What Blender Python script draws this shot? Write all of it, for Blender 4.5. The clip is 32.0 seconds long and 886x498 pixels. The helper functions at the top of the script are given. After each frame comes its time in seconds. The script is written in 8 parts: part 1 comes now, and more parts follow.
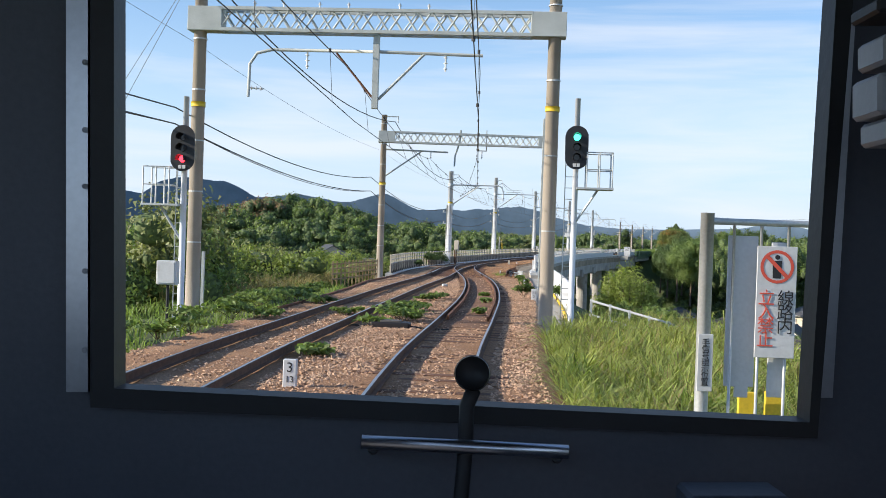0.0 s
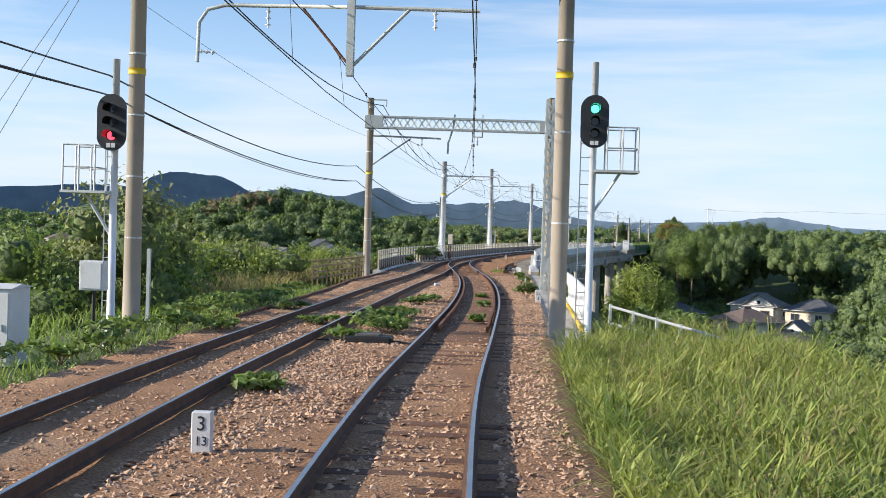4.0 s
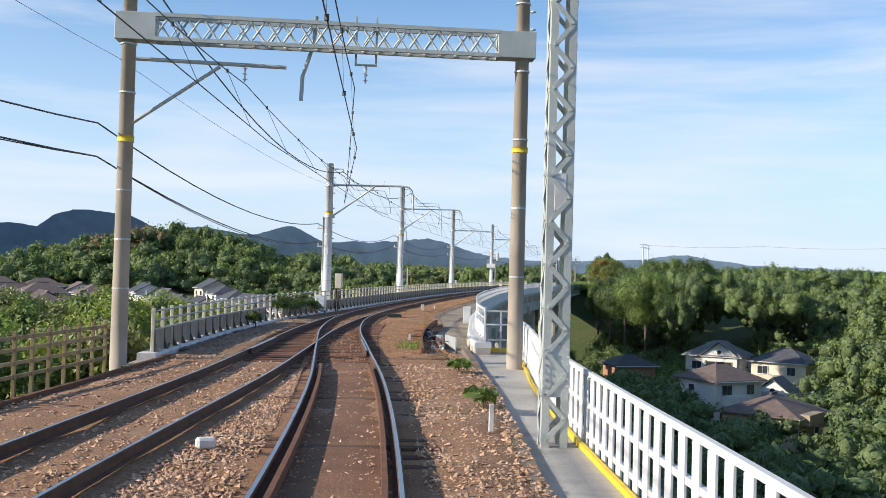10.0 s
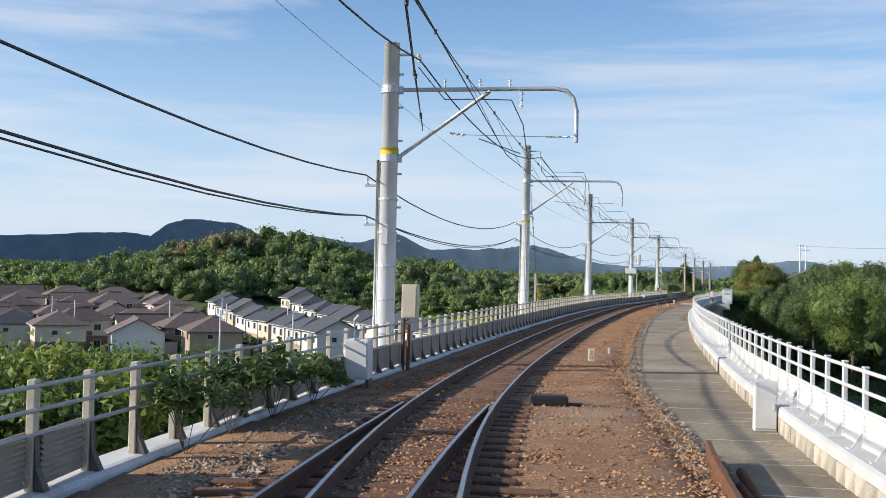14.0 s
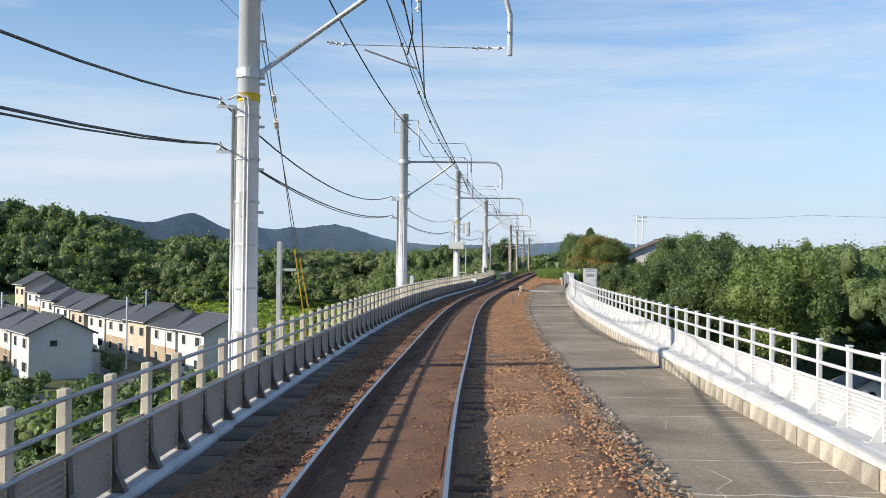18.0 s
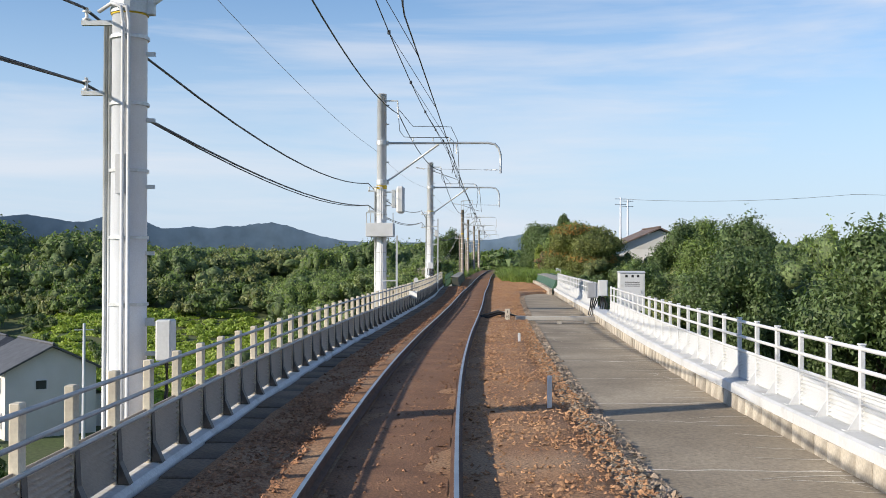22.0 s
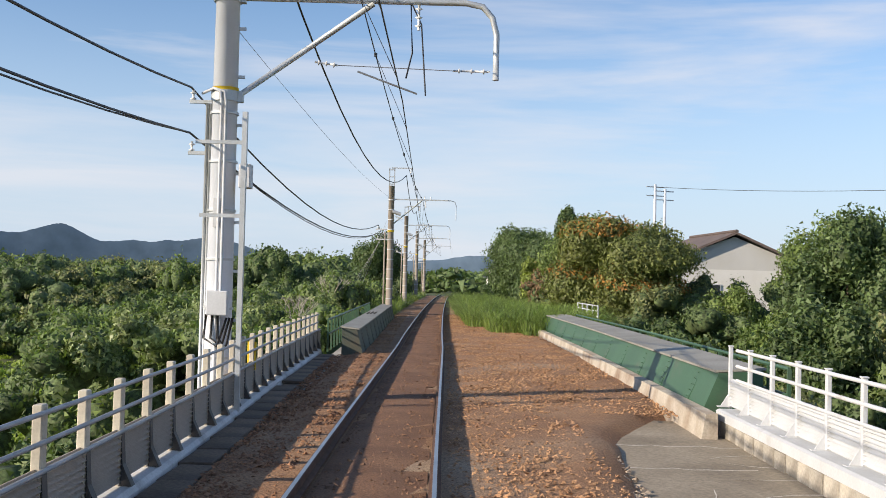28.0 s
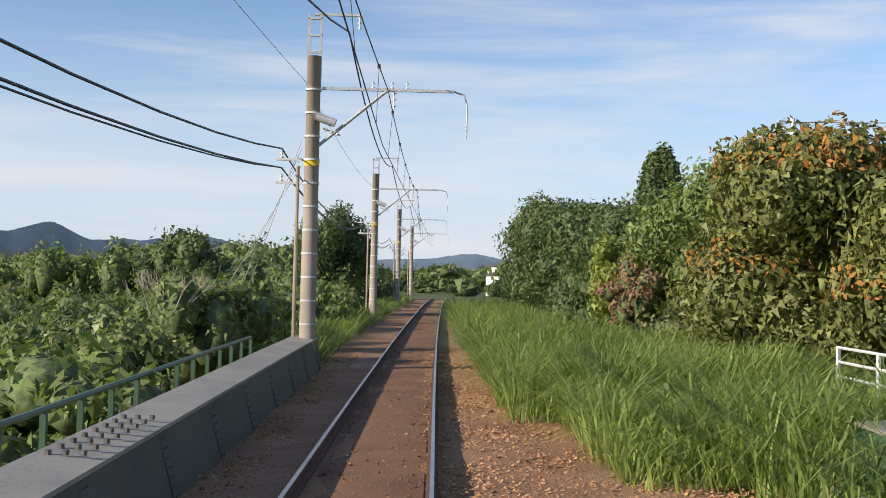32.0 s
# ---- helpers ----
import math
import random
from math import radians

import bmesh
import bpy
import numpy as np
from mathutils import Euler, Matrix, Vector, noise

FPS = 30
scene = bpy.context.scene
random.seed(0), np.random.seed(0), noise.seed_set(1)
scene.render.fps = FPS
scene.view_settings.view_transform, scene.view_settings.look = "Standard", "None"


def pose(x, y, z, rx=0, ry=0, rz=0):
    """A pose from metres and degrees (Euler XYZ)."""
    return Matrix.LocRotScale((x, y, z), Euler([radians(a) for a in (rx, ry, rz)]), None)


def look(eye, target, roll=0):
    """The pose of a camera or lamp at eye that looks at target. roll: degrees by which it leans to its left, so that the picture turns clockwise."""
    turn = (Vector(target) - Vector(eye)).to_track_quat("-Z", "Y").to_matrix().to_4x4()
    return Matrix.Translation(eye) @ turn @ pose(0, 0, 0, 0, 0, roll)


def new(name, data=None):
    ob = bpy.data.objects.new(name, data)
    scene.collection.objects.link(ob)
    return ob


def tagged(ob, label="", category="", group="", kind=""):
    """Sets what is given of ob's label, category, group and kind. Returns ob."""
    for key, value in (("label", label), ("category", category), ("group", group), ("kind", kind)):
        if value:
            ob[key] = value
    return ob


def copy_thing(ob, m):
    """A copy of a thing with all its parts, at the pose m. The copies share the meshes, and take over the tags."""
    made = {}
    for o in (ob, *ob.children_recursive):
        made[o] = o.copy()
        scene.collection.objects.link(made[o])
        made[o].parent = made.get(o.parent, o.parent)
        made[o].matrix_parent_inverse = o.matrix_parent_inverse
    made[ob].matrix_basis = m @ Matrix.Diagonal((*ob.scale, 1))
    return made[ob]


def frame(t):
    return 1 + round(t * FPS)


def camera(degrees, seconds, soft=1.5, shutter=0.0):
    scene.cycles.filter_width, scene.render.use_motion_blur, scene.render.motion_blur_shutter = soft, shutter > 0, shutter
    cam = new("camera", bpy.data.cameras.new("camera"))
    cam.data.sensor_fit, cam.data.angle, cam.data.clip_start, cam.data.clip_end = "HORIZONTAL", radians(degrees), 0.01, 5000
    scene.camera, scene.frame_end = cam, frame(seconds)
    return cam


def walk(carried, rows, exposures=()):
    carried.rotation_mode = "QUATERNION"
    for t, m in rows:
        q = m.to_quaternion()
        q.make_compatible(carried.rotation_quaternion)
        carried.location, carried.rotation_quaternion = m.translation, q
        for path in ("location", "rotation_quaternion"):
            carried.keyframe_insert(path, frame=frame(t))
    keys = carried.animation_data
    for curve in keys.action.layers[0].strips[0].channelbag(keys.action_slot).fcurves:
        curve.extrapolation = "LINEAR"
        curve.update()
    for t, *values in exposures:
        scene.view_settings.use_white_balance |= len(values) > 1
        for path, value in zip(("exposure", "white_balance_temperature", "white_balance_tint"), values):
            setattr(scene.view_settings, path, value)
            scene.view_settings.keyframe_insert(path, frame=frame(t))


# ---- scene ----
cam = camera(46.0, 32.0, soft=0.85)
PATH = [
    (0, (-1.115, -5.466, 2.050), (0.034, 14.499, 1.835), 1.95),
    (0.5, (-1.120, -5.442, 2.050), (0.069, 14.521, 1.800), 1.92),
    (1, (-1.109, -5.252, 2.050), (0.137, 14.706, 1.704), 1.88),
    (1.5, (-1.084, -4.895, 2.050), (0.190, 15.059, 1.577), 1.91),
    (2, (-1.044, -4.371, 2.050), (0.189, 15.586, 1.628), 1.86),
    (2.5, (-0.988, -3.683, 2.050), (0.233, 16.275, 1.612), 1.85),
    (4.5, (-0.627, 0.760, 2.050), (0.684, 20.714, 1.743), 1.65),
    (5, (-0.507, 2.322, 2.050), (0.943, 22.265, 1.610), 1.65),
    (5.5, (-0.367, 4.084, 2.050), (1.133, 24.022, 1.578), 1.64),
    (6, (-0.200, 6.054, 2.050), (1.342, 25.989, 1.572), 1.59),
    (6.5, (0.007, 8.233, 2.050), (1.628, 28.161, 1.555), 1.48),
    (7, (0.263, 10.619, 2.050), (1.986, 30.538, 1.543), 1.39),
    (7.5, (0.577, 13.208, 2.050), (2.354, 33.123, 1.591), 1.55),
    (8, (0.949, 15.997, 2.050), (3.194, 35.850, 1.147), 1.36),
    (8.5, (1.369, 18.980, 2.050), (4.183, 38.760, 1.141), 1.37),
    (9, (1.819, 22.146, 2.050), (4.682, 41.937, 2.418), 1.42),
    (9.5, (2.277, 25.480, 2.050), (5.118, 45.273, 2.495), 1.40),
    (10, (2.723, 28.969, 2.050), (5.603, 48.756, 2.508), 1.59),
    (10.5, (3.146, 32.605, 2.050), (6.058, 52.384, 2.596), 1.24),
    (11, (3.544, 36.381, 2.050), (6.422, 56.166, 2.554), 1.26),
    (11.5, (3.908, 40.292, 2.050), (6.481, 60.121, 2.486), 1.42),
    (12, (4.224, 44.324, 2.050), (6.466, 64.193, 2.512), 1.55),
    (12.5, (4.481, 48.452, 2.050), (6.220, 68.370, 2.539), 1.55),
    (13, (4.677, 52.642, 2.050), (5.886, 72.596, 2.670), 1.58),
    (13.5, (4.836, 56.866, 2.050), (5.614, 76.840, 2.699), 1.39),
    (15.5, (6.114, 74.017, 2.050), (8.332, 93.893, 1.866), 1.46),
    (16, (6.828, 78.453, 2.050), (9.749, 98.237, 1.805), 1.54),
    (16.5, (7.720, 82.983, 2.050), (11.404, 102.640, 1.890), 1.28),
    (17, (8.752, 87.609, 2.050), (12.979, 107.158, 2.070), 1.02),
    (17.5, (9.881, 92.322, 2.050), (14.389, 111.807, 2.108), 0.81),
    (18, (11.065, 97.100, 2.050), (15.691, 116.557, 2.266), 0.76),
    (18.5, (12.284, 101.915, 2.050), (17.023, 121.343, 2.330), 0.63),
    (19, (13.525, 106.734, 2.050), (18.358, 126.137, 2.454), 0.44),
    (19.5, (14.783, 111.529, 2.050), (19.741, 130.899, 2.506), 0.42),
    (20, (16.053, 116.279, 2.050), (21.222, 135.594, 2.500), 0.48),
    (20.5, (17.334, 120.979, 2.050), (22.692, 140.244, 2.419), 0.20),
    (21, (18.629, 125.638, 2.050), (24.141, 144.862, 2.201), 0.16),
    (21.5, (19.945, 130.274, 2.050), (25.555, 149.471, 2.192), 0.28),
    (22, (21.292, 134.906, 2.050), (27.042, 154.060, 2.228), 0.21),
    (22.5, (22.677, 139.534, 2.050), (28.554, 158.650, 2.203), 0.22),
    (23, (24.098, 144.141, 2.050), (30.164, 163.198, 2.237), 0.11),
    (23.5, (25.552, 148.692, 2.050), (31.761, 167.703, 2.253), 0.32),
    (24, (27.031, 153.149, 2.050), (33.377, 172.115, 2.235), 0.35),
    (24.5, (28.523, 157.479, 2.050), (34.981, 176.406, 2.298), 0.57),
    (26.5, (34.388, 173.590, 2.050), (41.165, 192.402, 2.472), 0.87),
    (27, (35.793, 177.461, 2.050), (42.560, 196.276, 2.502), 0.99),
    (27.5, (37.178, 181.324, 2.050), (43.903, 200.152, 2.578), 1.24),
    (28, (38.554, 185.188, 2.050), (45.258, 204.022, 2.632), 1.45),
    (28.5, (39.930, 189.057, 2.050), (46.681, 207.874, 2.633), 1.49),
    (29, (41.314, 192.944, 2.050), (48.091, 211.753, 2.601), 1.47),
    (29.5, (42.712, 196.863, 2.050), (49.493, 215.670, 2.624), 1.67),
    (30, (44.121, 200.825, 2.050), (50.898, 219.634, 2.608), 1.75),
    (30.5, (45.582, 204.809, 2.050), (52.367, 223.617, 2.538), 1.79),
    (31, (47.035, 208.819, 2.050), (53.820, 227.626, 2.562), 2.04),
    (31.5, (48.460, 212.849, 2.050), (55.258, 231.650, 2.592), 1.60),
    (32, (49.875, 216.886, 2.050), (56.701, 235.678, 2.606), 1.38),
]

walk(cam, [(t, look(eye, target, roll)) for t, eye, target, roll in PATH], exposures=[(0.0, 0.42, 6500, 10), (9.0, 0.4, 6500, 10), (12.5, 0.22, 6500, 10), (24.0, 0.2, 6600, 11), (32.0, 0.2, 7000, 14)])

# ---------------------------------------------------------------- daylight
SUN_AZ, SUN_EL = radians(-97), radians(23)
to_sun = Vector((math.sin(SUN_AZ) * math.cos(SUN_EL), math.cos(SUN_AZ) * math.cos(SUN_EL), math.sin(SUN_EL)))
world = bpy.data.worlds.new("world")
scene.world = world
world.use_nodes = True
wn, wl = world.node_tree.nodes, world.node_tree.links
sky = wn.new("ShaderNodeTexSky")
sky.sky_type, sky.sun_disc = "NISHITA", False
sky.sun_elevation, sky.sun_rotation = SUN_EL, SUN_AZ
sky.air_density, sky.dust_density, sky.ozone_density = 1.0, 0.15, 3.0
wc, wm = wn.new("ShaderNodeTexCoord"), wn.new("ShaderNodeMapping")
wm.inputs["Scale"].default_value = (1.0, 1.0, 9.0)
wl.new(wc.outputs["Generated"], wm.inputs["Vector"])
cl = wn.new("ShaderNodeTexNoise")
cl.inputs["Scale"].default_value, cl.inputs["Detail"].default_value, cl.inputs["Roughness"].default_value = 2.2, 7.0, 0.55
cl.inputs["Distortion"].default_value = 0.35
wl.new(wm.outputs["Vector"], cl.inputs["Vector"])
cr = wn.new("ShaderNodeValToRGB")
cr.color_ramp.elements[0].position, cr.color_ramp.elements[1].position = 0.44, 0.66
cr.color_ramp.elements[1].color = (0.75, 0.75, 0.75, 1)
wl.new(cl.outputs["Fac"], cr.inputs["Fac"])
cloud = wn.new("ShaderNodeMix")
cloud.data_type = "RGBA"
cloud.inputs["B"].default_value = (5.9, 7.3, 9.3, 1)
# thin haze low over the horizon
ws = wn.new("ShaderNodeSeparateXYZ")
wl.new(wc.outputs["Generated"], ws.inputs["Vector"])
wh = wn.new("ShaderNodeMapRange")
wh.interpolation_type = "SMOOTHSTEP"
wh.inputs["From Min"].default_value, wh.inputs["From Max"].default_value = -0.02, 0.29
wh.inputs["To Min"].default_value, wh.inputs["To Max"].default_value = 0.88, 0.0
wl.new(ws.outputs["Z"], wh.inputs["Value"])
wl.new(wh.outputs["Result"], cloud.inputs["Factor"])
# thin fair-weather streaks, thinning out towards a clear zenith
wz = wn.new("ShaderNodeMapRange")
wz.interpolation_type = "SMOOTHSTEP"
wz.inputs["From Min"].default_value, wz.inputs["From Max"].default_value = 0.25, 0.75
wz.inputs["To Min"].default_value, wz.inputs["To Max"].default_value = 0.8, 0.08
wl.new(ws.outputs["Z"], wz.inputs["Value"])
wx = wn.new("ShaderNodeMath")
wx.operation = "MULTIPLY"
wl.new(cr.outputs["Color"], wx.inputs[0])
wl.new(wz.outputs["Result"], wx.inputs[1])
streak = wn.new("ShaderNodeMix")
streak.data_type = "RGBA"
streak.inputs["B"].default_value = (8.3, 8.6, 9.3, 1)
wl.new(wx.outputs["Value"], streak.inputs["Factor"])
wl.new(cloud.outputs["Result"], streak.inputs["A"])
tint = wn.new("ShaderNodeMix")
tint.data_type, tint.blend_type = "RGBA", "MULTIPLY"
tint.inputs["Factor"].default_value, tint.inputs["B"].default_value = 1.0, (1.42, 1.56, 1.70, 1)
wl.new(sky.outputs["Color"], tint.inputs["A"])
wl.new(tint.outputs["Result"], cloud.inputs["A"])
wl.new(streak.outputs["Result"], wn["Background"].inputs["Color"])
wn["Background"].inputs["Strength"].default_value = 0.085

sun_data = bpy.data.lights.new("sun", "SUN")
sun_data.energy, sun_data.angle, sun_data.color = 5.0, radians(0.5), (1.0, 0.90, 0.75)
sun = new("sun", sun_data)
sun.matrix_world = look(to_sun * 50, (0, 0, 0))


# ---------------------------------------------------------------- materials
def mat(name, a, b=None, scale=3.0, rough=0.7, metal=0.0, bump=0.0, bscale=40.0, fine=0.15, rnd=0.0, island=False, trans=0.0, spec=0.5, stain=None, stain_scale=0.7, stain_amt=0.5, coords="Object", stretch=(1, 1, 1)):
    """Two tones by a broad noise, fine grain on top, optional stains, variation by piece, bump and leaf translucency."""
    m = bpy.data.materials.new(name)
    m.use_nodes = True
    n, l = m.node_tree.nodes, m.node_tree.links
    bs = n["Principled BSDF"]
    b = b or tuple(c * 0.8 for c in a)
    tc, mp = n.new("ShaderNodeTexCoord"), n.new("ShaderNodeMapping")
    mp.inputs["Scale"].default_value = stretch
    l.new(tc.outputs[coords], mp.inputs["Vector"])

    def tex(s, d=4.0):
        t = n.new("ShaderNodeTexNoise")
        t.inputs["Scale"].default_value, t.inputs["Detail"].default_value = s, d
        l.new(mp.outputs["Vector"], t.inputs["Vector"])
        return t

    def blend(kind, fac, x, y):
        k = n.new("ShaderNodeMix")
        k.data_type, k.blend_type = "RGBA", kind
        for sock, val in (("Factor", fac), ("A", x), ("B", y)):
            if isinstance(val, (int, float)):
                k.inputs[sock].default_value = val
            elif isinstance(val, tuple):
                k.inputs[sock].default_value = (*val, 1) if len(val) == 3 else val
            else:
                l.new(val, k.inputs[sock])
        return k.outputs["Result"]

    def ramp(src, lo, hi):
        r = n.new("ShaderNodeMapRange")
        r.inputs["From Min"].default_value, r.inputs["From Max"].default_value = lo, hi
        l.new(src, r.inputs["Value"])
        return r.outputs["Result"]

    col = blend("MIX", ramp(tex(scale).outputs["Fac"], 0.35, 0.65), a, b)
    if stain:
        col = blend("MIX", ramp(tex(stain_scale, 6.0).outputs["Fac"], 0.72 - 0.35 * stain_amt, 0.8), col, stain)
    if fine:
        g = tex(bscale, 5.0)
        v = n.new("ShaderNodeMapRange")
        v.inputs["From Min"].default_value, v.inputs["From Max"].default_value = 0.3, 0.7
        v.inputs["To Min"].default_value, v.inputs["To Max"].default_value = 1 - fine, 1 + fine
        l.new(g.outputs["Fac"], v.inputs["Value"])
        col = blend("MULTIPLY", 1.0, col, v.outputs["Result"])
    if rnd:
        src = n.new("ShaderNodeNewGeometry").outputs["Random Per Island"] if island else n.new("ShaderNodeObjectInfo").outputs["Random"]
        v = n.new("ShaderNodeMapRange")
        v.inputs["To Min"].default_value, v.inputs["To Max"].default_value = 1 - rnd, 1 + rnd
        l.new(src, v.inputs["Value"])
        col = blend("MULTIPLY", 1.0, col, v.outputs["Result"])
    l.new(col, bs.inputs["Base Color"])
    bs.inputs["Roughness"].default_value, bs.inputs["Metallic"].default_value = rough, metal
    bs.inputs["Specular IOR Level"].default_value = spec
    if bump:
        bt, bp = tex(bscale, 6.0), n.new("ShaderNodeBump")
        bp.inputs["Strength"].default_value, bp.inputs["Distance"].default_value = bump, 0.02
        l.new(bt.outputs["Fac"], bp.inputs["Height"])
        l.new(bp.outputs["Normal"], bs.inputs["Normal"])
    if trans:
        tr, mx = n.new("ShaderNodeBsdfTranslucent"), n.new("ShaderNodeMixShader")
        l.new(blend("MULTIPLY", 1.0, col, (1.15, 1.25, 0.65)), tr.inputs["Color"])
        mx.inputs["Fac"].default_value = trans
        l.new(bs.outputs["BSDF"], mx.inputs[1])
        l.new(tr.outputs["BSDF"], mx.inputs[2])
        l.new(mx.outputs["Shader"], n["Material Output"].inputs["Surface"])
    return m


def glow(name, color, strength):
    m = bpy.data.materials.new(name)
    m.use_nodes = True
    bs = m.node_tree.nodes["Principled BSDF"]
    bs.inputs["Base Color"].default_value = (*color, 1)
    bs.inputs["Emission Color"].default_value = (*color, 1)
    bs.inputs["Emission Strength"].default_value = strength
    return m


M_RAIL = mat("rail_steel", (0.085, 0.045, 0.03), (0.13, 0.068, 0.042), 6, 0.85, 0.1, 0.1, 60)
M_HEAD = mat("rail_head", (0.5, 0.5, 0.5), (0.4, 0.4, 0.42), 2, 0.34, 1.0, 0, 60, 0.05)
M_BALLAST = mat("ballast", (0.35, 0.195, 0.1), (0.26, 0.135, 0.068), 0.9, 0.95, 0, 1.0, 34, 0.5, stain=(0.4, 0.3, 0.2), stain_scale=0.25)
M_STONE = mat("ballast_stone", (0.45, 0.26, 0.135), (0.33, 0.17, 0.085), 1.2, 0.95, 0, 0.5, 60, 0.2, rnd=0.38, island=True)
M_STONE_TAN = mat("tan_ballast_stone", (0.56, 0.375, 0.25), (0.42, 0.255, 0.16), 1.2, 0.95, 0, 0.5, 60, 0.2, rnd=0.38, island=True)
M_BED_DARK = mat("rusty_fines", (0.235, 0.120, 0.063), (0.170, 0.085, 0.045), 1.1, 0.95, 0, 0.8, 40, 0.35, stain=(0.27, 0.15, 0.08), stain_scale=0.5)
M_STONE_DARK = mat("rusty_dark_stone", (0.26, 0.14, 0.078), (0.18, 0.095, 0.054), 1.2, 0.95, 0, 0.5, 60, 0.2, rnd=0.4, island=True)
M_STONE_RUST = mat("reddish_stone", (0.37, 0.195, 0.105), (0.25, 0.125, 0.066), 1.2, 0.95, 0, 0.5, 60, 0.2, rnd=0.4, island=True)
M_STONE_GREY = mat("grey_stone", (0.40, 0.32, 0.24), (0.27, 0.2, 0.14), 1.2, 0.95, 0, 0.5, 60, 0.2, rnd=0.4, island=True)
M_SLEEPER = mat("wood_sleeper", (0.17, 0.085, 0.05), (0.12, 0.06, 0.038), 3, 0.9, 0, 0.6, 30, 0.3, rnd=0.3)
M_DECK = mat("deck_concrete", (0.37, 0.31, 0.228), (0.255, 0.208, 0.147), 0.3, 0.92, 0, 0.35, 22, 0.22, stain=(0.16, 0.128, 0.09), stain_scale=0.55, stain_amt=0.85)
M_CONC = mat("concrete", (0.44, 0.42, 0.38), (0.34, 0.32, 0.29), 0.8, 0.9, 0, 0.3, 30, 0.12, stain=(0.22, 0.2, 0.17), stain_scale=1.1)
M_TROUGH = mat("trough_concrete", (0.235, 0.178, 0.128), (0.155, 0.115, 0.083), 0.9, 0.95, 0, 0.4, 24, 0.25, rnd=0.2, stain=(0.11, 0.085, 0.07), stain_scale=0.9)
M_POLE_BROWN = mat("pole_concrete", (0.40, 0.345, 0.285), (0.34, 0.29, 0.235), 0.7, 0.85, 0, 0.2, 60, 0.08, stain=(0.24, 0.2, 0.16), stain_scale=0.6)
M_POLE = mat("galvanised_pole", (0.72, 0.75, 0.8), (0.63, 0.66, 0.71), 1.2, 0.45, 0.15, 0.05, 60, 0.05)
M_GALV = mat("galvanised_steel", (0.58, 0.6, 0.6), (0.48, 0.5, 0.5), 3, 0.5, 0.4, 0.05, 50, 0.08)
M_ANGLE = mat("painted_angle_steel", (0.50, 0.53, 0.51), (0.43, 0.46, 0.44), 2, 0.6, 0.1, 0.05, 50, 0.1)
M_WHITE = mat("white_paint", (0.63, 0.64, 0.65), (0.56, 0.57, 0.57), 1.5, 0.55, 0, 0.1, 30, 0.05, stain=(0.4, 0.38, 0.34), stain_scale=1.8, stain_amt=0.35)
M_KERB = mat("pale_kerb", (0.72, 0.72, 0.71), (0.6, 0.6, 0.58), 1.2, 0.85, 0, 0.15, 30, 0.1, stain=(0.34, 0.32, 0.29), stain_scale=1.5)
M_FOOTING = mat("stained_footing", (0.55, 0.5, 0.42), (0.42, 0.36, 0.28), 1.4, 0.9, 0, 0.3, 30, 0.15, stain=(0.2, 0.11, 0.06), stain_scale=1.1, stain_amt=0.8)
# girder green with dust, also darkened for the side turned from the sun
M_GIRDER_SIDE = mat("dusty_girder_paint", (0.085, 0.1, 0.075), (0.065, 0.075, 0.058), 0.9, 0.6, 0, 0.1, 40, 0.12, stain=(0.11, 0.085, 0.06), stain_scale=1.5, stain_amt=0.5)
M_BLOCK = mat("block_concrete", (0.5, 0.45, 0.37), (0.37, 0.33, 0.27), 1.6, 0.92, 0, 0.35, 26, 0.18, rnd=0.22, stain=(0.22, 0.19, 0.15), stain_scale=2.2, stain_amt=0.7)
M_POST = mat("cream_post", (0.62, 0.56, 0.44), (0.52, 0.46, 0.36), 2.5, 0.7, 0, 0.1, 30, 0.1, rnd=0.1)
M_RAILING = mat("railing_steel", (0.42, 0.43, 0.44), (0.33, 0.34, 0.35), 3, 0.5, 0.3, 0.05, 40, 0.08)
M_LOUVRE = mat("louvre_grey", (0.47, 0.39, 0.31), (0.38, 0.315, 0.25), 1.8, 0.65, 0.1, 0.1, 30, 0.1, rnd=0.08)
M_DARKSTEEL = mat("weathered_steel", (0.14, 0.13, 0.12), (0.09, 0.085, 0.08), 3, 0.6, 0.3, 0.1, 40, 0.15)
M_GREEN = mat("green_girder_paint", (0.058, 0.128, 0.07), (0.047, 0.105, 0.058), 0.9, 0.5, 0, 0.08, 40, 0.07, stain=(0.1, 0.12, 0.085), stain_scale=1.5, stain_amt=0.4)
M_GIRDER_TOP = mat("girder_top_cover", (0.34, 0.325, 0.28), (0.26, 0.25, 0.215), 1.0, 0.7, 0, 0.1, 30, 0.12)
M_YELLOW = mat("yellow_paint", (0.78, 0.55, 0.03), (0.68, 0.46, 0.03), 3, 0.55, 0, 0.05, 40, 0.08)
M_BLACK = mat("black_rubber", (0.018, 0.018, 0.02), (0.012, 0.012, 0.013), 3, 0.55, 0, 0.05, 50, 0.1)
M_WIRE = mat("wire_copper_dark", (0.06, 0.062, 0.065), (0.045, 0.045, 0.05), 3, 0.5, 0.5, 0, 40, 0)
M_WIRE_LIGHT = mat("wire_grey", (0.30, 0.31, 0.32), (0.25, 0.26, 0.27), 3, 0.5, 0.5, 0, 40, 0)
M_INSUL = mat("white_insulator", (0.82, 0.82, 0.8), (0.75, 0.75, 0.73), 6, 0.2, 0, 0, 40, 0)
M_INK = mat("black_ink", (0.02, 0.02, 0.025), (0.02, 0.02, 0.02), 5, 0.6, 0, 0, 40, 0)
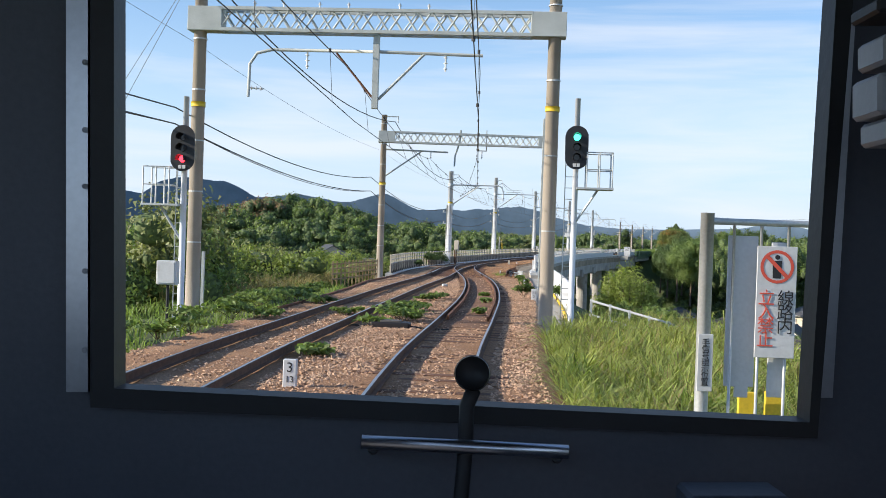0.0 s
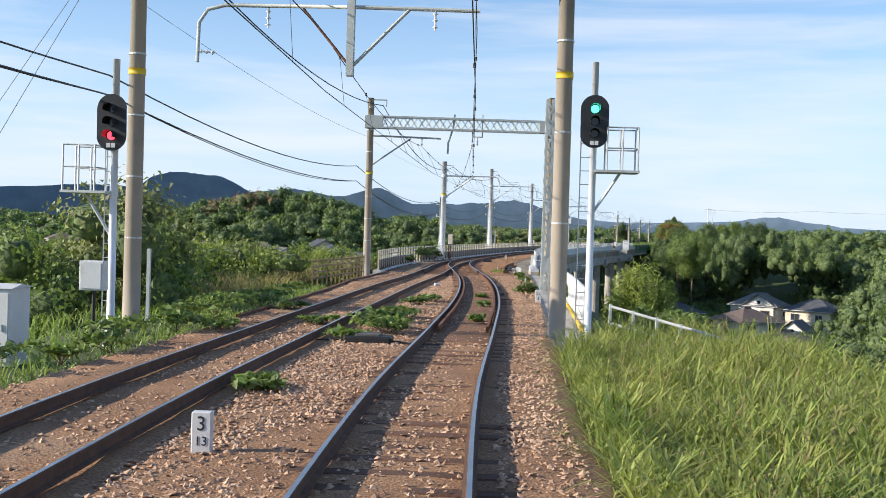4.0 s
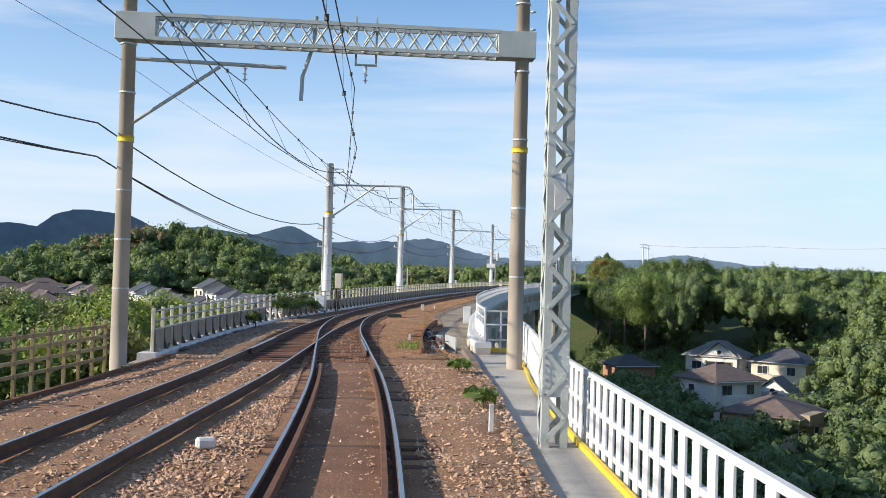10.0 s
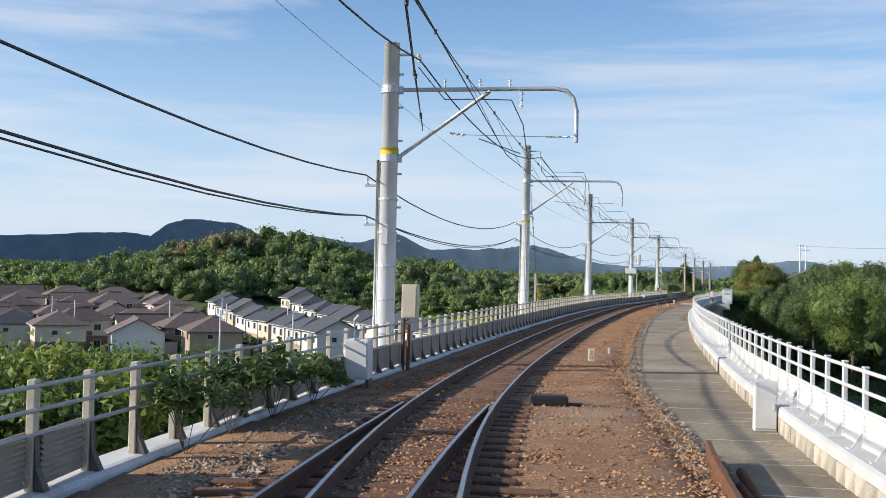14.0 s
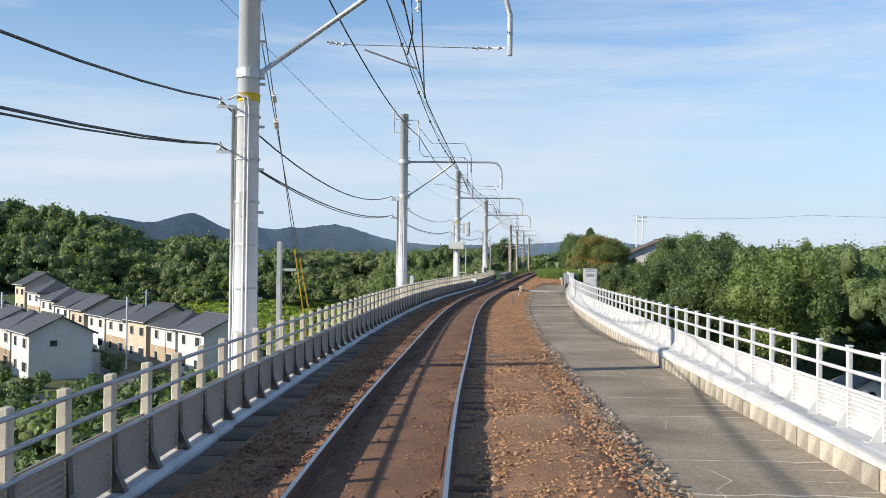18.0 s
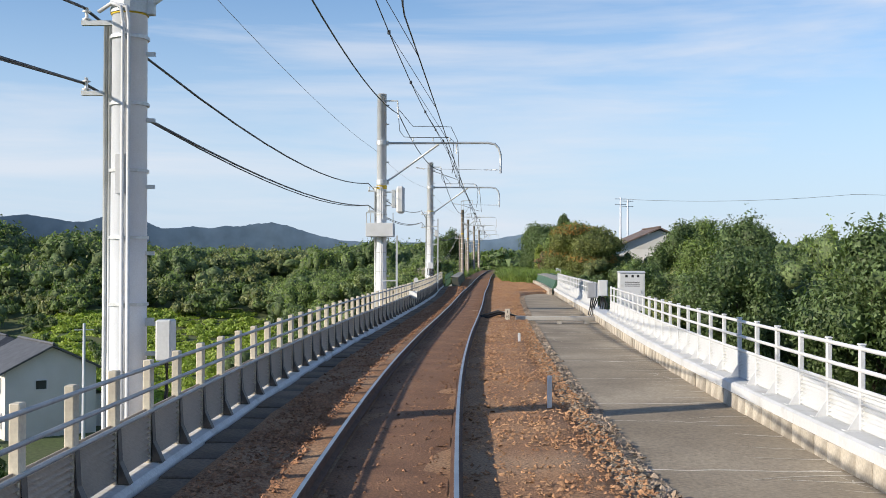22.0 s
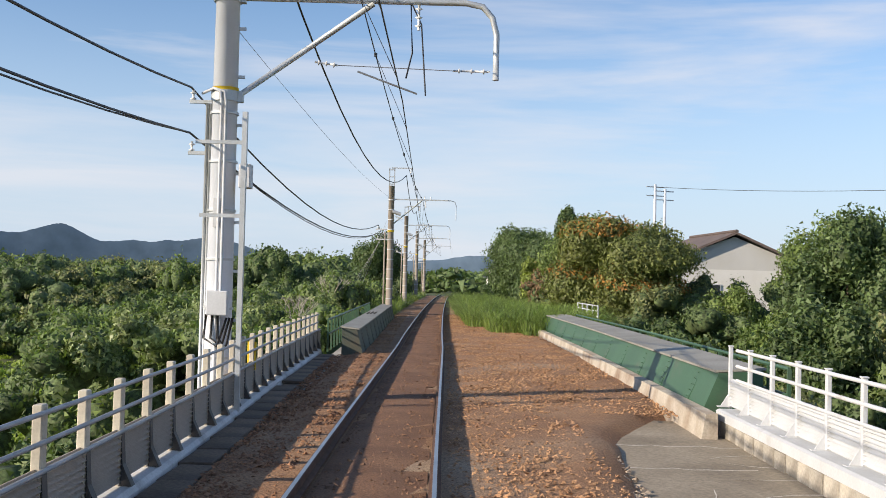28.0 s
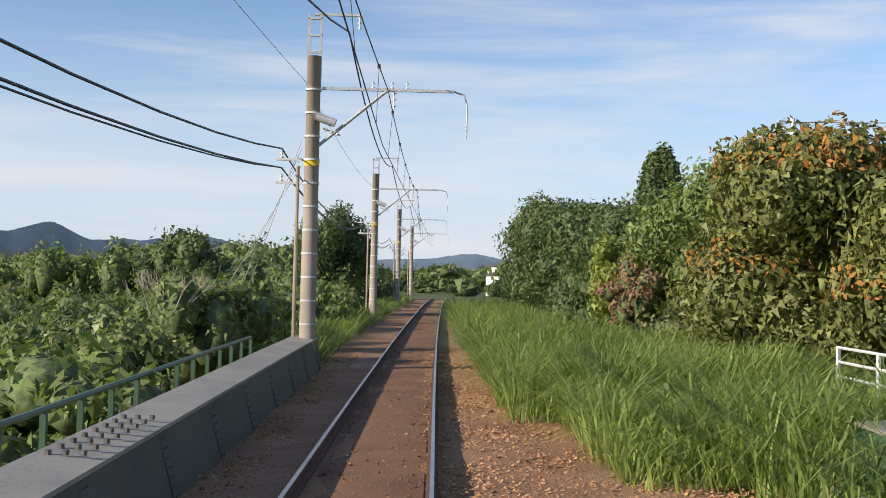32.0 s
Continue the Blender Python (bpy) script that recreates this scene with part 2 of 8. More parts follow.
M_RED = mat("red_ink", (0.72, 0.10, 0.06), (0.66, 0.10, 0.06), 5, 0.6, 0, 0, 40, 0)
M_RUST = mat("rusty_iron", (0.20, 0.085, 0.04), (0.13, 0.06, 0.035), 6, 0.85, 0.1, 0.4, 50, 0.25)
M_EARTH = mat("earth", (0.1, 0.11, 0.045), (0.075, 0.105, 0.032), 0.12, 0.95, 0, 0.6, 3, 0.3, stain=(0.06, 0.1, 0.025), stain_scale=0.05, stain_amt=0.95)
M_LEAF = mat("leaf", (0.203, 0.270, 0.078), (0.135, 0.196, 0.057), 0.25, 0.6, 0, 0, 3, 0.25, rnd=0.45, island=True, trans=0.35)
M_LEAF_DARK = mat("leaf_dark", (0.128, 0.186, 0.065), (0.089, 0.135, 0.049), 0.2, 0.6, 0, 0, 3, 0.25, rnd=0.45, island=True, trans=0.3)
M_LEAF_YEL = mat("leaf_yellowish", (0.276, 0.328, 0.075), (0.190, 0.241, 0.057), 0.3, 0.6, 0, 0, 3, 0.25, rnd=0.35, island=True, trans=0.35)
M_LEAF_OLIVE = mat("leaf_olive", (0.250, 0.263, 0.106), (0.181, 0.206, 0.081), 0.25, 0.6, 0, 0, 3, 0.3, rnd=0.45, island=True, trans=0.3)
M_LEAF_WARM = mat("leaf_warm_green", (0.228, 0.246, 0.072), (0.156, 0.186, 0.058), 0.25, 0.6, 0, 0, 3, 0.3, rnd=0.45, island=True, trans=0.3)
# crown cores toned darker than the leaves, painting in the shade between them
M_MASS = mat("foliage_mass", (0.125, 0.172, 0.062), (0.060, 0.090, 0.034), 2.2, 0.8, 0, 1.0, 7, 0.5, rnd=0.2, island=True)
M_FLOWER = mat("orange_blossom", (0.42, 0.17, 0.03), (0.34, 0.2, 0.05), 0.6, 0.7, 0, 0, 3, 0.2, rnd=0.3, island=True, trans=0.2)
M_VINE = mat("pale_vine_leaf", (0.30, 0.34, 0.15), (0.16, 0.22, 0.075), 0.6, 0.5, 0, 0, 3, 0.2, rnd=0.4, island=True, trans=0.3)
M_DRYLEAF = mat("dry_twigs", (0.26, 0.17, 0.09), (0.2, 0.13, 0.08), 0.6, 0.8, 0, 0, 3, 0.2, rnd=0.3, island=True, trans=0.2)
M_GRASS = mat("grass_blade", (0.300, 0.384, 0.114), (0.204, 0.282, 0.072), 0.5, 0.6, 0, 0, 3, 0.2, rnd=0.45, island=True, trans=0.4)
# brighter, yellower copy of the grass, with sunlight put into the colour
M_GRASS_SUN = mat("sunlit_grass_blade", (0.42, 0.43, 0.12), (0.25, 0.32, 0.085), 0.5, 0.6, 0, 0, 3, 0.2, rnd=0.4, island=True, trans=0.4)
M_GRASS_DRY = mat("grass_dry", (0.36, 0.29, 0.13), (0.28, 0.24, 0.1), 0.5, 0.7, 0, 0, 3, 0.2, rnd=0.3, island=True, trans=0.3)
M_DEADWOOD = mat("dead_wood", (0.48, 0.43, 0.36), (0.36, 0.31, 0.25), 3, 0.9, 0, 0.4, 20, 0.2)
M_BARK = mat("bark", (0.12, 0.085, 0.06), (0.08, 0.06, 0.045), 3, 0.9, 0, 0.6, 20, 0.25)
M_HOUSE = mat("house_render", (0.72, 0.71, 0.68), (0.66, 0.65, 0.61), 0.6, 0.8, 0, 0.1, 20, 0.06, rnd=0.12)
M_HOUSE_TAN = mat("house_tan", (0.42, 0.33, 0.23), (0.36, 0.28, 0.2), 0.6, 0.8, 0, 0.1, 20, 0.06, rnd=0.15)
M_HOUSE_CREAM = mat("house_cream", (0.62, 0.55, 0.43), (0.55, 0.48, 0.37), 0.6, 0.8, 0, 0.1, 20, 0.06, rnd=0.12)
M_HOUSE_GREY = mat("house_grey", (0.42, 0.42, 0.41), (0.36, 0.36, 0.35), 0.6, 0.8, 0, 0.1, 20, 0.06, rnd=0.15)
M_HOUSE_DARK = mat("house_dark_cladding", (0.2, 0.13, 0.09), (0.15, 0.1, 0.075), 0.6, 0.8, 0, 0.1, 20, 0.08, rnd=0.15)
M_ROOF = mat("roof_tile", (0.085, 0.088, 0.095), (0.06, 0.062, 0.068), 1.5, 0.6, 0, 0.3, 14, 0.12, rnd=0.3)
M_ROOF_GREY = mat("roof_grey_slate", (0.2, 0.195, 0.185), (0.15, 0.147, 0.14), 1.5, 0.7, 0, 0.3, 14, 0.12, rnd=0.2)
M_HOUSE_ORANGE = mat("house_terracotta", (0.42, 0.22, 0.14), (0.36, 0.19, 0.12), 0.6, 0.8, 0, 0.1, 20, 0.06, rnd=0.12)
M_ROOF_BROWN = mat("roof_brown", (0.165, 0.12, 0.10), (0.12, 0.092, 0.08), 1.5, 0.7, 0, 0.3, 14, 0.12, rnd=0.25)
M_PANE = mat("dark_window", (0.05, 0.06, 0.07), (0.04, 0.045, 0.05), 1, 0.08, 0, 0, 10, 0)
M_CAB = mat("cab_panel", (0.085, 0.092, 0.115), (0.075, 0.08, 0.1), 2.0, 0.5, 0, 0.05, 80, 0.06)
M_CAB_GREY = mat("cab_grey_panel", (0.34, 0.35, 0.37), (0.31, 0.32, 0.34), 2.0, 0.45, 0, 0.05, 80, 0.04)
M_CHROME = mat("brushed_metal", (0.55, 0.56, 0.6), (0.48, 0.49, 0.53), 4, 0.3, 1.0, 0, 80, 0.05)
M_CABBOX = mat("cream_steel_box", (0.60, 0.53, 0.43), (0.54, 0.48, 0.39), 2, 0.6, 0, 0.05, 40, 0.06)
# blue-grey base colour carries the distance haze over the mountains
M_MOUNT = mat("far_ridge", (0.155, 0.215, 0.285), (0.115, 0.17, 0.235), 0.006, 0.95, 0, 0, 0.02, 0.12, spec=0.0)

# ---------------------------------------------------------------- small mesh kit
class Kit:
    """Collects vertices and faces of one mesh."""

    def __init__(self):
        self.v, self.f = [], []

    def add(self, verts, faces):
        n = len(self.v)
        self.v += [tuple(p) for p in verts]
        self.f += [tuple(i + n for i in q) for q in faces]
        return self

    def box(self, c, size, m=None, taper=1.0):
        x, y, z = (s / 2 for s in size)
        pts = [Vector((sx * x * (taper if sz > 0 else 1), sy * y * (taper if sz > 0 else 1), sz * z)) for sz in (-1, 1) for sy in (-1, 1) for sx in (-1, 1)]
        c = Vector(c)
        pts = [(m @ p if m else p) + c for p in pts]
        return self.add(pts, [(0, 2, 3, 1), (4, 5, 7, 6), (0, 1, 5, 4), (2, 6, 7, 3), (0, 4, 6, 2), (1, 3, 7, 5)])

    def cut_box(self, c, size, b=0.01, m=None):
        """A box with bevelled edges."""
        x, y, z = (s / 2 for s in size)
        b = min(b, x * 0.45, y * 0.45, z * 0.45)
        c = Vector(c)
        bm = bmesh.new()
        bmesh.ops.create_cube(bm, size=1.0)
        for v in bm.verts:
            v.co = Vector((v.co.x * size[0], v.co.y * size[1], v.co.z * size[2]))
        bmesh.ops.bevel(bm, geom=bm.edges[:], offset=b, segments=1, affect="EDGES", profile=0.5)
        bm.verts.index_update()
        self.add([(m @ v.co if m else v.co) + c for v in bm.verts], [[v.index for v in f.verts] for f in bm.faces])
        bm.free()
        return self

    def tube(self, pts, r, n=8, caps=True):
        pts = [Vector(p) for p in pts]
        rs = r if isinstance(r, (list, tuple)) else [r] * len(pts)
        base = len(self.v)
        up = Vector((0, 0, 1))
        for i, p in enumerate(pts):
            d = (pts[min(i + 1, len(pts) - 1)] - pts[max(i - 1, 0)]).normalized()
            a = d.cross(up)
            if a.length < 1e-3:
                a = d.cross(Vector((1, 0, 0)))
            a.normalize()
            b = a.cross(d)
            for k in range(n):
                w = 2 * math.pi * k / n
                self.v.append(tuple(p + (a * math.cos(w) + b * math.sin(w)) * rs[i]))
        for i in range(len(pts) - 1):
            for k in range(n):
                q = base + i * n
                self.f.append((q + k, q + (k + 1) % n, q + n + (k + 1) % n, q + n + k))
        if caps:
            self.f.append(tuple(base + k for k in range(n)))
            self.f.append(tuple(base + (len(pts) - 1) * n + k for k in reversed(range(n))))
        return self

    def sweep(self, frames, profile, closed=True):
        """frames: function values (origin, right) along a way; profile: (u, z) pairs."""
        base, n = len(self.v), len(profile)
        for o, right in frames:
            for u, z in profile:
                self.v.append((o[0] + right[0] * u, o[1] + right[1] * u, o[2] + z))
        k = n if closed else n - 1
        for i in range(len(frames) - 1):
            for j in range(k):
                q = base + i * n
                self.f.append((q + j, q + (j + 1) % n, q + n + (j + 1) % n, q + n + j))
        if closed:
            self.f.append(tuple(base + j for j in reversed(range(n))))
            self.f.append(tuple(base + (len(frames) - 1) * n + j for j in range(n)))
        return self

    def prism(self, outline, z0, z1, m=None):
        """Upright prism over an outline of (x, y)."""
        n = len(outline)
        pts = [Vector((x, y, z)) for z in (z0, z1) for x, y in outline]
        if m:
            pts = [m @ p for p in pts]
        fs = [(i, (i + 1) % n, n + (i + 1) % n, n + i) for i in range(n)]
        return self.add(pts, fs + [tuple(reversed(range(n))), tuple(range(n, 2 * n))])


def mesh_of(name, kit, material, smooth=False):
    me = bpy.data.meshes.new(name)
    me.from_pydata(kit.v, [], kit.f)
    me.materials.append(material)
    if smooth:
        me.polygons.foreach_set("use_smooth", [True] * len(me.polygons))
    me.update()
    return me


def fast_mesh(name, verts, faces, material, smooth=False):
    """A mesh from arrays; all faces with the same number of corners."""
    verts, faces = np.asarray(verts, np.float32), np.asarray(faces, np.int32)
    me = bpy.data.meshes.new(name)
    me.vertices.add(len(verts))
    me.vertices.foreach_set("co", verts.ravel())
    k = faces.shape[1]
    me.loops.add(faces.size)
    me.loops.foreach_set("vertex_index", faces.ravel())
    me.polygons.add(len(faces))
    me.polygons.foreach_set("loop_start", np.arange(0, faces.size, k, dtype=np.int32))
    me.polygons.foreach_set("use_smooth", np.full(len(faces), bool(smooth)))
    me.materials.append(material)
    me.update(calc_edges=True)
    me.validate()
    return me


def world_of(ob):
    m = ob.matrix_parent_inverse @ ob.matrix_basis
    return world_of(ob.parent) @ m if ob.parent else ob.matrix_basis.copy()


def part(name, kit, material, parent=None, label="", smooth=False):
    """A mesh in world coordinates, under its thing."""
    ob = new(name, mesh_of(name, kit, material, smooth))
    if parent:
        ob.parent = parent
        ob.matrix_parent_inverse = world_of(parent).inverted()
    if label:
        ob["label"] = label
    return ob


def thing(name, label, category, at=None, group="", kind=""):
    """An Empty at the base of a thing, to carry its parts."""
    ob = new(name)
    ob.empty_display_size = 0.3
    if at is not None:
        ob.matrix_basis = at if isinstance(at, Matrix) else Matrix.Translation(at)
    return tagged(ob, label, category, group, kind)


def sub(name, kit, material, parent, label="", smooth=False, at=None):
    """A part whose mesh is in the parent's own space."""
    ob = new(name, mesh_of(name, kit, material, smooth))
    ob.parent = parent
    if at is not None:
        ob.matrix_basis = at
    if label:
        ob["label"] = label
    return ob


def again(ob, parent, m):
    """The same mesh once more, as another part."""
    o = new(ob.name, ob.data)
    o.parent = parent
    o.matrix_basis = m
    return o


def Tr(x, y, z, rz=0.0):
    return Matrix.Translation((x, y, z)) @ Matrix.Rotation(rz, 4, "Z")


# ---------------------------------------------------------------- the line: s along the track, u to its right
CL = [(-5.41, -50.27), (-4.18, -35.32), (-2.95, -20.37), (-1.71, -5.42), (-1.02, 3.53), (-0.13, 12.49), (1.08, 21.4), (2.25, 30.33), (3.17, 39.28), (3.81, 48.26), (4.16, 57.25), (4.55, 66.24), (5.48, 75.19), (7.13, 84.04), (9.17, 92.8), (11.36, 101.53), (13.62, 110.24), (15.95, 118.94), (18.35, 127.61), (20.86, 136.25), (23.49, 144.86), (26.28, 153.42), (29.25, 161.91), (32.35, 170.36), (35.43, 178.82), (38.45, 187.3), (41.47, 195.77), (44.522, 204.245), (47.563, 212.712), (49.116, 217.134), (52.334, 226.604), (55.554, 236.063), (58.823, 245.511), (62.133, 254.95), (65.482, 264.369), (68.882, 273.778), (72.312, 283.166), (75.791, 292.545), (79.301, 301.904), (82.86, 311.253), (86.46, 320.582), (90.089, 329.89), (93.769, 339.189), (97.488, 348.468), (101.248, 357.737), (105.048, 366.987)]


def spline(pts, n=20):
    pts, out = np.array(pts, float), []
    for i in range(1, len(pts) - 2):
        p0, p1, p2, p3 = pts[i - 1 : i + 3]
        for a in np.linspace(0, 1, n, endpoint=False):
            out.append(0.5 * ((2 * p1) + (p2 - p0) * a + (2 * p0 - 5 * p1 + 4 * p2 - p3) * a * a + (3 * p1 - p0 - 3 * p2 + p3) * a**3))
    return np.array(out)


LINE = spline(CL)
LS = np.r_[0, np.cumsum(np.hypot(*np.diff(LINE, axis=0).T))]
LS -= LS[np.argmin(np.hypot(*(LINE - np.array(CL[3])).T))]
LT = np.gradient(LINE, axis=0)
LT /= np.hypot(*LT.T)[:, None]


def head(s):
    """The way along and the way to the right at s."""
    tx, ty = np.interp(s, LS, LT[:, 0]), np.interp(s, LS, LT[:, 1])
    k = math.hypot(tx, ty)
    return Vector((tx / k, ty / k, 0)), Vector((ty / k, -tx / k, 0))


def at(s, u=0.0, z=0.0):
    r = head(s)[1]
    return Vector((np.interp(s, LS, LINE[:, 0]) + r.x * u, np.interp(s, LS, LINE[:, 1]) + r.y * u, z))


def turn(s):
    """Heading as a turn about z, so that local +y runs along the track."""
    t = head(s)[0]
    return math.atan2(-t.x, t.y)


def stand(s, u, z=0.0, extra=0.0):
    return Matrix.Translation(at(s, u, z)) @ Matrix.Rotation(turn(s) + extra, 4, "Z")


def smooth_at(table):
    xs, ys = zip(*table)

    def g(s):
        return float(np.interp(s, xs, ys))

    def f(s):
        return (g(s - 4) + g(s - 2) + g(s) + g(s + 2) + g(s + 4)) / 5

    return f


def along(s0, s1, uf, z=0.0, step=1.5):
    out = []
    for s in np.arange(s0, s1 + 1e-6, step if s1 - s0 > step else (s1 - s0)):
        u = uf(s) if callable(uf) else uf
        zz = z(s) if callable(z) else z
        out.append((tuple(at(s, u, zz)), tuple(head(s)[1])))
    return out


u_left = smooth_at([(-60, -3.5), (10, -3.5), (33, -3.55), (43, -3.3), (49, -2.9), (55, -2.25), (63, -1.55), (70, -0.95), (78, -0.35), (86, 0.0), (400, 0.0)])
u_wall_l = smooth_at([(60, -4.85), (66, -4.4), (74.3, -3.68), (77, -3.45), (79, -3.25), (81.4, -3.08), (86, -2.78), (93, -2.42), (100, -2.38), (130, -2.35), (175, -2.33), (200, -2.32), (208, -2.4), (216, -2.72), (222, -2.88), (230, -3.02)])
u_wall_r = smooth_at([(56, 3.3), (62, 3.65), (69, 4.25), (72.6, 4.68), (74.9, 4.9), (77, 5.08), (80, 5.25), (87, 5.37), (96, 5.4), (105, 5.37), (111, 5.28), (130, 5.32), (214, 5.31)])
u_bal_r = smooth_at([(-60, 2.0), (30, 1.9), (42, 2.2), (49, 2.55), (54, 2.95), (59, 3.4), (62.2, 3.5), (64.2, 2.55), (68, 2.7), (74, 3.15), (80, 3.65), (84, 3.5), (93, 2.9), (120, 2.75), (165, 2.7), (186, 2.5), (200, 2.6), (212, 2.9)])

# ---------------------------------------------------------------- ground, one sheet to the horizon
def ground_z(x, y):
    """Height of the land at arrays x, y."""
    x, y = np.asarray(x, float), np.asarray(y, float)
    sh = x.shape
    x, y = x.ravel(), y.ravel()
    s, u = np.zeros(len(x)), np.zeros(len(x))
    sub_i = np.arange(0, len(LINE), 4)
    lx, ly, lt, ls = LINE[sub_i, 0], LINE[sub_i, 1], LT[sub_i], LS[sub_i]
    for a in range(0, len(x), 4000):
        b = a + 4000
        d2 = (x[a:b, None] - lx) ** 2 + (y[a:b, None] - ly) ** 2
        k = d2.argmin(1)
        dx, dy = x[a:b] - lx[k], y[a:b] - ly[k]
        s[a:b] = ls[k] + dx * lt[k, 0] + dy * lt[k, 1]
        u[a:b] = dx * lt[k, 1] - dy * lt[k, 0]
    low = np.interp(s, [-100, 40, 90, 150, 262, 290, 340, 400], [-5, -6, -8, -8, -8, -6, -3.0, -1.0])
    low_r = np.interp(s, [-100, 20, 60, 100, 180, 205, 222, 240, 250, 300, 400], [-3.5, -5, -10, -13, -14, -14, -9, -4, -0.6, 0.3, 0.5])
    low_r = low_r + 13 * np.clip((u - 38) / 22, 0, 1) ** 2 * (3 - 2 * np.clip((u - 38) / 22, 0, 1)) * np.interp(s, [70, 105, 205, 240], [0, 1, 1, 0])
    # the valley floor with the houses, rising to a meadow
    def ease(v):
        v = np.clip(v, 0, 1)
        return v * v * (3 - 2 * v)

    deep = -12 + 5.5 * ease((y - 250) / 120) * ease((x + 5) / 22) + 5.0 * ease((y - 255) / 90) * ease((5 - x) / 20)
    deep = deep + (-3 - deep) * ease((np.hypot(x - 20, y - 100) - 330) / 150)
    deep = deep + 5.0 * ease((y - 288) / 105) * ease((x + 28) / 34) * ease((640 - y) / 160)
    low = low + (deep - low) * ease((-u - 12) / 16)
    base = np.where(u < 0, low, low_r)
    top_w_l = np.interp(s, [-100, 20, 48, 58, 64, 230, 250, 400], [9.5, 9.5, 7.5, 5.5, 0, 0, 3.6, 4.0])
    top_w_r = np.interp(s, [-100, 5, 24, 46, 56, 60, 238, 248, 400], [6, 5, 3.6, 3.4, 3.2, 0, 0, 8, 10])
    w = np.where(u < 0, top_w_l, top_w_r)
    fall = np.clip((np.abs(u) - w) / np.where(u < 0, 9.0, 9.0), 0, 1)
    fall = fall * fall * (3 - 2 * fall)
    crest = np.where((s < 62) | (s > 236), -0.52, -8.0)
    z = crest * (1 - fall) + base * fall
    mid = (s >= 62) & (s <= 236)
    z = np.where(mid, base, z)
    # the wooded rise beyond the houses, and gentle swells further off
    z = z + 15 * np.exp(-(((x + 40) / 40) ** 2 + ((y - 394) / 36) ** 2))
    far = np.clip((np.hypot(x - 20, y - 100) - 250) / 500, 0, 1)
    z = z + far * (-1 + 5 * np.sin(x / 170 + 1) * np.cos(y / 210) + 3 * np.sin(x / 90 + y / 130))
    return z.reshape(sh)


def graded(lo, hi, a, b, fine, coarse):
    xs = list(np.arange(a, b, fine))
    d, v = fine, a
    left = []
    while v > lo:
        d = min(d * 1.25, coarse)
        v -= d
        left.append(v)
    d, v = fine, xs[-1]
    while v < hi:
        d = min(d * 1.25, coarse)
        v += d
        xs.append(v)
    return np.array(left[::-1] + xs)


gx, gy = graded(-4800, 4900, -70, 130, 2.0, 400), graded(-600, 4990, -60, 330, 2.0, 400)
GX, GY = np.meshgrid(gx, gy)
GZ = ground_z(GX, GY)
nx, ny = len(gx), len(gy)
idx = np.arange(nx * ny).reshape(ny, nx)
quads = np.stack([idx[:-1, :-1], idx[:-1, 1:], idx[1:, 1:], idx[1:, :-1]], -1).reshape(-1, 4)
ground = new("ground", fast_mesh("ground", np.stack([GX, GY, GZ], -1).reshape(-1, 3), quads, M_EARTH, True))
tagged(ground, "brown earth and grassy ground around and below the railway line", "ground", kind="structure")

# ---------------------------------------------------------------- track bed
def bed(name, s0, s1, ul, ur, z, material, label, toe=0.45, crown=None):
    k = Kit()
    fs = []
    n = 13
    ss_ = np.arange(s0, s1 + 0.01, 0.8)
    rng = np.random.default_rng(5)
    V = []
    for s in ss_:
        a, b = ul(s), ur(s)
        us = np.concatenate([[a - toe], np.linspace(a, b, n), [b + toe]])
        for j, u in enumerate(us):
            zz = z - 0.25 if j in (0, n + 1) else z + rng.normal(0, 0.012)
            V.append(tuple(at(s, u, zz)))
    m = n + 2
    F = [(i * m + j, i * m + j + 1, (i + 1) * m + j + 1, (i + 1) * m + j) for i in range(len(ss_) - 1) for j in range(m - 1)]
    ob = new(name, fast_mesh(name, V, F, material, True))
    return tagged(ob, label, "ballast", kind="structure")


def bed_l(s):
    return float(np.interp(s, [-60, 30, 50, 60, 70, 80, 92, 120, 222, 230, 400], [-5.6, -5.5, -5.3, -4.2, -3.6, -2.9, -2.2, -1.75, -1.75, -1.9, -2.6]))


def bed_r(s):
    return float(np.interp(s, [-60, 30, 205, 212, 216, 236, 244, 250, 400], [1.9, 1.9, u_bal_r(205) - 0.2, 3.2, 4.95, 4.95, 3.6, 2.5, 2.0])) if s > 200 or s < 30 else u_bal_r(s) - 0.35


bed("ballast_bed", -50, 340, bed_l, bed_r, -0.19, M_BALLAST, "rust-brown crushed stone ballast under the railway track")

mid_track = smooth_at([(116, 0), (130, 0.2), (170, 0.2), (185, 0.14), (205, 0.08), (220, 0.09), (231, 0.12), (236, 0.2), (242, 0.3), (248, 0.39), (254, 0.48), (265, 0.6), (275, 0.7), (290, 0.8), (340, 0.8)])
# rust and fines worn in between the rails of the viaduct
fines = Kit().sweep(along(26, 300, mid_track), [(-0.61, -0.25), (0.61, -0.25), (0.61, -0.183), (0.2, -0.168), (-0.2, -0.168), (-0.61, -0.183)])
tagged(part("track_fines", fines, M_BED_DARK), "dark rusty brown fines packed between the rails", "ballast", kind="structure")


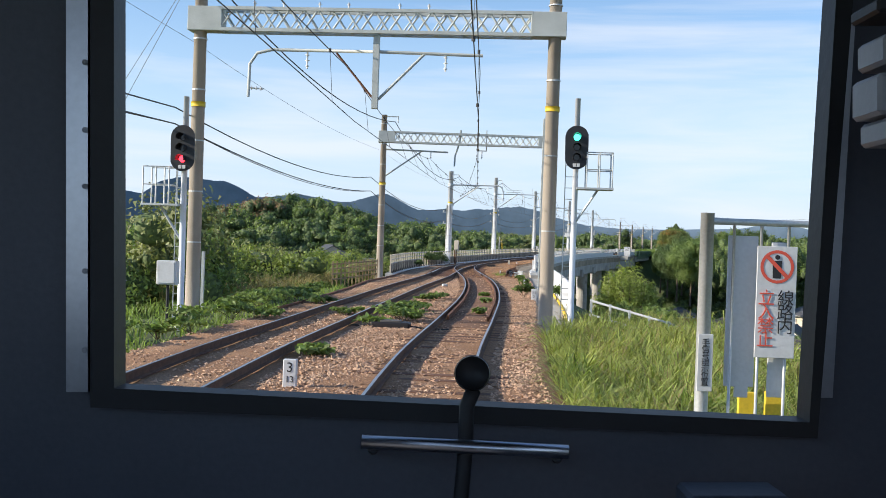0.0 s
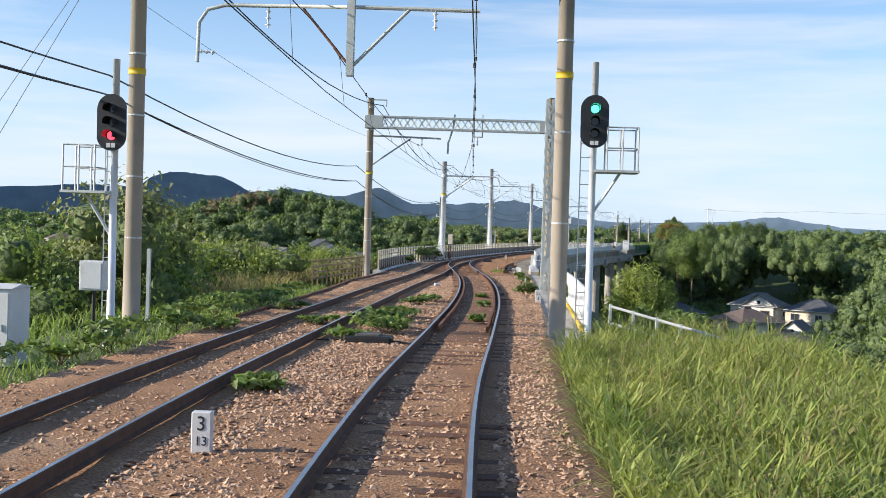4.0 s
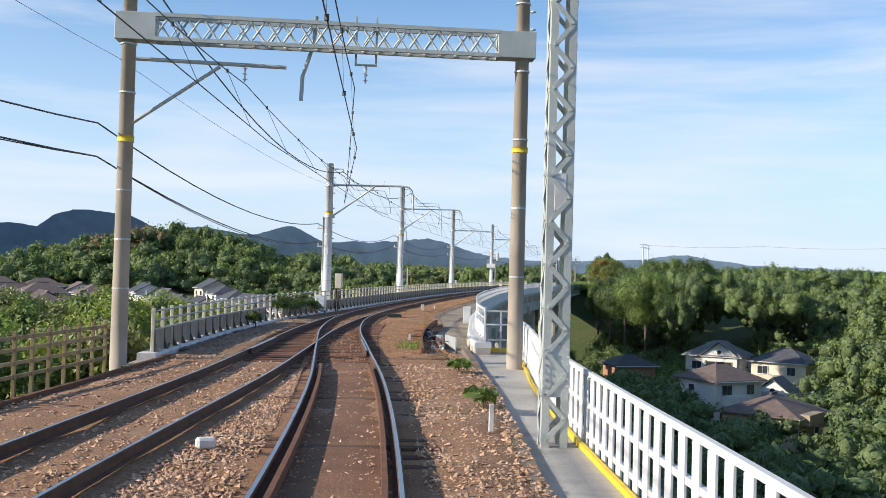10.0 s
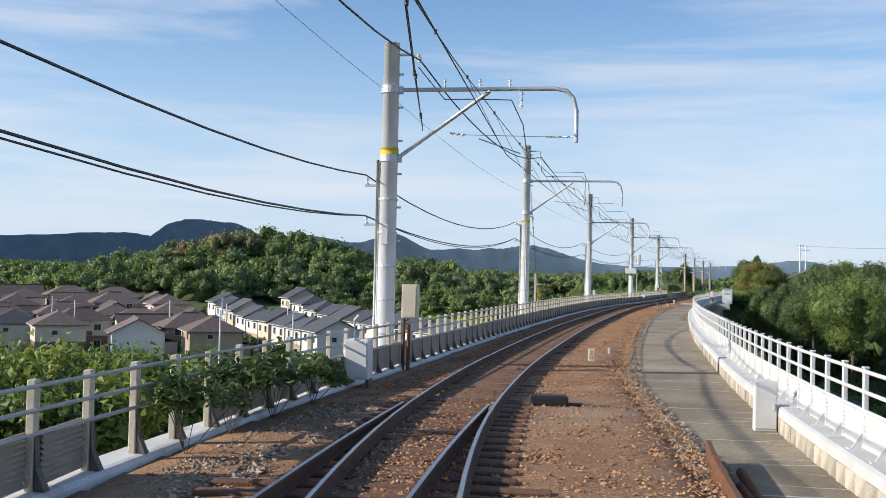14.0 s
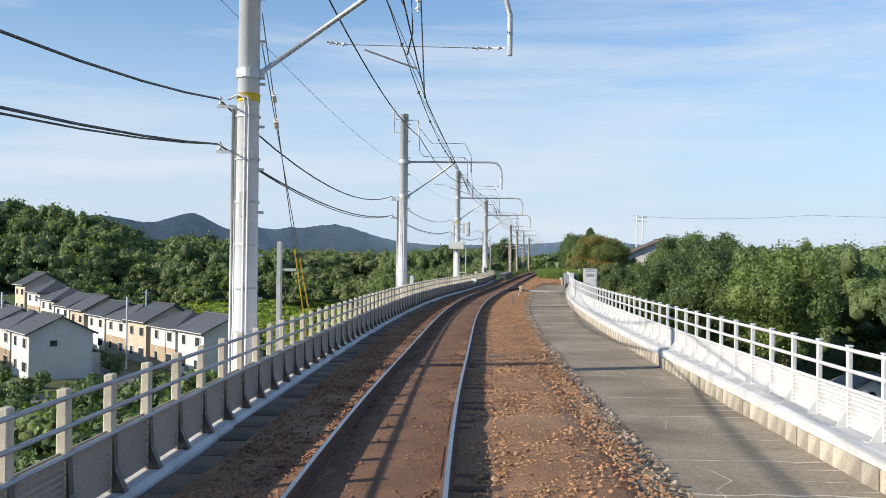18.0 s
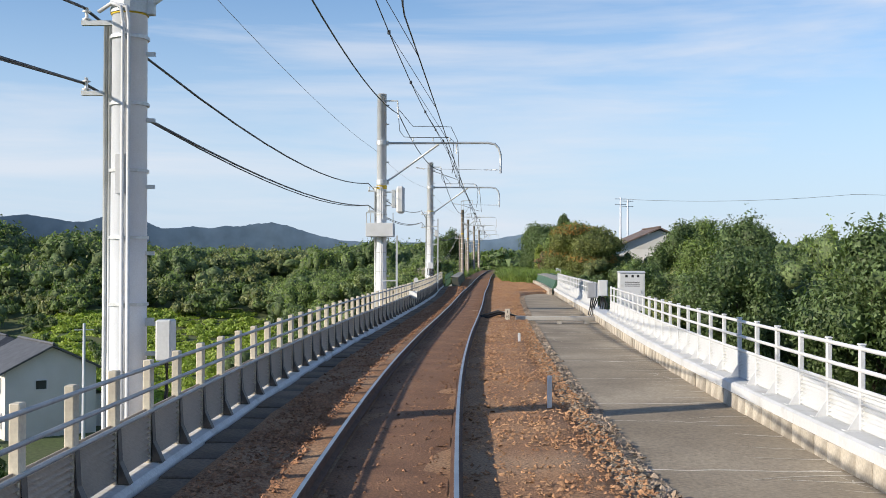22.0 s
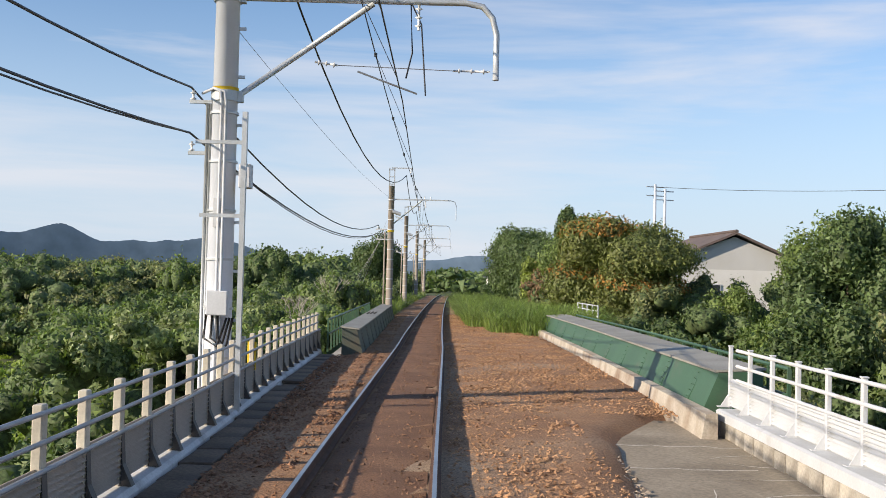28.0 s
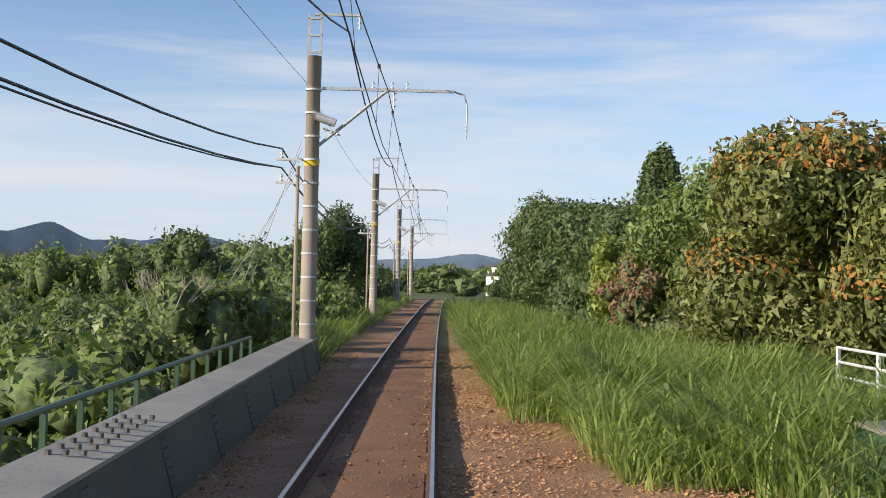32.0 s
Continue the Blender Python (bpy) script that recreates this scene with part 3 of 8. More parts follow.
def rail(name, s0, s1, uf, label, lift=0.0):
    """One rail: foot, web and a bright worn head."""
    t = thing(name, label, "rail", group="running rails")
    foot = [(-0.064, -0.155), (0.064, -0.155), (0.064, -0.143), (0.012, -0.125), (0.009, -0.045), (0.031, -0.036), (0.032, -0.009), (0.024, -0.002), (-0.024, -0.002), (-0.032, -0.009), (-0.031, -0.036), (-0.009, -0.045), (-0.012, -0.125), (-0.064, -0.143)]
    top = [(-0.023, -0.0025), (0.023, -0.0025), (0.02, 0.0), (-0.02, 0.0)]
    fr = along(s0, s1, uf, lift)
    part("web_and_foot", Kit().sweep(fr, foot), M_RAIL, t, "rusty brown rail side")
    part("running_head", Kit().sweep(fr, top), M_HEAD, t, "bright worn steel running surface")
    return t


G = 0.695
rail("rail", -45, 340, lambda s: mid_track(s) - G, "long steel running rail with rusty sides on the ballast")
rail("rail", -45, 340, lambda s: mid_track(s) + G, "long steel running rail with rusty sides on the ballast")
rail("rail", -45, 84.6, lambda s: u_left(s) - G, "steel running rail of the second track, joining at the turnout")
rail("rail", -45, 84.6, lambda s: u_left(s) + G, "steel running rail of the second track, joining at the turnout")
rail("check_rail", 61.5, 67, lambda s: u_left(s) - G + 0.075, "short check rail beside the turnout crossing", 0.012)
rail("check_rail", 61.5, 67, lambda s: G - 0.075, "short check rail beside the turnout crossing", 0.012)
for s0, s1, uf in ((28, 58, lambda s: -G + 0.16), (28, 58, lambda s: G - 0.16)):
    g = Kit().sweep(along(s0, s1, uf), [(-0.03, -0.15), (0.03, -0.15), (0.03, -0.02), (-0.03, -0.02)])
    tagged(part("guard_rail", g, M_RUST), "rusty brown guard rail inside the curved running rail", "rail", group="guard rails")


# ---------------------------------------------------------------- viaduct deck and parapets
V, F = [], []
ss_ = np.arange(60, 214.6, 1.5)
for s in ss_:
    a, b = u_wall_l(s) - 0.45, u_wall_r(s) + 0.3
    for u, z in ((a, -1.5), (a, -0.34), (b, -0.34), (b, -1.5)):
        V.append(tuple(at(s, u, z)))
for i in range(len(ss_) - 1):
    for j in range(4):
        F.append((i * 4 + j, i * 4 + (j + 1) % 4, (i + 1) * 4 + (j + 1) % 4, (i + 1) * 4 + j))
viaduct = new("viaduct_deck", fast_mesh("viaduct_deck", V, F, M_DECK))
tagged(viaduct, "weathered grey-brown concrete viaduct deck with dark stains", "viaduct", kind="structure")
for s in np.arange(70, 214, 17.0):
    k = Kit()
    for u in (-1.2, 4.2):
        k.tube([at(s, u, -14.5), at(s, u, -2.3)], 0.75, 16)
    k.box(at(s, 1.5, -1.95), (9.0, 1.6, 0.9), Matrix.Rotation(turn(s), 3, "Z"))
    pier = part("viaduct_pier", k, M_CONC)
    tagged(pier, "grey concrete viaduct pier of two columns and a crossbeam", "pier", group="viaduct piers", kind="structure")
k = Kit().sweep(along(60, 214.5, lambda s: u_wall_r(s) + 0.05, -1.3), [(-0.3, -0.9), (0.3, -0.9), (0.3, 0.2), (-0.3, 0.2)])
tagged(part("viaduct_edge_girder", k, M_CONC), "pale concrete edge girder under the viaduct parapet", "viaduct", kind="structure")

# deck joints and the cable trough with lids along the shaded side
rj = random.Random(21)
M_JOINT = mat("pale_mortar", (0.66, 0.61, 0.52), (0.48, 0.43, 0.35), 2.5, 0.95, 0, 0.2, 30, 0.2)
k = Kit()
s = 62.0
while s < 213:
    a, b = u_bal_r(s) + rj.uniform(0, 0.5), u_wall_r(s) - 0.05 - rj.uniform(0, 0.6)
    w, p = rj.uniform(0.014, 0.04), s
    us = np.linspace(a, b, 9)
    q = [at(s + rj.gauss(0, 0.03) + (rj.gauss(0, 0.02)), u, -0.338) for u in us]
    ax_ = head(s)[0]
    k.add([v + ax_ * w * sg * rj.uniform(0.3, 1.3) for v in q for sg in (-1, 1)], [(2 * i, 2 * i + 2, 2 * i + 3, 2 * i + 1) for i in range(8)])
    s += rj.choice((1.9, 2.2, 2.2, 3.6))
tagged(part("deck_joint", k, M_JOINT), "pale uneven mortar joints across the concrete deck", "joint", kind="structure")
k = Kit()
for _ in range(34):
    s, u = rj.uniform(92, 212), rj.uniform(3.4, 5.4)
    q, way = [], rj.uniform(-1, 1)
    for i in range(8):
        q.append((s, u))
        s, u = s + way * 0.22 + rj.gauss(0, 0.09), min(5.55, max(3.2, u + rj.choice((-1, 1)) * rj.uniform(0.02, 0.16)))
    for (s0, u0), (s1, u1) in zip(q[:-1], q[1:]):
        w = 0.008
        k.add([at(s0, u0 - w, -0.337), at(s0, u0 + w, -0.337), at(s1, u1 + w, -0.337), at(s1, u1 - w, -0.337)], [(0, 1, 2, 3)])
tagged(part("deck_crack", k, M_JOINT), "fine pale cracks wandering over the concrete deck", "crack", kind="stuff")

k = Kit()
s = 66.0
while s < 212:
    u1 = u_wall_r(s) - 0.04
    L, w, sl = rj.uniform(0.25, 1.3), rj.uniform(0.012, 0.034), rj.uniform(-0.35, 0.35)
    for j in range(4):
        f0, f1 = j / 4, (j + 1) / 4
        w0, w1 = w * (1 - f0) + 0.003, w * (1 - f1) + 0.003
        a, b = s + sl * f0 * f0, s + sl * f1 * f1
        k.add([at(a - w0, u1 - L * f0, -0.336), at(a + w0, u1 - L * f0, -0.336), at(b + w1, u1 - L * f1, -0.336), at(b - w1, u1 - L * f1, -0.336)], [(0, 1, 2, 3)])
    s += rj.uniform(0.35, 1.1)
tagged(part("lime_streak", k, M_JOINT), "pale lime streaks running out from the foot of the parapet", "stain", kind="stuff")

trough = thing("cable_trough", "dark concrete cable trough with loose lids beside the ballast", "trough", at(140, -2.1, -0.2), kind="structure")
lid_mesh = mesh_of("lid", Kit().cut_box((0, 0, 0), (0.42, 0.96, 0.07), 0.012), M_TROUGH)
rr = random.Random(3)
for i, s in enumerate(np.arange(64, 227, 1.0)):
    o = new("lid", lid_mesh)
    o.parent = trough
    o.matrix_parent_inverse = trough.matrix_basis.inverted()
    if 217.2 < s < 219.0:
        continue
    o.matrix_basis = stand(s, u_wall_l(s) + 0.38 + rr.gauss(0, 0.012), -0.245 + rr.gauss(0, 0.008), rr.gauss(0, 0.012)) @ Matrix.Rotation(rr.gauss(0, 0.012), 4, "Y")
k = Kit().sweep(along(60, 227, lambda s: u_wall_l(s) + 0.38), [(-0.2, -0.45), (0.2, -0.45), (0.2, -0.285), (-0.2, -0.285)])
part("trough_body", k, M_TROUGH, trough)

# ---- shaded louvred parapet with cream posts and two rails
wall_l = thing("parapet_wall", "low louvred metal parapet with cream posts and two grey handrails", "parapet", at(140, -2.5, -0.3), kind="structure")


def own(o, p, m):
    o.parent = p
    o.matrix_parent_inverse = p.matrix_basis.inverted()
    o.matrix_basis = m
    return o


kerb = Kit().sweep(along(61, 228.4, u_wall_l), [(-0.32, -0.5), (0.15, -0.5), (0.14, -0.19), (0.1, -0.135), (0.04, -0.125), (-0.32, -0.125)])
part("kerb", kerb, M_KERB, wall_l, "pale concrete kerb")
post_mesh = mesh_of("post", Kit().cut_box((0, 0, 0.53), (0.085, 0.13, 1.11), 0.01), M_POST)
foot_k = Kit().add([(0.03, -0.055, 0.54), (0.03, 0.055, 0.54), (0.05, 0.055, 0.22), (0.05, -0.055, 0.22), (0.15, 0.06, 0.0), (0.15, -0.06, 0.0), (0.03, -0.04, 0.0), (0.03, 0.04, 0.0)], [(0, 1, 2, 3), (3, 2, 4, 5), (0, 3, 5, 6), (1, 7, 4, 2), (6, 5, 4, 7)])
foot_mesh = mesh_of("bracket", foot_k, M_DARKSTEEL)
PITCH = 1.1
slat_k = Kit()
for i in range(9):
    z = 0.035 + i * 0.058
    slat_k.add([(-0.025, -PITCH / 2 + 0.05, z), (-0.025, PITCH / 2 - 0.05, z), (0.03, PITCH / 2 - 0.05, z + 0.012), (0.03, -PITCH / 2 + 0.05, z + 0.012), (-0.025, -PITCH / 2 + 0.05, z + 0.054), (-0.025, PITCH / 2 - 0.05, z + 0.054)], [(0, 1, 2, 3), (3, 2, 5, 4)])
slat_k.box((-0.032, 0, 0.3), (0.012, PITCH - 0.06, 0.54))
slat_mesh = mesh_of("louvre_panel", slat_k, M_LOUVRE)
for s in np.arange(61.5, 228.4, PITCH):
    m = stand(s, u_wall_l(s) - 0.05, -0.125)
    own(new("post", post_mesh), wall_l, m)
    own(new("bracket", foot_mesh), wall_l, m @ Matrix.Translation((0.022, 0, 0)))
    s2 = s + PITCH / 2
    if s2 < 228.2 and not 78.2 < s2 < 81.5:
        own(new("louvre_panel", slat_mesh), wall_l, stand(s2, u_wall_l(s2) - 0.03, -0.125))
for z in (0.43, 0.665, 0.9):
    k = Kit().tube([at(s, u_wall_l(s) + 0.015, z) for s in np.arange(61.5, 228.5, PITCH)], 0.023, 8)
    part("handrail", k, M_RAILING, wall_l, "", True)

# ---- sunlit white parapet on a concrete block base
wall_r = thing("parapet_wall", "white louvred parapet with white railing on a concrete block base", "parapet", at(140, 5.7, -0.3), kind="structure")
base = Kit().sweep(along(64.5, 214, u_wall_r), [(0.0, -0.36), (0.42, -0.36), (0.42, -0.09), (0.0, -0.09)])
part("base_course", base, M_CONC, wall_r, "stained concrete base course")
cop = Kit().sweep(along(64.5, 214, u_wall_r), [(-0.05, -0.085), (0.44, -0.085), (0.44, 0.075), (0.0, 0.075), (-0.05, 0.05)])
part("coping", cop, M_WHITE, wall_r, "white coping")
block_mesh = mesh_of("block", Kit().cut_box((0, 0, 0), (0.06, 0.44, 0.25), 0.012), M_BLOCK)
for s in np.arange(64.9, 213.5, 0.46):
    own(new("block", block_mesh), wall_r, stand(s, u_wall_r(s) - 0.015 + rr.gauss(0, 0.008), -0.22 + rr.gauss(0, 0.006), rr.gauss(0, 0.01)))
rp_mesh = mesh_of("post", Kit().cut_box((0, 0, 0.49), (0.06, 0.075, 1.02), 0.006).cut_box((0, 0, 1.0), (0.075, 0.1, 0.02), 0.004), M_WHITE)
fin_mesh = mesh_of("fin", Kit().add([(-0.03, -0.012, 0.22), (-0.03, 0.012, 0.22), (-0.17, 0.012, 0.0), (-0.17, -0.012, 0.0), (-0.03, -0.012, 0.0), (-0.03, 0.012, 0.0), (-0.21, -0.06, 0.0), (-0.21, 0.06, 0.0), (-0.02, 0.06, 0.0), (-0.02, -0.06, 0.0), (-0.21, -0.06, 0.014), (-0.21, 0.06, 0.014), (-0.02, 0.06, 0.014), (-0.02, -0.06, 0.014)], [(0, 1, 2, 3), (0, 3, 4), (1, 5, 2), (6, 7, 11, 10), (10, 11, 12, 13), (7, 8, 12, 11), (9, 6, 10, 13)]), M_WHITE)
P2 = 1.1
sl2 = Kit()
for i in range(8):
    z = 0.02 + i * 0.055
    sl2.add([(0.02, -P2 / 2 + 0.035, z), (0.02, P2 / 2 - 0.035, z), (-0.025, P2 / 2 - 0.035, z + 0.012), (-0.025, -P2 / 2 + 0.035, z + 0.012), (0.02, -P2 / 2 + 0.035, z + 0.05), (0.02, P2 / 2 - 0.035, z + 0.05)], [(3, 2, 1, 0), (4, 5, 2, 3)])
sl2.box((0.028, 0, 0.235), (0.012, P2 - 0.05, 0.46))
sl2_mesh = mesh_of("louvre_panel", sl2, M_WHITE)
for s in np.arange(64.8, 213.9, P2):
    m = stand(s, u_wall_r(s) + 0.26, 0.07)
    if 180.7 < s < 185.2:
        continue
    own(new("fin", fin_mesh), wall_r, m)
    own(new("post", rp_mesh), wall_r, m)
    s2 = s + P2 / 2
    if s2 < 213.5 and not 180.4 < s2 < 185.0:
        own(new("louvre_panel", sl2_mesh), wall_r, stand(s2, u_wall_r(s2) + 0.26, 0.07))
for z in (0.54, 0.77, 1.02):
    for a, b in ((64.8, 180.6), (185.4, 213.9)):
        k = Kit().tube([at(s, u_wall_r(s) + 0.25, z) for s in np.arange(a, b, P2)], 0.027, 8)
        part("handrail", k, M_WHITE, wall_r, "", True)


# ---------------------------------------------------------------- line-side masts and overhead line
def insulator(parent, p0, p1, r=0.07, n=4):
    k = Kit()
    p0, p1 = Vector(p0), Vector(p1)
    k.tube([p0, p1], r * 0.35, 8)
    d = p1 - p0
    for i in range(n):
        c = p0 + d * ((i + 0.5) / n)
        e = d.normalized() * 0.012
        k.tube([c - e, c, c + e * 1.6], [r * 0.5, r, r * 0.45], 10)
    return part("insulator", k, M_INSUL, parent, "white ribbed insulator", True)


def bands(parent, s, u, zs, r, material, h=0.03):
    for z in zs:
        c = at(s, u, z)
        part("band", Kit().tube([c - Vector((0, 0, h)), c + Vector((0, 0, h))], r, 16), material, parent)


def lattice_beam(parent, a, b, depth, width, material, bays):
    """A four-cornered lattice girder from a to b."""
    a, b = Vector(a), Vector(b)
    d = (b - a).normalized()
    side = d.cross(Vector((0, 0, 1))).normalized() * width / 2
    k = Kit()
    for sd in (-1, 1):
        for z in (0, depth):
            o = side * sd + Vector((0, 0, z))
            m = Matrix((d, d.cross(Vector((0, 0, 1))), Vector((0, 0, 1)))).transposed()
            k.box((a + b) / 2 + o, ((b - a).length, 0.09, 0.09), m)
    part("chord", k, material, parent)
    k2 = Kit()
    L = (b - a).length
    for i in range(bays):
        p, q = a + d * (L * i / bays), a + d * (L * (i + 1) / bays)
        for sd in (-1, 1):
            o = side * sd
            z0, z1 = (0, depth) if (i + (sd > 0)) % 2 else (depth, 0)
            k2.tube([p + o + Vector((0, 0, z0)), q + o + Vector((0, 0, z1))], 0.028, 4)
            if sd > 0:
                k2.tube([p + o + Vector((0, 0, z1)), q + o + Vector((0, 0, z0))], 0.02, 4)
        k2.tube([p - side, q + side], 0.022, 4)
    part("lacing", k2, material, parent)


def brown_pole(s, u, z0, z1, r, label, band_z, straps=8):
    t = thing("overhead_line_pole", label, "pole", at(s, u, z0), group="concrete overhead line poles")
    part("shaft", Kit().tube([at(s, u, z0 - 0.6), at(s, u, z0 + 1.5), at(s, u, z1)], [r * 1.08, r * 1.03, r * 0.84], 20), M_POLE_BROWN, t, "", True)
    part("yellow_band", Kit().tube([at(s, u, band_z - 0.07), at(s, u, band_z + 0.07)], r * 1.04, 20), M_YELLOW, t, "yellow marker band", True)
    bands(t, s, u, np.linspace(z0 + 0.8, z1 - 0.5, straps), r * 1.03, M_GALV, 0.018)
    return t


def gantry(s1, u1, s2, u2, zb, depth, ztop, r, band_z):
    brown_pole(s1, u1, -0.5, ztop, r, "round brown concrete gantry pole with straps and yellow band", band_z)
    brown_pole(s2, u2, -0.5, ztop + 0.3, r, "round brown concrete gantry pole with straps and yellow band", band_z + 0.1, 6)
    t = thing("gantry_beam", "pale steel lattice gantry beam spanning the tracks between two poles", "gantry", at(s1, u1, zb))
    a, b = at(s1, u1 - 0.3, zb), at(s2, u2 + 0.3, zb)
    d = (b - a).normalized()
    lattice_beam(t, a + d * 0.9, b - d * 0.9, depth, 0.42, M_ANGLE, 22)
    for p, q in ((a, a + d * 0.95), (b - d * 0.95, b)):
        m = Matrix((d, d.cross(Vector((0, 0, 1))), Vector((0, 0, 1)))).transposed()
        part("end_plate", Kit().cut_box((p + q) / 2 + Vector((0, 0, depth / 2)), ((q - p).length, 0.5, depth + 0.08), 0.01, m), M_ANGLE, t)
    return t


# first gantry
g1 = gantry(28.3, -7.66, 28.3, 2.07, 7.55, 0.58, 10.6, 0.19, 5.5)
c = at(28.3, -2.75, 0)
along1, right1 = head(28.3)
k = Kit().box(c + Vector((0, 0, 6.5)), (0.16, 0.2, 2.0), Matrix.Rotation(turn(28.3), 3, "Z"))
part("drop_post", k, M_ANGLE, g1, "grey steel drop post")
arm_l = [c + right1 * -0.1 + Vector((0, 0, 7.05)), c + right1 * -2.9 + Vector((0, 0, 7.05)), c + right1 * -3.3 + Vector((0, 0, 6.95)), c + right1 * -3.5 + Vector((0, 0, 6.65)), c + right1 * -3.52 + Vector((0, 0, 5.75))]
part("registration_arm", Kit().tube(arm_l, 0.045, 8), M_ANGLE, g1, "bent grey steel pipe", True)
part("cantilever", Kit().tube([c + right1 * 0.1 + Vector((0, 0, 7.05)), c + right1 * 2.9 + Vector((0, 0, 7.0))], 0.045, 8), M_ANGLE, g1)
part("brace", Kit().tube([c + right1 * 0.08 + Vector((0, 0, 5.75)), c + right1 * 1.3 + Vector((0, 0, 7.0))], 0.04, 8), M_ANGLE, g1)
part("brace", Kit().tube([c + right1 * -0.08 + Vector((0, 0, 5.8)), c + right1 * -1.1 + Vector((0, 0, 7.0))], 0.03, 8), M_RUST, g1)
for du in (-3.4, -2.6, -1.6, -0.8, 0.6, 1.4):
    p = c + right1 * du + Vector((0, 0, 8.15))
    insulator(g1, p, p + Vector((0, 0, 0.22)), 0.06, 2)
for du in (-1.9, 1.9):
    p = c + right1 * du + Vector((0, 0, 7.0))
    insulator(g1, p, p - Vector((0, 0, 0.45)), 0.07, 3)
insulator(g1, c + right1 * -3.5 + Vector((0, 0, 6.0)), c + right1 * -3.1 + Vector((0, 0, 5.97)), 0.06, 3)

# second gantry with its hanging bracket
g2 = gantry(60.3, -5.34, 60.2, 4.22, 7.45, 0.58, 9.0, 0.19, 5.05)
c2, right2 = at(60.6, -5.3, 0), (at(60.2, 4.05) - at(60.3, -5.34)).normalized()
part("cantilever", Kit().tube([c2 + Vector((0, 0, 7.05)), c2 + right2 * 3.7 + Vector((0, 0, 7.0))], 0.05, 8), M_ANGLE, g2)
part("brace", Kit().tube([c2 + Vector((0, 0, 5.45)), c2 + right2 * 2.1 + Vector((0, 0, 6.95))], 0.045, 8), M_ANGLE, g2)
part("drop_arm", Kit().tube([c2 + right2 * 4.4 + Vector((0, 0, 8.3)), c2 + right2 * 4.35 + Vector((0, 0, 7.6)), c2 + right2 * 4.1 + Vector((0, 0, 6.8)), c2 + right2 * 4.08 + Vector((0, 0, 6.2))], 0.05, 8), M_ANGLE, g2, "", True)
for du in (5.4, 5.9):
    part("hanger_bar", Kit().box(c2 + right2 * du + Vector((0, 0, 7.75)), (0.05, 0.05, 1.2)), M_ANGLE, g2)
part("hanger_bar", Kit().box(c2 + right2 * 5.65 + Vector((0, 0, 7.15)), (0.55, 0.05, 0.05), Matrix.Rotation(turn(61), 3, "Z")), M_ANGLE, g2)
insulator(g2, c2 + right2 * 5.65 + Vector((0, 0, 7.12)), c2 + right2 * 5.65 + Vector((0, 0, 6.7)), 0.07, 3)
insulator(g2, c2 + right2 * 2.7 + Vector((0, 0, 7.0)), c2 + right2 * 2.7 + Vector((0, 0, 6.6)), 0.07, 3)
for du, z in ((9.4, 8.7), (9.4, 8.25)):
    insulator(g2, c2 + right2 * du + Vector((0, 0, z)), c2 + right2 * (du + 0.5) + Vector((0, 0, z)), 0.06, 3)
part("bracket", Kit().box(c2 + right2 * 0.4 + Vector((0, 0, 8.95)), (0.8, 0.05, 0.06), Matrix.Rotation(turn(61), 3, "Z")), M_ANGLE, g2)
insulator(g2, c2 + right2 * 0.75 + Vector((0, 0, 8.95)), c2 + right2 * 0.75 + Vector((0, 0, 8.6)), 0.07, 3)

# lattice mast by the walkway
lm = thing("lattice_mast", "tall pale grey lattice steel mast with zigzag lacing", "mast", at(48.9, 2.87, -0.3))
ax, rx = head(48.9)
cm = at(48.9, 2.87, 0)
W = 0.17
mast_m = Matrix.Rotation(turn(48.9), 3, "Z")
for a in (-1, 1):
    for b in (-1, 1):
        c = cm + ax * a * W + rx * b * W + Vector((0, 0, 3.7))
        k = Kit().box(c - rx * b * 0.045, (0.1, 0.012, 8.1), mast_m).box(c - ax * a * 0.045 + rx * b * 0.005, (0.012, 0.1, 8.1), mast_m)
        part("leg", k, M_ANGLE, lm, "angle steel leg")


def flat_bar(p, q, n, w=0.065, t=0.01):
    """A flat bar from p to q, lying in the face with normal n."""
    d = (q - p).normalized()
    return Kit().box((p + q) / 2, ((q - p).length, t, w), Matrix((d, n, d.cross(n))).transposed())


n = 26
for i in range(n):
    z0, z1 = -0.2 + i * 0.3, -0.2 + (i + 1) * 0.3
    sg = 1 if i % 2 else -1
    for a in (-1, 1):
        o = ax * a * (W + 0.012)
        part("lacing_bar", flat_bar(cm + o + rx * sg * (W - 0.04) + Vector((0, 0, z0)), cm + o - rx * sg * (W - 0.04) + Vector((0, 0, z1)), ax), M_ANGLE, lm)
        o = rx * a * (W + 0.016)
        part("lacing_bar", flat_bar(cm + o + ax * sg * (W - 0.04) + Vector((0, 0, z0)), cm + o - ax * sg * (W - 0.04) + Vector((0, 0, z1)), rx), M_ANGLE, lm)
    p = cm - ax * (W + 0.016) + rx * sg * (W - 0.05) + Vector((0, 0, z0 + 0.02))
    part("bolt", Kit().tube([p, p - ax * 0.025], 0.022, 6), M_GALV, lm)
part("base_plate", Kit().cut_box(cm + Vector((0, 0, 0.75)), (0.36, 0.34, 0.7), 0.01, Matrix.Rotation(turn(49), 3, "Z")), M_ANGLE, lm)
for z in np.arange(0.45, 1.1, 0.1):
    for du in (-0.17, 0.17):
        part("bolt", Kit().tube([cm + rx * du - ax * 0.16 + Vector((0, 0, z)), cm + rx * du - ax * 0.2 + Vector((0, 0, z))], 0.018, 6), M_GALV, lm)
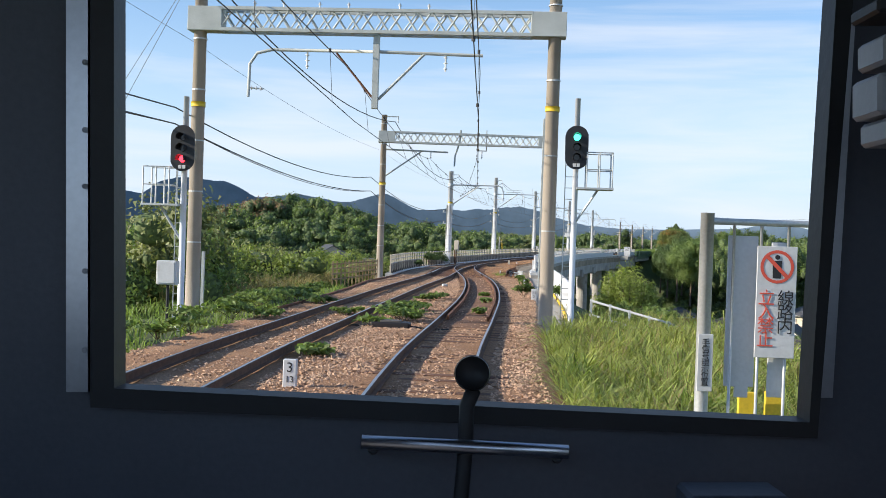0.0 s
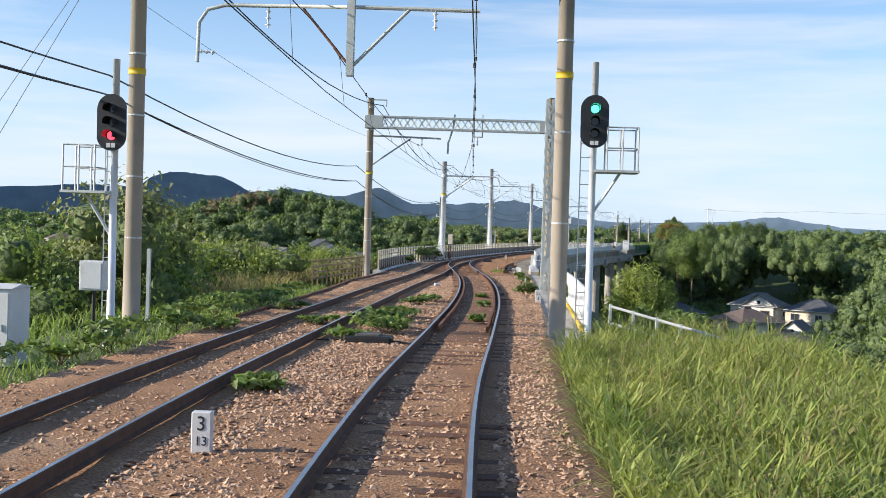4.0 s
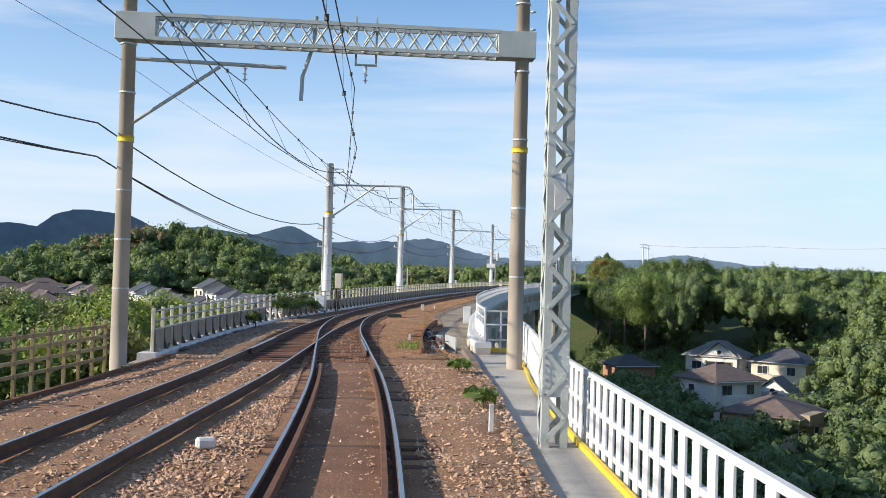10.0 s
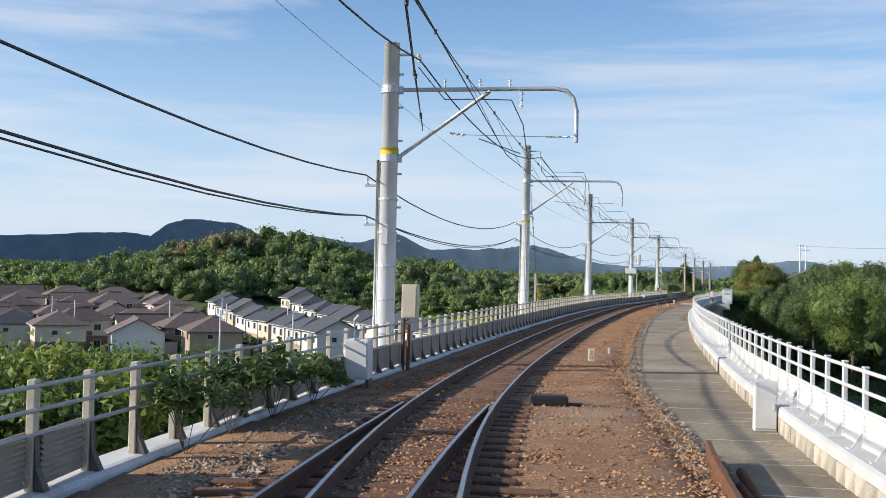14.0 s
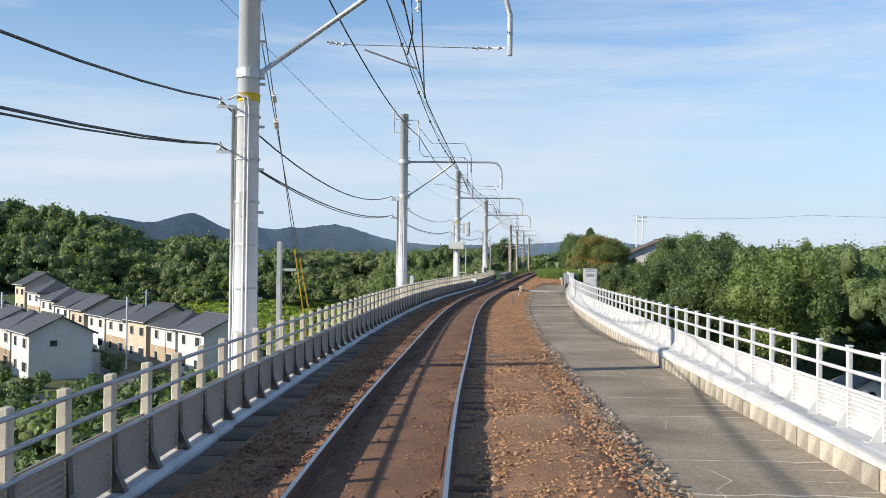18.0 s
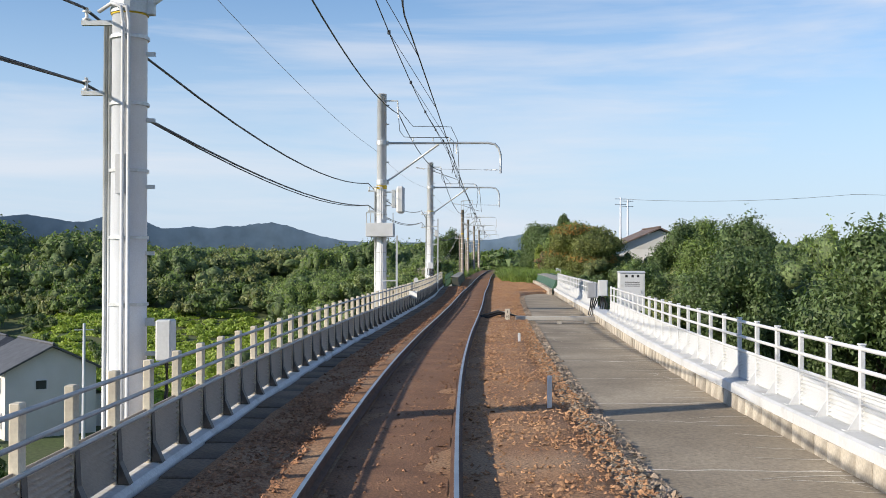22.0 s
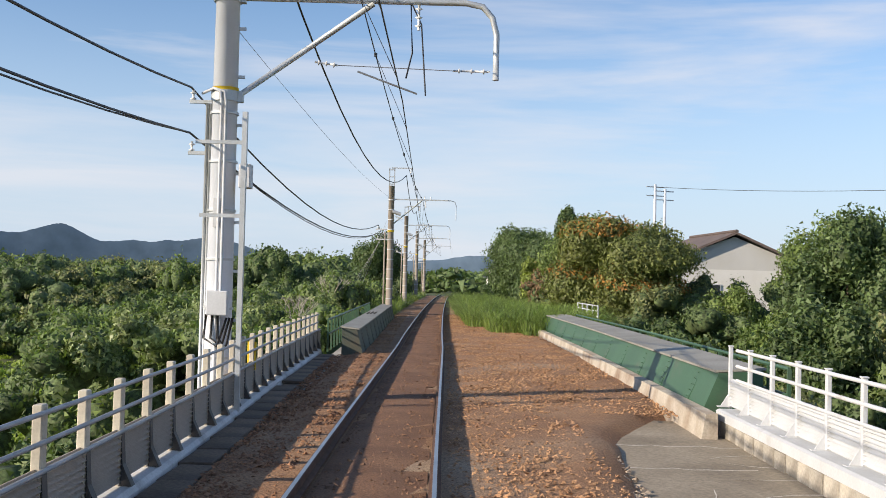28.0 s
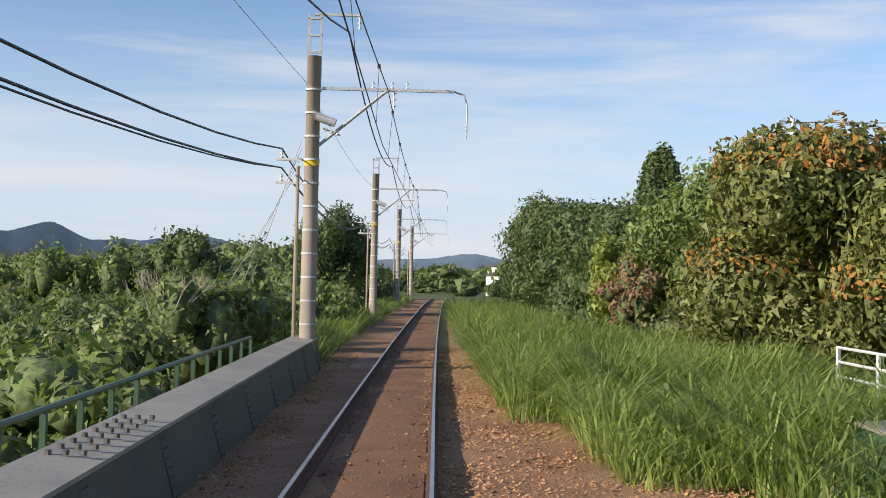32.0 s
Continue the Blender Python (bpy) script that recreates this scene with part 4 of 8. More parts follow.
part("number_plate", Kit().cut_box(cm - ax * 0.17 + Vector((0, 0, 3.2)), (0.16, 0.02, 0.5), 0.004, Matrix.Rotation(turn(49), 3, "Z")), M_WHITE, lm)


# ---- galvanised poles with a bent cantilever
WPOLES = [(93.0, -3.1, 8.0), (124.2, -3.55, 9.4), (156.1, -3.32, 9.4), (189.4, -3.7, 9.4), (214.2, -3.1, 8.6)]


def white_pole(s, u, top):
    t = thing("overhead_line_pole", "galvanised grey steel overhead line pole with a bent cantilever arm", "pole", at(s, u, -1.4), group="galvanised overhead line poles")
    r = 0.235
    part("shaft", Kit().tube([at(s, u, -3.0), at(s, u, 0.0), at(s, u, top)], [r * 1.05, r, r * 0.86], 24), M_POLE, t, "", True)
    part("yellow_band", Kit().tube([at(s, u, 5.14), at(s, u, 5.3)], r * 0.99, 24), M_YELLOW, t, "faded yellow marker band", True)
    part("cap", Kit().tube([at(s, u, top), at(s, u, top + 0.04)], [r * 0.86, r * 0.4], 24), M_POLE, t)
    za = top - (1.2 if s < 100 else 1.95 if s < 130 else 2.4 if s < 170 else 2.2 if s < 200 else 1.7)
    ax_, rt = head(s)
    p = at(s, u, 0)
    far = 1.62 - u
    arm = [p + rt * 0.2 + Vector((0, 0, za)), p + rt * (far - 0.55) + Vector((0, 0, za)), p + rt * (far - 0.25) + Vector((0, 0, za - 0.06)), p + rt * (far - 0.08) + Vector((0, 0, za - 0.25)), p + rt * far + Vector((0, 0, za - 0.55)), p + rt * far + Vector((0, 0, za - 1.35))]
    part("cantilever_arm", Kit().tube(arm, 0.055, 10), M_GALV, t, "", True)
    part("brace", Kit().tube([p + rt * 0.2 + Vector((0, 0, za - 1.75)), p + rt * 2.55 + Vector((0, 0, za - 0.05))], 0.05, 10), M_GALV, t, "", True)
    for z in (za, za - 1.75):
        part("clamp", Kit().tube([at(s, u, z - 0.09), at(s, u, z + 0.09)], r * 1.05, 20), M_GALV, t)
        part("lug", Kit().cut_box(p + rt * 0.25 + Vector((0, 0, z)), (0.14, 0.12, 0.2), 0.01, Matrix.Rotation(turn(s), 3, "Z")), M_GALV, t)
    for z in np.arange(0.6, za - 2, 0.85):
        part("step_clamp", Kit().tube([at(s, u, z - 0.02), at(s, u, z + 0.02)], r * 1.06, 16), M_GALV, t)
    for z in np.arange(0.4, top - 0.4, 0.85):
        part("step_peg", Kit().box(p + rt * 0.26 + Vector((0, 0, z)), (0.14, 0.05, 0.05), Matrix.Rotation(turn(s), 3, "Z")), M_GALV, t)
    k = Kit()
    for dx in (-0.29, -0.23):
        k.tube([p + rt * dx - ax_ * 0.05 + Vector((0, 0, -1.0)), p + rt * dx - ax_ * 0.05 + Vector((0, 0, 5.0))], 0.03, 8)
    part("conduit", k, M_GALV, t, "", True)
    if s > 120:
        for dx in (0.0, 0.075):
            run = [p - rt * 0.4 + Vector((0, 0, 5.2)), p - rt * 0.15 - ax_ * 0.25 + Vector((0, 0, 5.25)), p + rt * (dx - 0.03) - ax_ * 0.27 + Vector((0, 0, 5.2)), p + rt * dx - ax_ * 0.27 + Vector((0, 0, 5.0)), p + rt * dx - ax_ * 0.27 + Vector((0, 0, -1.0))]
            part("front_conduit", Kit().tube(run, 0.026, 8), M_WHITE, t, "pale cable conduit", True)
        jump = [p + rt * 0.72 + Vector((0, 0, top - 0.7)), p + rt * 0.8 + Vector((0, 0, za + 0.55)), p + rt * 1.0 + Vector((0, 0, za + 0.28)), p + rt * 1.4 + Vector((0, 0, za + 0.25)), p + rt * 3.0 + Vector((0, 0, za + 0.25)), p + rt * 3.2 + Vector((0, 0, za + 0.1)), p + rt * 3.25 + Vector((0, 0, za - 0.9)), p + rt * 3.15 + Vector((0, 0, za - 1.35))]
        part("jumper_cable", Kit().tube(jump, 0.016, 6), M_WIRE, t, "dark jumper cable", True)
    if 150 < s < 160:
        part("surge_arrester", Kit().tube([p - rt * 0.52 + Vector((0, 0, top - 0.95)), p - rt * 0.52 + Vector((0, 0, top + 0.4))], 0.03, 8), M_GALV, t, "thin upright surge arrester")
        for z in (top - 0.25, top - 0.92):
            part("arrester_bracket", Kit().box(p - rt * 0.36 + Vector((0, 0, z)), (0.36, 0.05, 0.05), Matrix.Rotation(turn(s), 3, "Z")), M_GALV, t)
        insulator(t, p - rt * 0.52 + Vector((0, 0, top - 0.2)), p - rt * 0.52 + Vector((0, 0, top + 0.2)), 0.06, 3)
    for z in (za + 0.12,):
        for du in (1.4, 2.3, 3.05):
            insulator(t, p + rt * du + Vector((0, 0, z - 0.06)), p + rt * du + Vector((0, 0, z + 0.14)), 0.05, 2)
    insulator(t, p + rt * 3.35 + Vector((0, 0, za - 0.05)), p + rt * 3.35 + Vector((0, 0, za - 0.5)), 0.07, 3)
    insulator(t, p + rt * (far - 0.1) + Vector((0, 0, za - 1.2)), p + rt * (far - 0.75) + Vector((0, 0, za - 1.2)), 0.055, 3)
    insulator(t, p + rt * 1.55 + Vector((0, 0, za - 1.1)), p + rt * 1.95 + Vector((0, 0, za - 1.15)), 0.055, 3)
    part("steady_wire", Kit().tube([p + rt * 1.95 + Vector((0, 0, za - 1.15)), p + rt * (far - 0.75) + Vector((0, 0, za - 1.2))], 0.008, 5), M_WIRE_LIGHT, t)
    part("steady_arm", Kit().tube([p + rt * 2.3 + Vector((0, 0, za - 1.25)), p + rt * (3.35) + Vector((0, 0, za - 1.62))], 0.018, 6), M_WIRE_LIGHT, t)
    part("top_bracket", Kit().box(p + rt * 0.42 + Vector((0, 0, top - 0.3)), (0.6, 0.05, 0.06), Matrix.Rotation(turn(s), 3, "Z")), M_GALV, t)
    insulator(t, p + rt * 0.7 + Vector((0, 0, top - 0.3)), p + rt * 0.75 + Vector((0, 0, top - (1.08 if top > 9 else 0.5))), 0.07, 4)
    for z in ((4.35, 3.35) if s < 100 else (5.05, 4.15)):
        part("side_bracket", Kit().box(p - rt * 0.42 + Vector((0, 0, z)), (0.4, 0.06, 0.06), Matrix.Rotation(turn(s), 3, "Z")), M_GALV, t)
        insulator(t, p - rt * 0.56 + Vector((0, 0, z)), p - rt * 0.56 + Vector((0, 0, z + 0.2)), 0.06, 2)
    part("number_plate", Kit().cut_box(p - ax_ * 0.235 + rt * -0.02 + Vector((0, 0, 3.1)), (0.16, 0.02, 0.5), 0.004, Matrix.Rotation(turn(s), 3, "Z")), M_WHITE, t)
    return t


WT = [white_pole(*w) for w in WPOLES]

# ---- older concrete poles further on, with a ladder frame on top and a straight bracket
CPOLES = [(254.2, -1.85, 8.2), (282.0, -1.9, 8.0), (309.0, -1.9, 7.9), (334.0, -2.0, 7.9)]


def old_pole(s, u, top):
    t = thing("overhead_line_pole", "brown concrete line pole with white straps and steel top", "pole", at(s, u, -0.4), group="brown overhead line poles")
    p, (ax_, rt) = at(s, u, 0), head(s)
    m3 = Matrix.Rotation(turn(s), 3, "Z")
    part("shaft", Kit().tube([at(s, u, -1.2), at(s, u, 7.2)], [0.2, 0.155], 18), M_POLE_BROWN, t, "", True)
    part("yellow_band", Kit().tube([at(s, u, 4.6), at(s, u, 4.76)], 0.18, 18), M_YELLOW, t, "yellow marker band", True)
    k = Kit()
    for du in (-0.14, 0.14):
        k.box(p + rt * du + Vector((0, 0, top - 0.9)), (0.06, 0.06, 1.8), m3)
    for z in np.arange(top - 1.7, top + 0.1, 0.4):
        k.box(p + Vector((0, 0, z)), (0.34, 0.06, 0.05), m3)
    k.box(p + rt * 0.55 + Vector((0, 0, top)), (1.15, 0.06, 0.06), m3)
    part("top_frame", k, M_GALV, t)
    bands(t, s, u, np.arange(0.9, 6.6, 0.55), 0.19, M_WHITE, 0.022)
    za = 6.45
    part("bracket_arm", Kit().box(p + rt * 1.75 + Vector((0, 0, za)), (3.1, 0.07, 0.07), m3), M_GALV, t)
    part("brace", Kit().tube([p + rt * 0.15 + Vector((0, 0, za - 1.35)), p + rt * 1.75 + Vector((0, 0, za))], 0.04, 8), M_ANGLE, t)
    part("hook_arm", Kit().tube([p + rt * 3.3 + Vector((0, 0, za)), p + rt * 3.55 + Vector((0, 0, za - 0.08)), p + rt * 3.62 + Vector((0, 0, za - 0.3)), p + rt * 3.62 + Vector((0, 0, za - 1.1))], 0.022, 6), M_GALV, t, "", True)
    for du in (1.4, 1.85, 2.2):
        insulator(t, p + rt * du + Vector((0, 0, za)), p + rt * du + Vector((0, 0, za + 0.2)), 0.05, 2)
    insulator(t, p + rt * 1.9 + Vector((0, 0, za)), p + rt * 1.9 + Vector((0, 0, za - 0.45)), 0.065, 3)
    insulator(t, p + rt * 0.25 + Vector((0, 0, za - 0.95)), p + rt * 0.65 + Vector((0, 0, za - 1.1)), 0.06, 3)
    insulator(t, p + rt * 1.05 + Vector((0, 0, top - 0.02)), p + rt * 1.05 + Vector((0, 0, top - 0.35)), 0.06, 3)
    part("drum", Kit().tube([p + rt * 0.1 - ax_ * 0.2 + Vector((0, 0, 5.75)), p + rt * 0.55 - ax_ * 0.2 + Vector((0, 0, 5.6))], 0.1, 12), M_GALV, t)
    part("side_post", Kit().tube([p - rt * 0.32 + Vector((0, 0, -0.5)), p - rt * 0.32 + Vector((0, 0, 4.6))], 0.045, 8), M_POLE_BROWN, t)
    for z in (4.75, 4.2):
        part("side_bracket", Kit().box(p - rt * 0.45 + Vector((0, 0, z)), (0.75, 0.06, 0.06), m3), M_WHITE, t)
        insulator(t, p - rt * 0.7 + Vector((0, 0, z)), p - rt * 0.7 + Vector((0, 0, z + 0.2)), 0.06, 2)
    return t


for w in CPOLES:
    old_pole(*w)


# ---- wires
def wire(name, pts, r, label, material=None, sag=0.0, group="overhead wires"):
    k = Kit()
    line = []
    for (a, b) in zip(pts[:-1], pts[1:]):
        a, b = Vector(a), Vector(b)
        n = max(2, int((b - a).length / 3))
        for i in range(n):
            f = i / n
            line.append(a.lerp(b, f) - Vector((0, 0, sag * 4 * f * (1 - f))))
    line.append(Vector(pts[-1]))
    k.tube(line, r, 5, False)
    ob = part(name, k, material or M_WIRE, None, "", True)
    return tagged(ob, label, "wire", group)


SUP = [-20, 28.3, 61.2] + [w[0] for w in WPOLES] + [c_[0] for c_ in CPOLES]
off = {-20: 0.0, 28.3: 0.1, 61.2: 0.2, 93.0: -0.1, 124.2: 0.0, 156.1: 0.2, 189.4: 0.0, 214.2: 0.0, 254.2: -0.2}
mess_at = {-20: (0.0, 6.6), 28.3: (0.09, 6.55), 61.2: (0.1, 6.7), 93.0: (-0.85, 6.75), 124.2: (-0.75, 7.0), 156.1: (-0.86, 7.1), 189.4: (-0.8, 7.15), 214.2: (-0.75, 6.85), 254.2: (-0.1, 6.45)}
cont, mess = [], []
for i, s in enumerate(SUP):
    u = off.get(s, 0.22 if i % 2 else -0.22)
    zc = 5.15
    um, zm = mess_at.get(s, (u * 0.9, 6.4))
    cont.append(at(s, u, zc))
    mess.append(at(s, um, zm))
c3 = [at(-20, -3.5, 5.15), at(28.3, -3.3, 5.15), at(61.0, -2.0, 5.2)] + cont[3:]
m3_ = [at(-20, -3.5, 6.6), at(28.3, -3.4, 6.5), at(61.0, -2.6, 6.6)] + mess[3:]
cont, mess = cont[:3] + [at(93, -2.25, 5.75)], mess[:3] + [at(93, -2.25, 5.85)]


def dense(pts, sag):
    """Follow the line between supports as straight chords with sag, one for all spans or one each."""
    out = []
    sags = sag if isinstance(sag, tuple) else (sag,) * len(pts)
    for a, b, d in zip(pts[:-1], pts[1:], sags):
        for i in range(12):
            f = i / 12
            out.append(a.lerp(b, f) - Vector((0, 0, d * 4 * f * (1 - f))))
    return out + [pts[-1]]


wire("contact_wire", cont, 0.011, "thin dark copper contact wire above the track")
md = dense(mess, 0.55)
wire("messenger_wire", md, 0.012, "dark messenger wire sagging between the poles")
cd = dense(cont, 0.0)
k, kk = Kit(), Kit()
for i, (a, b) in enumerate(zip(md, cd)):
    if i % 12 and i % 2:
        k.tube([a, b], 0.0035, 4, False)
        for p in (a, b):
            kk.tube([p - Vector((0, 0, 0.04)), p + Vector((0, 0, 0.04))], 0.035, 6)
tagged(part("dropper_wires", k, M_WIRE), "thin droppers between messenger and contact wire", "wire", kind="stuff")
tagged(part("wire_clips", kk, M_WIRE), "small dark clamps on the overhead wires", "clamp", kind="stuff")
# wires of the second track, which carry on over the single track
wire("contact_wire", c3, 0.011, "thin dark contact wire above the second track")
wire("messenger_wire", dense(m3_, 0.5), 0.012, "dark messenger wire above the second track")
k, kk = Kit(), Kit()
for i, (a, b) in enumerate(zip(dense(m3_, 0.5), dense(c3, 0))):
    if i % 2:
        k.tube([a, b], 0.006, 4, False)
        kk.tube([a - Vector((0, 0, 0.04)), a + Vector((0, 0, 0.04))], 0.035, 6)
tagged(part("dropper_wires", k, M_WIRE), "thin droppers above the second track", "wire", kind="stuff")
tagged(part("wire_clips", kk, M_WIRE), "small dark clamps on the second track's wires", "clamp", kind="stuff")
# feeder on the pole tops
feed = [at(-20, -7.6, 9.0), at(28.3, -7.3, 8.9), at(60.3, -4.7, 8.62)] + [at(w[0], w[1] + 0.75, z) for w, z in zip(WPOLES, (7.55, 8.8, 8.3, 8.5, 8.05))] + [at(c_[0], c_[1] + 0.8, c_[2] - 0.4) for c_ in CPOLES]
wire("feeder_cable", dense(feed, (0.9, 0.9, 1.35, 0.9, 0.62, 0.75, 0.6, 1.85, 0.9, 0.9, 0.9)), 0.022, "thick dark feeder cable strung along the pole tops")
# telephone and signal cables on the side brackets
SAG_U, SAG_L = (0.6, 0.6, 0.78, 0.8, 0.84, 0.63, 0.54, 1.08, 0.8, 0.8, 0.8), (0.5, 0.5, 0.72, 0.6, 0.54, 0.45, 0.42, 0.83, 0.6, 0.6, 0.6)
for level, sag, r in ((0, SAG_U, 0.02), (1, SAG_L, 0.02), (1, tuple(v + 0.07 for v in SAG_L), 0.014)):
    hs = ((5.4, 4.6), (4.62, 3.58), (5.2, 4.3), (5.25, 4.28), (5.4, 4.42), (5.3, 4.5))
    pts = [at(-20, -8.4, 5.5 - 0.5 * level), at(28.3, -8.3, 5.4 - 0.45 * level), at(60.3, -6.0, hs[0][level])]
    pts += [at(w[0], w[1] - 0.6, h[level]) for w, h in zip(WPOLES, hs[1:])] + [at(c_[0], c_[1] - 0.7, 5.0 - 0.45 * level) for c_ in CPOLES]
    wire("signal_cable", dense(pts, sag), r, "dark sagging cable on the side brackets of the poles")
gw = [at(-20, -8.0, 7.3), at(28.3, -7.8, 7.2), at(60.3, -5.6, 7.0)] + [at(w[0], w[1] - 0.3, 6.9) for w in WPOLES] + [at(c_[0], c_[1] - 0.2, 6.6) for c_ in CPOLES]
wire("ground_wire", dense(gw, 0.3), 0.006, "hair-thin grey wire along the poles", M_WIRE_LIGHT)
for s, u, top in WPOLES:
    rt = head(s)[1]
    p, za = at(s, u, 0), top - 1.7
    wire("jumper_cable", [p + rt * 0.7 + Vector((0, 0, top - 0.62)), p + rt * 1.4 + Vector((0, 0, za + 0.25)), p + rt * 2.3 + Vector((0, 0, za + 0.25)), p + rt * 3.1 + Vector((0, 0, za + 0.22)), p + rt * 3.4 + Vector((0, 0, za - 0.4)), p + rt * 3.5 + Vector((0, 0, 5.25))], 0.014, "thin black jumper cable along the cantilever arm")


# ---------------------------------------------------------------- plants
def leaf_quads(rng, centres, normals, size, droop=0.25, wide=0.42):
    """One bent four-cornered leaf, or spray of leaves, at each centre."""
    n = len(centres)
    a = rng.normal(size=(n, 3))
    a -= (a * normals).sum(1, keepdims=True) * normals * 0.55
    a /= np.linalg.norm(a, axis=1, keepdims=True)
    b = np.cross(normals + rng.normal(0, 0.5, (n, 3)), a)
    b /= np.linalg.norm(b, axis=1, keepdims=True) + 1e-9
    sz = (size * rng.uniform(0.6, 1.35, n))[:, None]
    c = centres
    tip = c + a * sz * 0.75 - np.array([0, 0, droop]) * sz
    tail = c - a * sz * 0.75
    v = np.stack([tail, c + b * sz * wide, tip, c - b * sz * wide], 1)
    return v.reshape(-1, 3), np.arange(4 * n).reshape(n, 4)


def leaf_tris(rng, centres, normals, size):
    """One three-cornered spray of leaves at each centre, for crowns seen from afar."""
    v, _ = leaf_quads(rng, centres, normals, size, 0.25, 0.5)
    v = v.reshape(-1, 4, 3)
    tail, side = v[:, 0], (v[:, 1] - v[:, 3]) * 0.5
    n = len(v)
    return np.stack([tail - side, tail + side, v[:, 2]], 1).reshape(-1, 3), np.arange(3 * n).reshape(n, 3)


def ball_points(rng, n, centre, radius, shell=0.75, upper=True):
    d = rng.normal(size=(n, 3))
    d /= np.linalg.norm(d, axis=1, keepdims=True)
    if upper:
        d[:, 2] = np.abs(d[:, 2]) * 0.85 + d[:, 2] * 0.15
    r = rng.uniform(shell, 1.03, n)[:, None] * (1 + 0.12 * np.sin(d[:, :1] * 9 + centre[0]) + 0.1 * np.sin(d[:, 1:2] * 11 + centre[1]))
    return np.asarray(centre) + d * r * np.asarray(radius), d


def ball_mesh(n):
    b = bmesh.new()
    bmesh.ops.create_icosphere(b, subdivisions=n, radius=1.0)
    b.verts.index_update()
    out = np.array([v.co[:] for v in b.verts]), np.array([[v.index for v in f.verts] for f in b.faces])
    b.free()
    return out


ICO_V, ICO_F = ball_mesh(2)
ICO_V0, ICO_F0 = ball_mesh(1)


def canopy(name, spots, material, label, size, per, seed, core=M_MASS, category="trees", lobes=7, inner=0.72, fine=True):
    """Far wood: many crowns, each of several leafy lobes round cores, by default coloured dark for inner shade, as one
    mesh of leaves and one of cores.
    """
    rng = np.random.default_rng(seed)
    LV, LF, CV, CF, nl, nc = [], [], [], [], 0, 0
    for x, y, z, r, h in spots:
        k = max(2, int(lobes * rng.uniform(0.7, 1.3)))
        for i in range(k):
            o = np.array([rng.normal(0, r * 0.45), rng.normal(0, r * 0.45), rng.uniform(-0.3, 0.34) * h])
            rad = np.array([r * rng.uniform(0.3, 0.66), r * rng.uniform(0.3, 0.66), h * rng.uniform(0.2, 0.42)])
            c = np.array([x, y, z]) + o
            p, d = ball_points(rng, int(per / k), c, rad, 0.6)
            p = p + rng.normal(0, 0.14, p.shape) * rad
            v, f = leaf_tris(rng, p, d, size)
            LV.append(v), LF.append(f + nl)
            nl += len(v)
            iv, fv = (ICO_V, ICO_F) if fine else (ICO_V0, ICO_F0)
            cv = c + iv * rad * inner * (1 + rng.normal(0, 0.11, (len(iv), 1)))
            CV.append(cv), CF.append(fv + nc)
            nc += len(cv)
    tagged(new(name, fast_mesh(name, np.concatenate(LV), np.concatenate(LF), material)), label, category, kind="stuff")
    tagged(new(name + "_shade", fast_mesh(name + "_shade", np.concatenate(CV), np.concatenate(CF), core, True)), "solid cores standing in for shaded inner foliage of the " + category, category, kind="stuff")


def su_xy(s, u):
    p = at(s, u)
    return p.x, p.y


def wood(rng, n, smin, smax, umin, umax, r=(1.6, 3.0), h=(2.5, 4.5), top=None, keep=None):
    out = []
    for _ in range(n):
        s, u = rng.uniform(smin, smax), rng.uniform(umin, umax)
        x, y = su_xy(s, u)
        if keep and not keep(x, y, s, u):
            continue
        g = float(ground_z(np.array([x]), np.array([y]))[0])
        rr_, hh = rng.uniform(*r), rng.uniform(*h)
        z = g + hh * 0.55
        if top:
            z = max(z, top(s, u) - hh * 0.6 + rng.normal(0, 0.35))
        out.append((x, y, z, rr_, hh))
    return out


HOUSES = [(14 - 3.45 * i, 226 + 8.85 * i, 1.94) for i in range(10)] + [(-5 - 3.45 * i, 226 + 8.85 * i, 1.94) for i in range(9)]
ROWS = len(HOUSES)
rh = random.Random(17)
HOUSES += [(-24 - 11.5 * i - 4.0 * j + rh.uniform(-2, 2), 226 + 12.5 * j + 3 * i + rh.uniform(-2.5, 2.5), rh.choice((0.3, 0.45, 1.9, 2.0))) for j in range(7) for i in range(5)]


def clear_of_houses(x, y, s, u):
    if any((x - a) ** 2 + (y - b) ** 2 < 60 for a, b, _ in HOUSES):
        return False
    if -90 < x < 20 and 195 < y < 330 and random.Random(int(x * 7 + y)).random() < 0.82:
        return False
    return not (12 < x < 52 and 228 < y < 330 and x < np.interp(y, [228, 330], [34, 52]))


rg = np.random.default_rng(11)
M_MEADOW = mat('meadow_leaf', (0.3, 0.38, 0.06), (0.24, 0.33, 0.05), 0.2, 0.6, 0, 0, 3, 0.2, rnd=0.25, island=True, trans=0.3)
# wooded rise with a patch of brown growth on its crown
hill = []
for _ in range(330):
    a, q = rg.uniform(0, 2 * np.pi), np.sqrt(rg.uniform(0, 1))
    x, y = -40 + 64 * q * np.cos(a), 392 + 56 * q * np.sin(a)
    if not clear_of_houses(x, y, 0, 0):
        continue
    g = float(ground_z(np.array([x]), np.array([y]))[0])
    h = rg.uniform(5, 9)
    hill.append((x, y, g + h * 0.5, rg.uniform(3.6, 6.0), h))
brown = [t for t in hill if (t[0] + 52) ** 2 + (t[1] - 384) ** 2 < 130]
hill = [t for t in hill if t not in brown]
canopy("wooded_hill", hill[::2], M_LEAF_DARK, "dark green broadleaf wood covering a rounded hill", 0.55, 430, 1, fine=False)
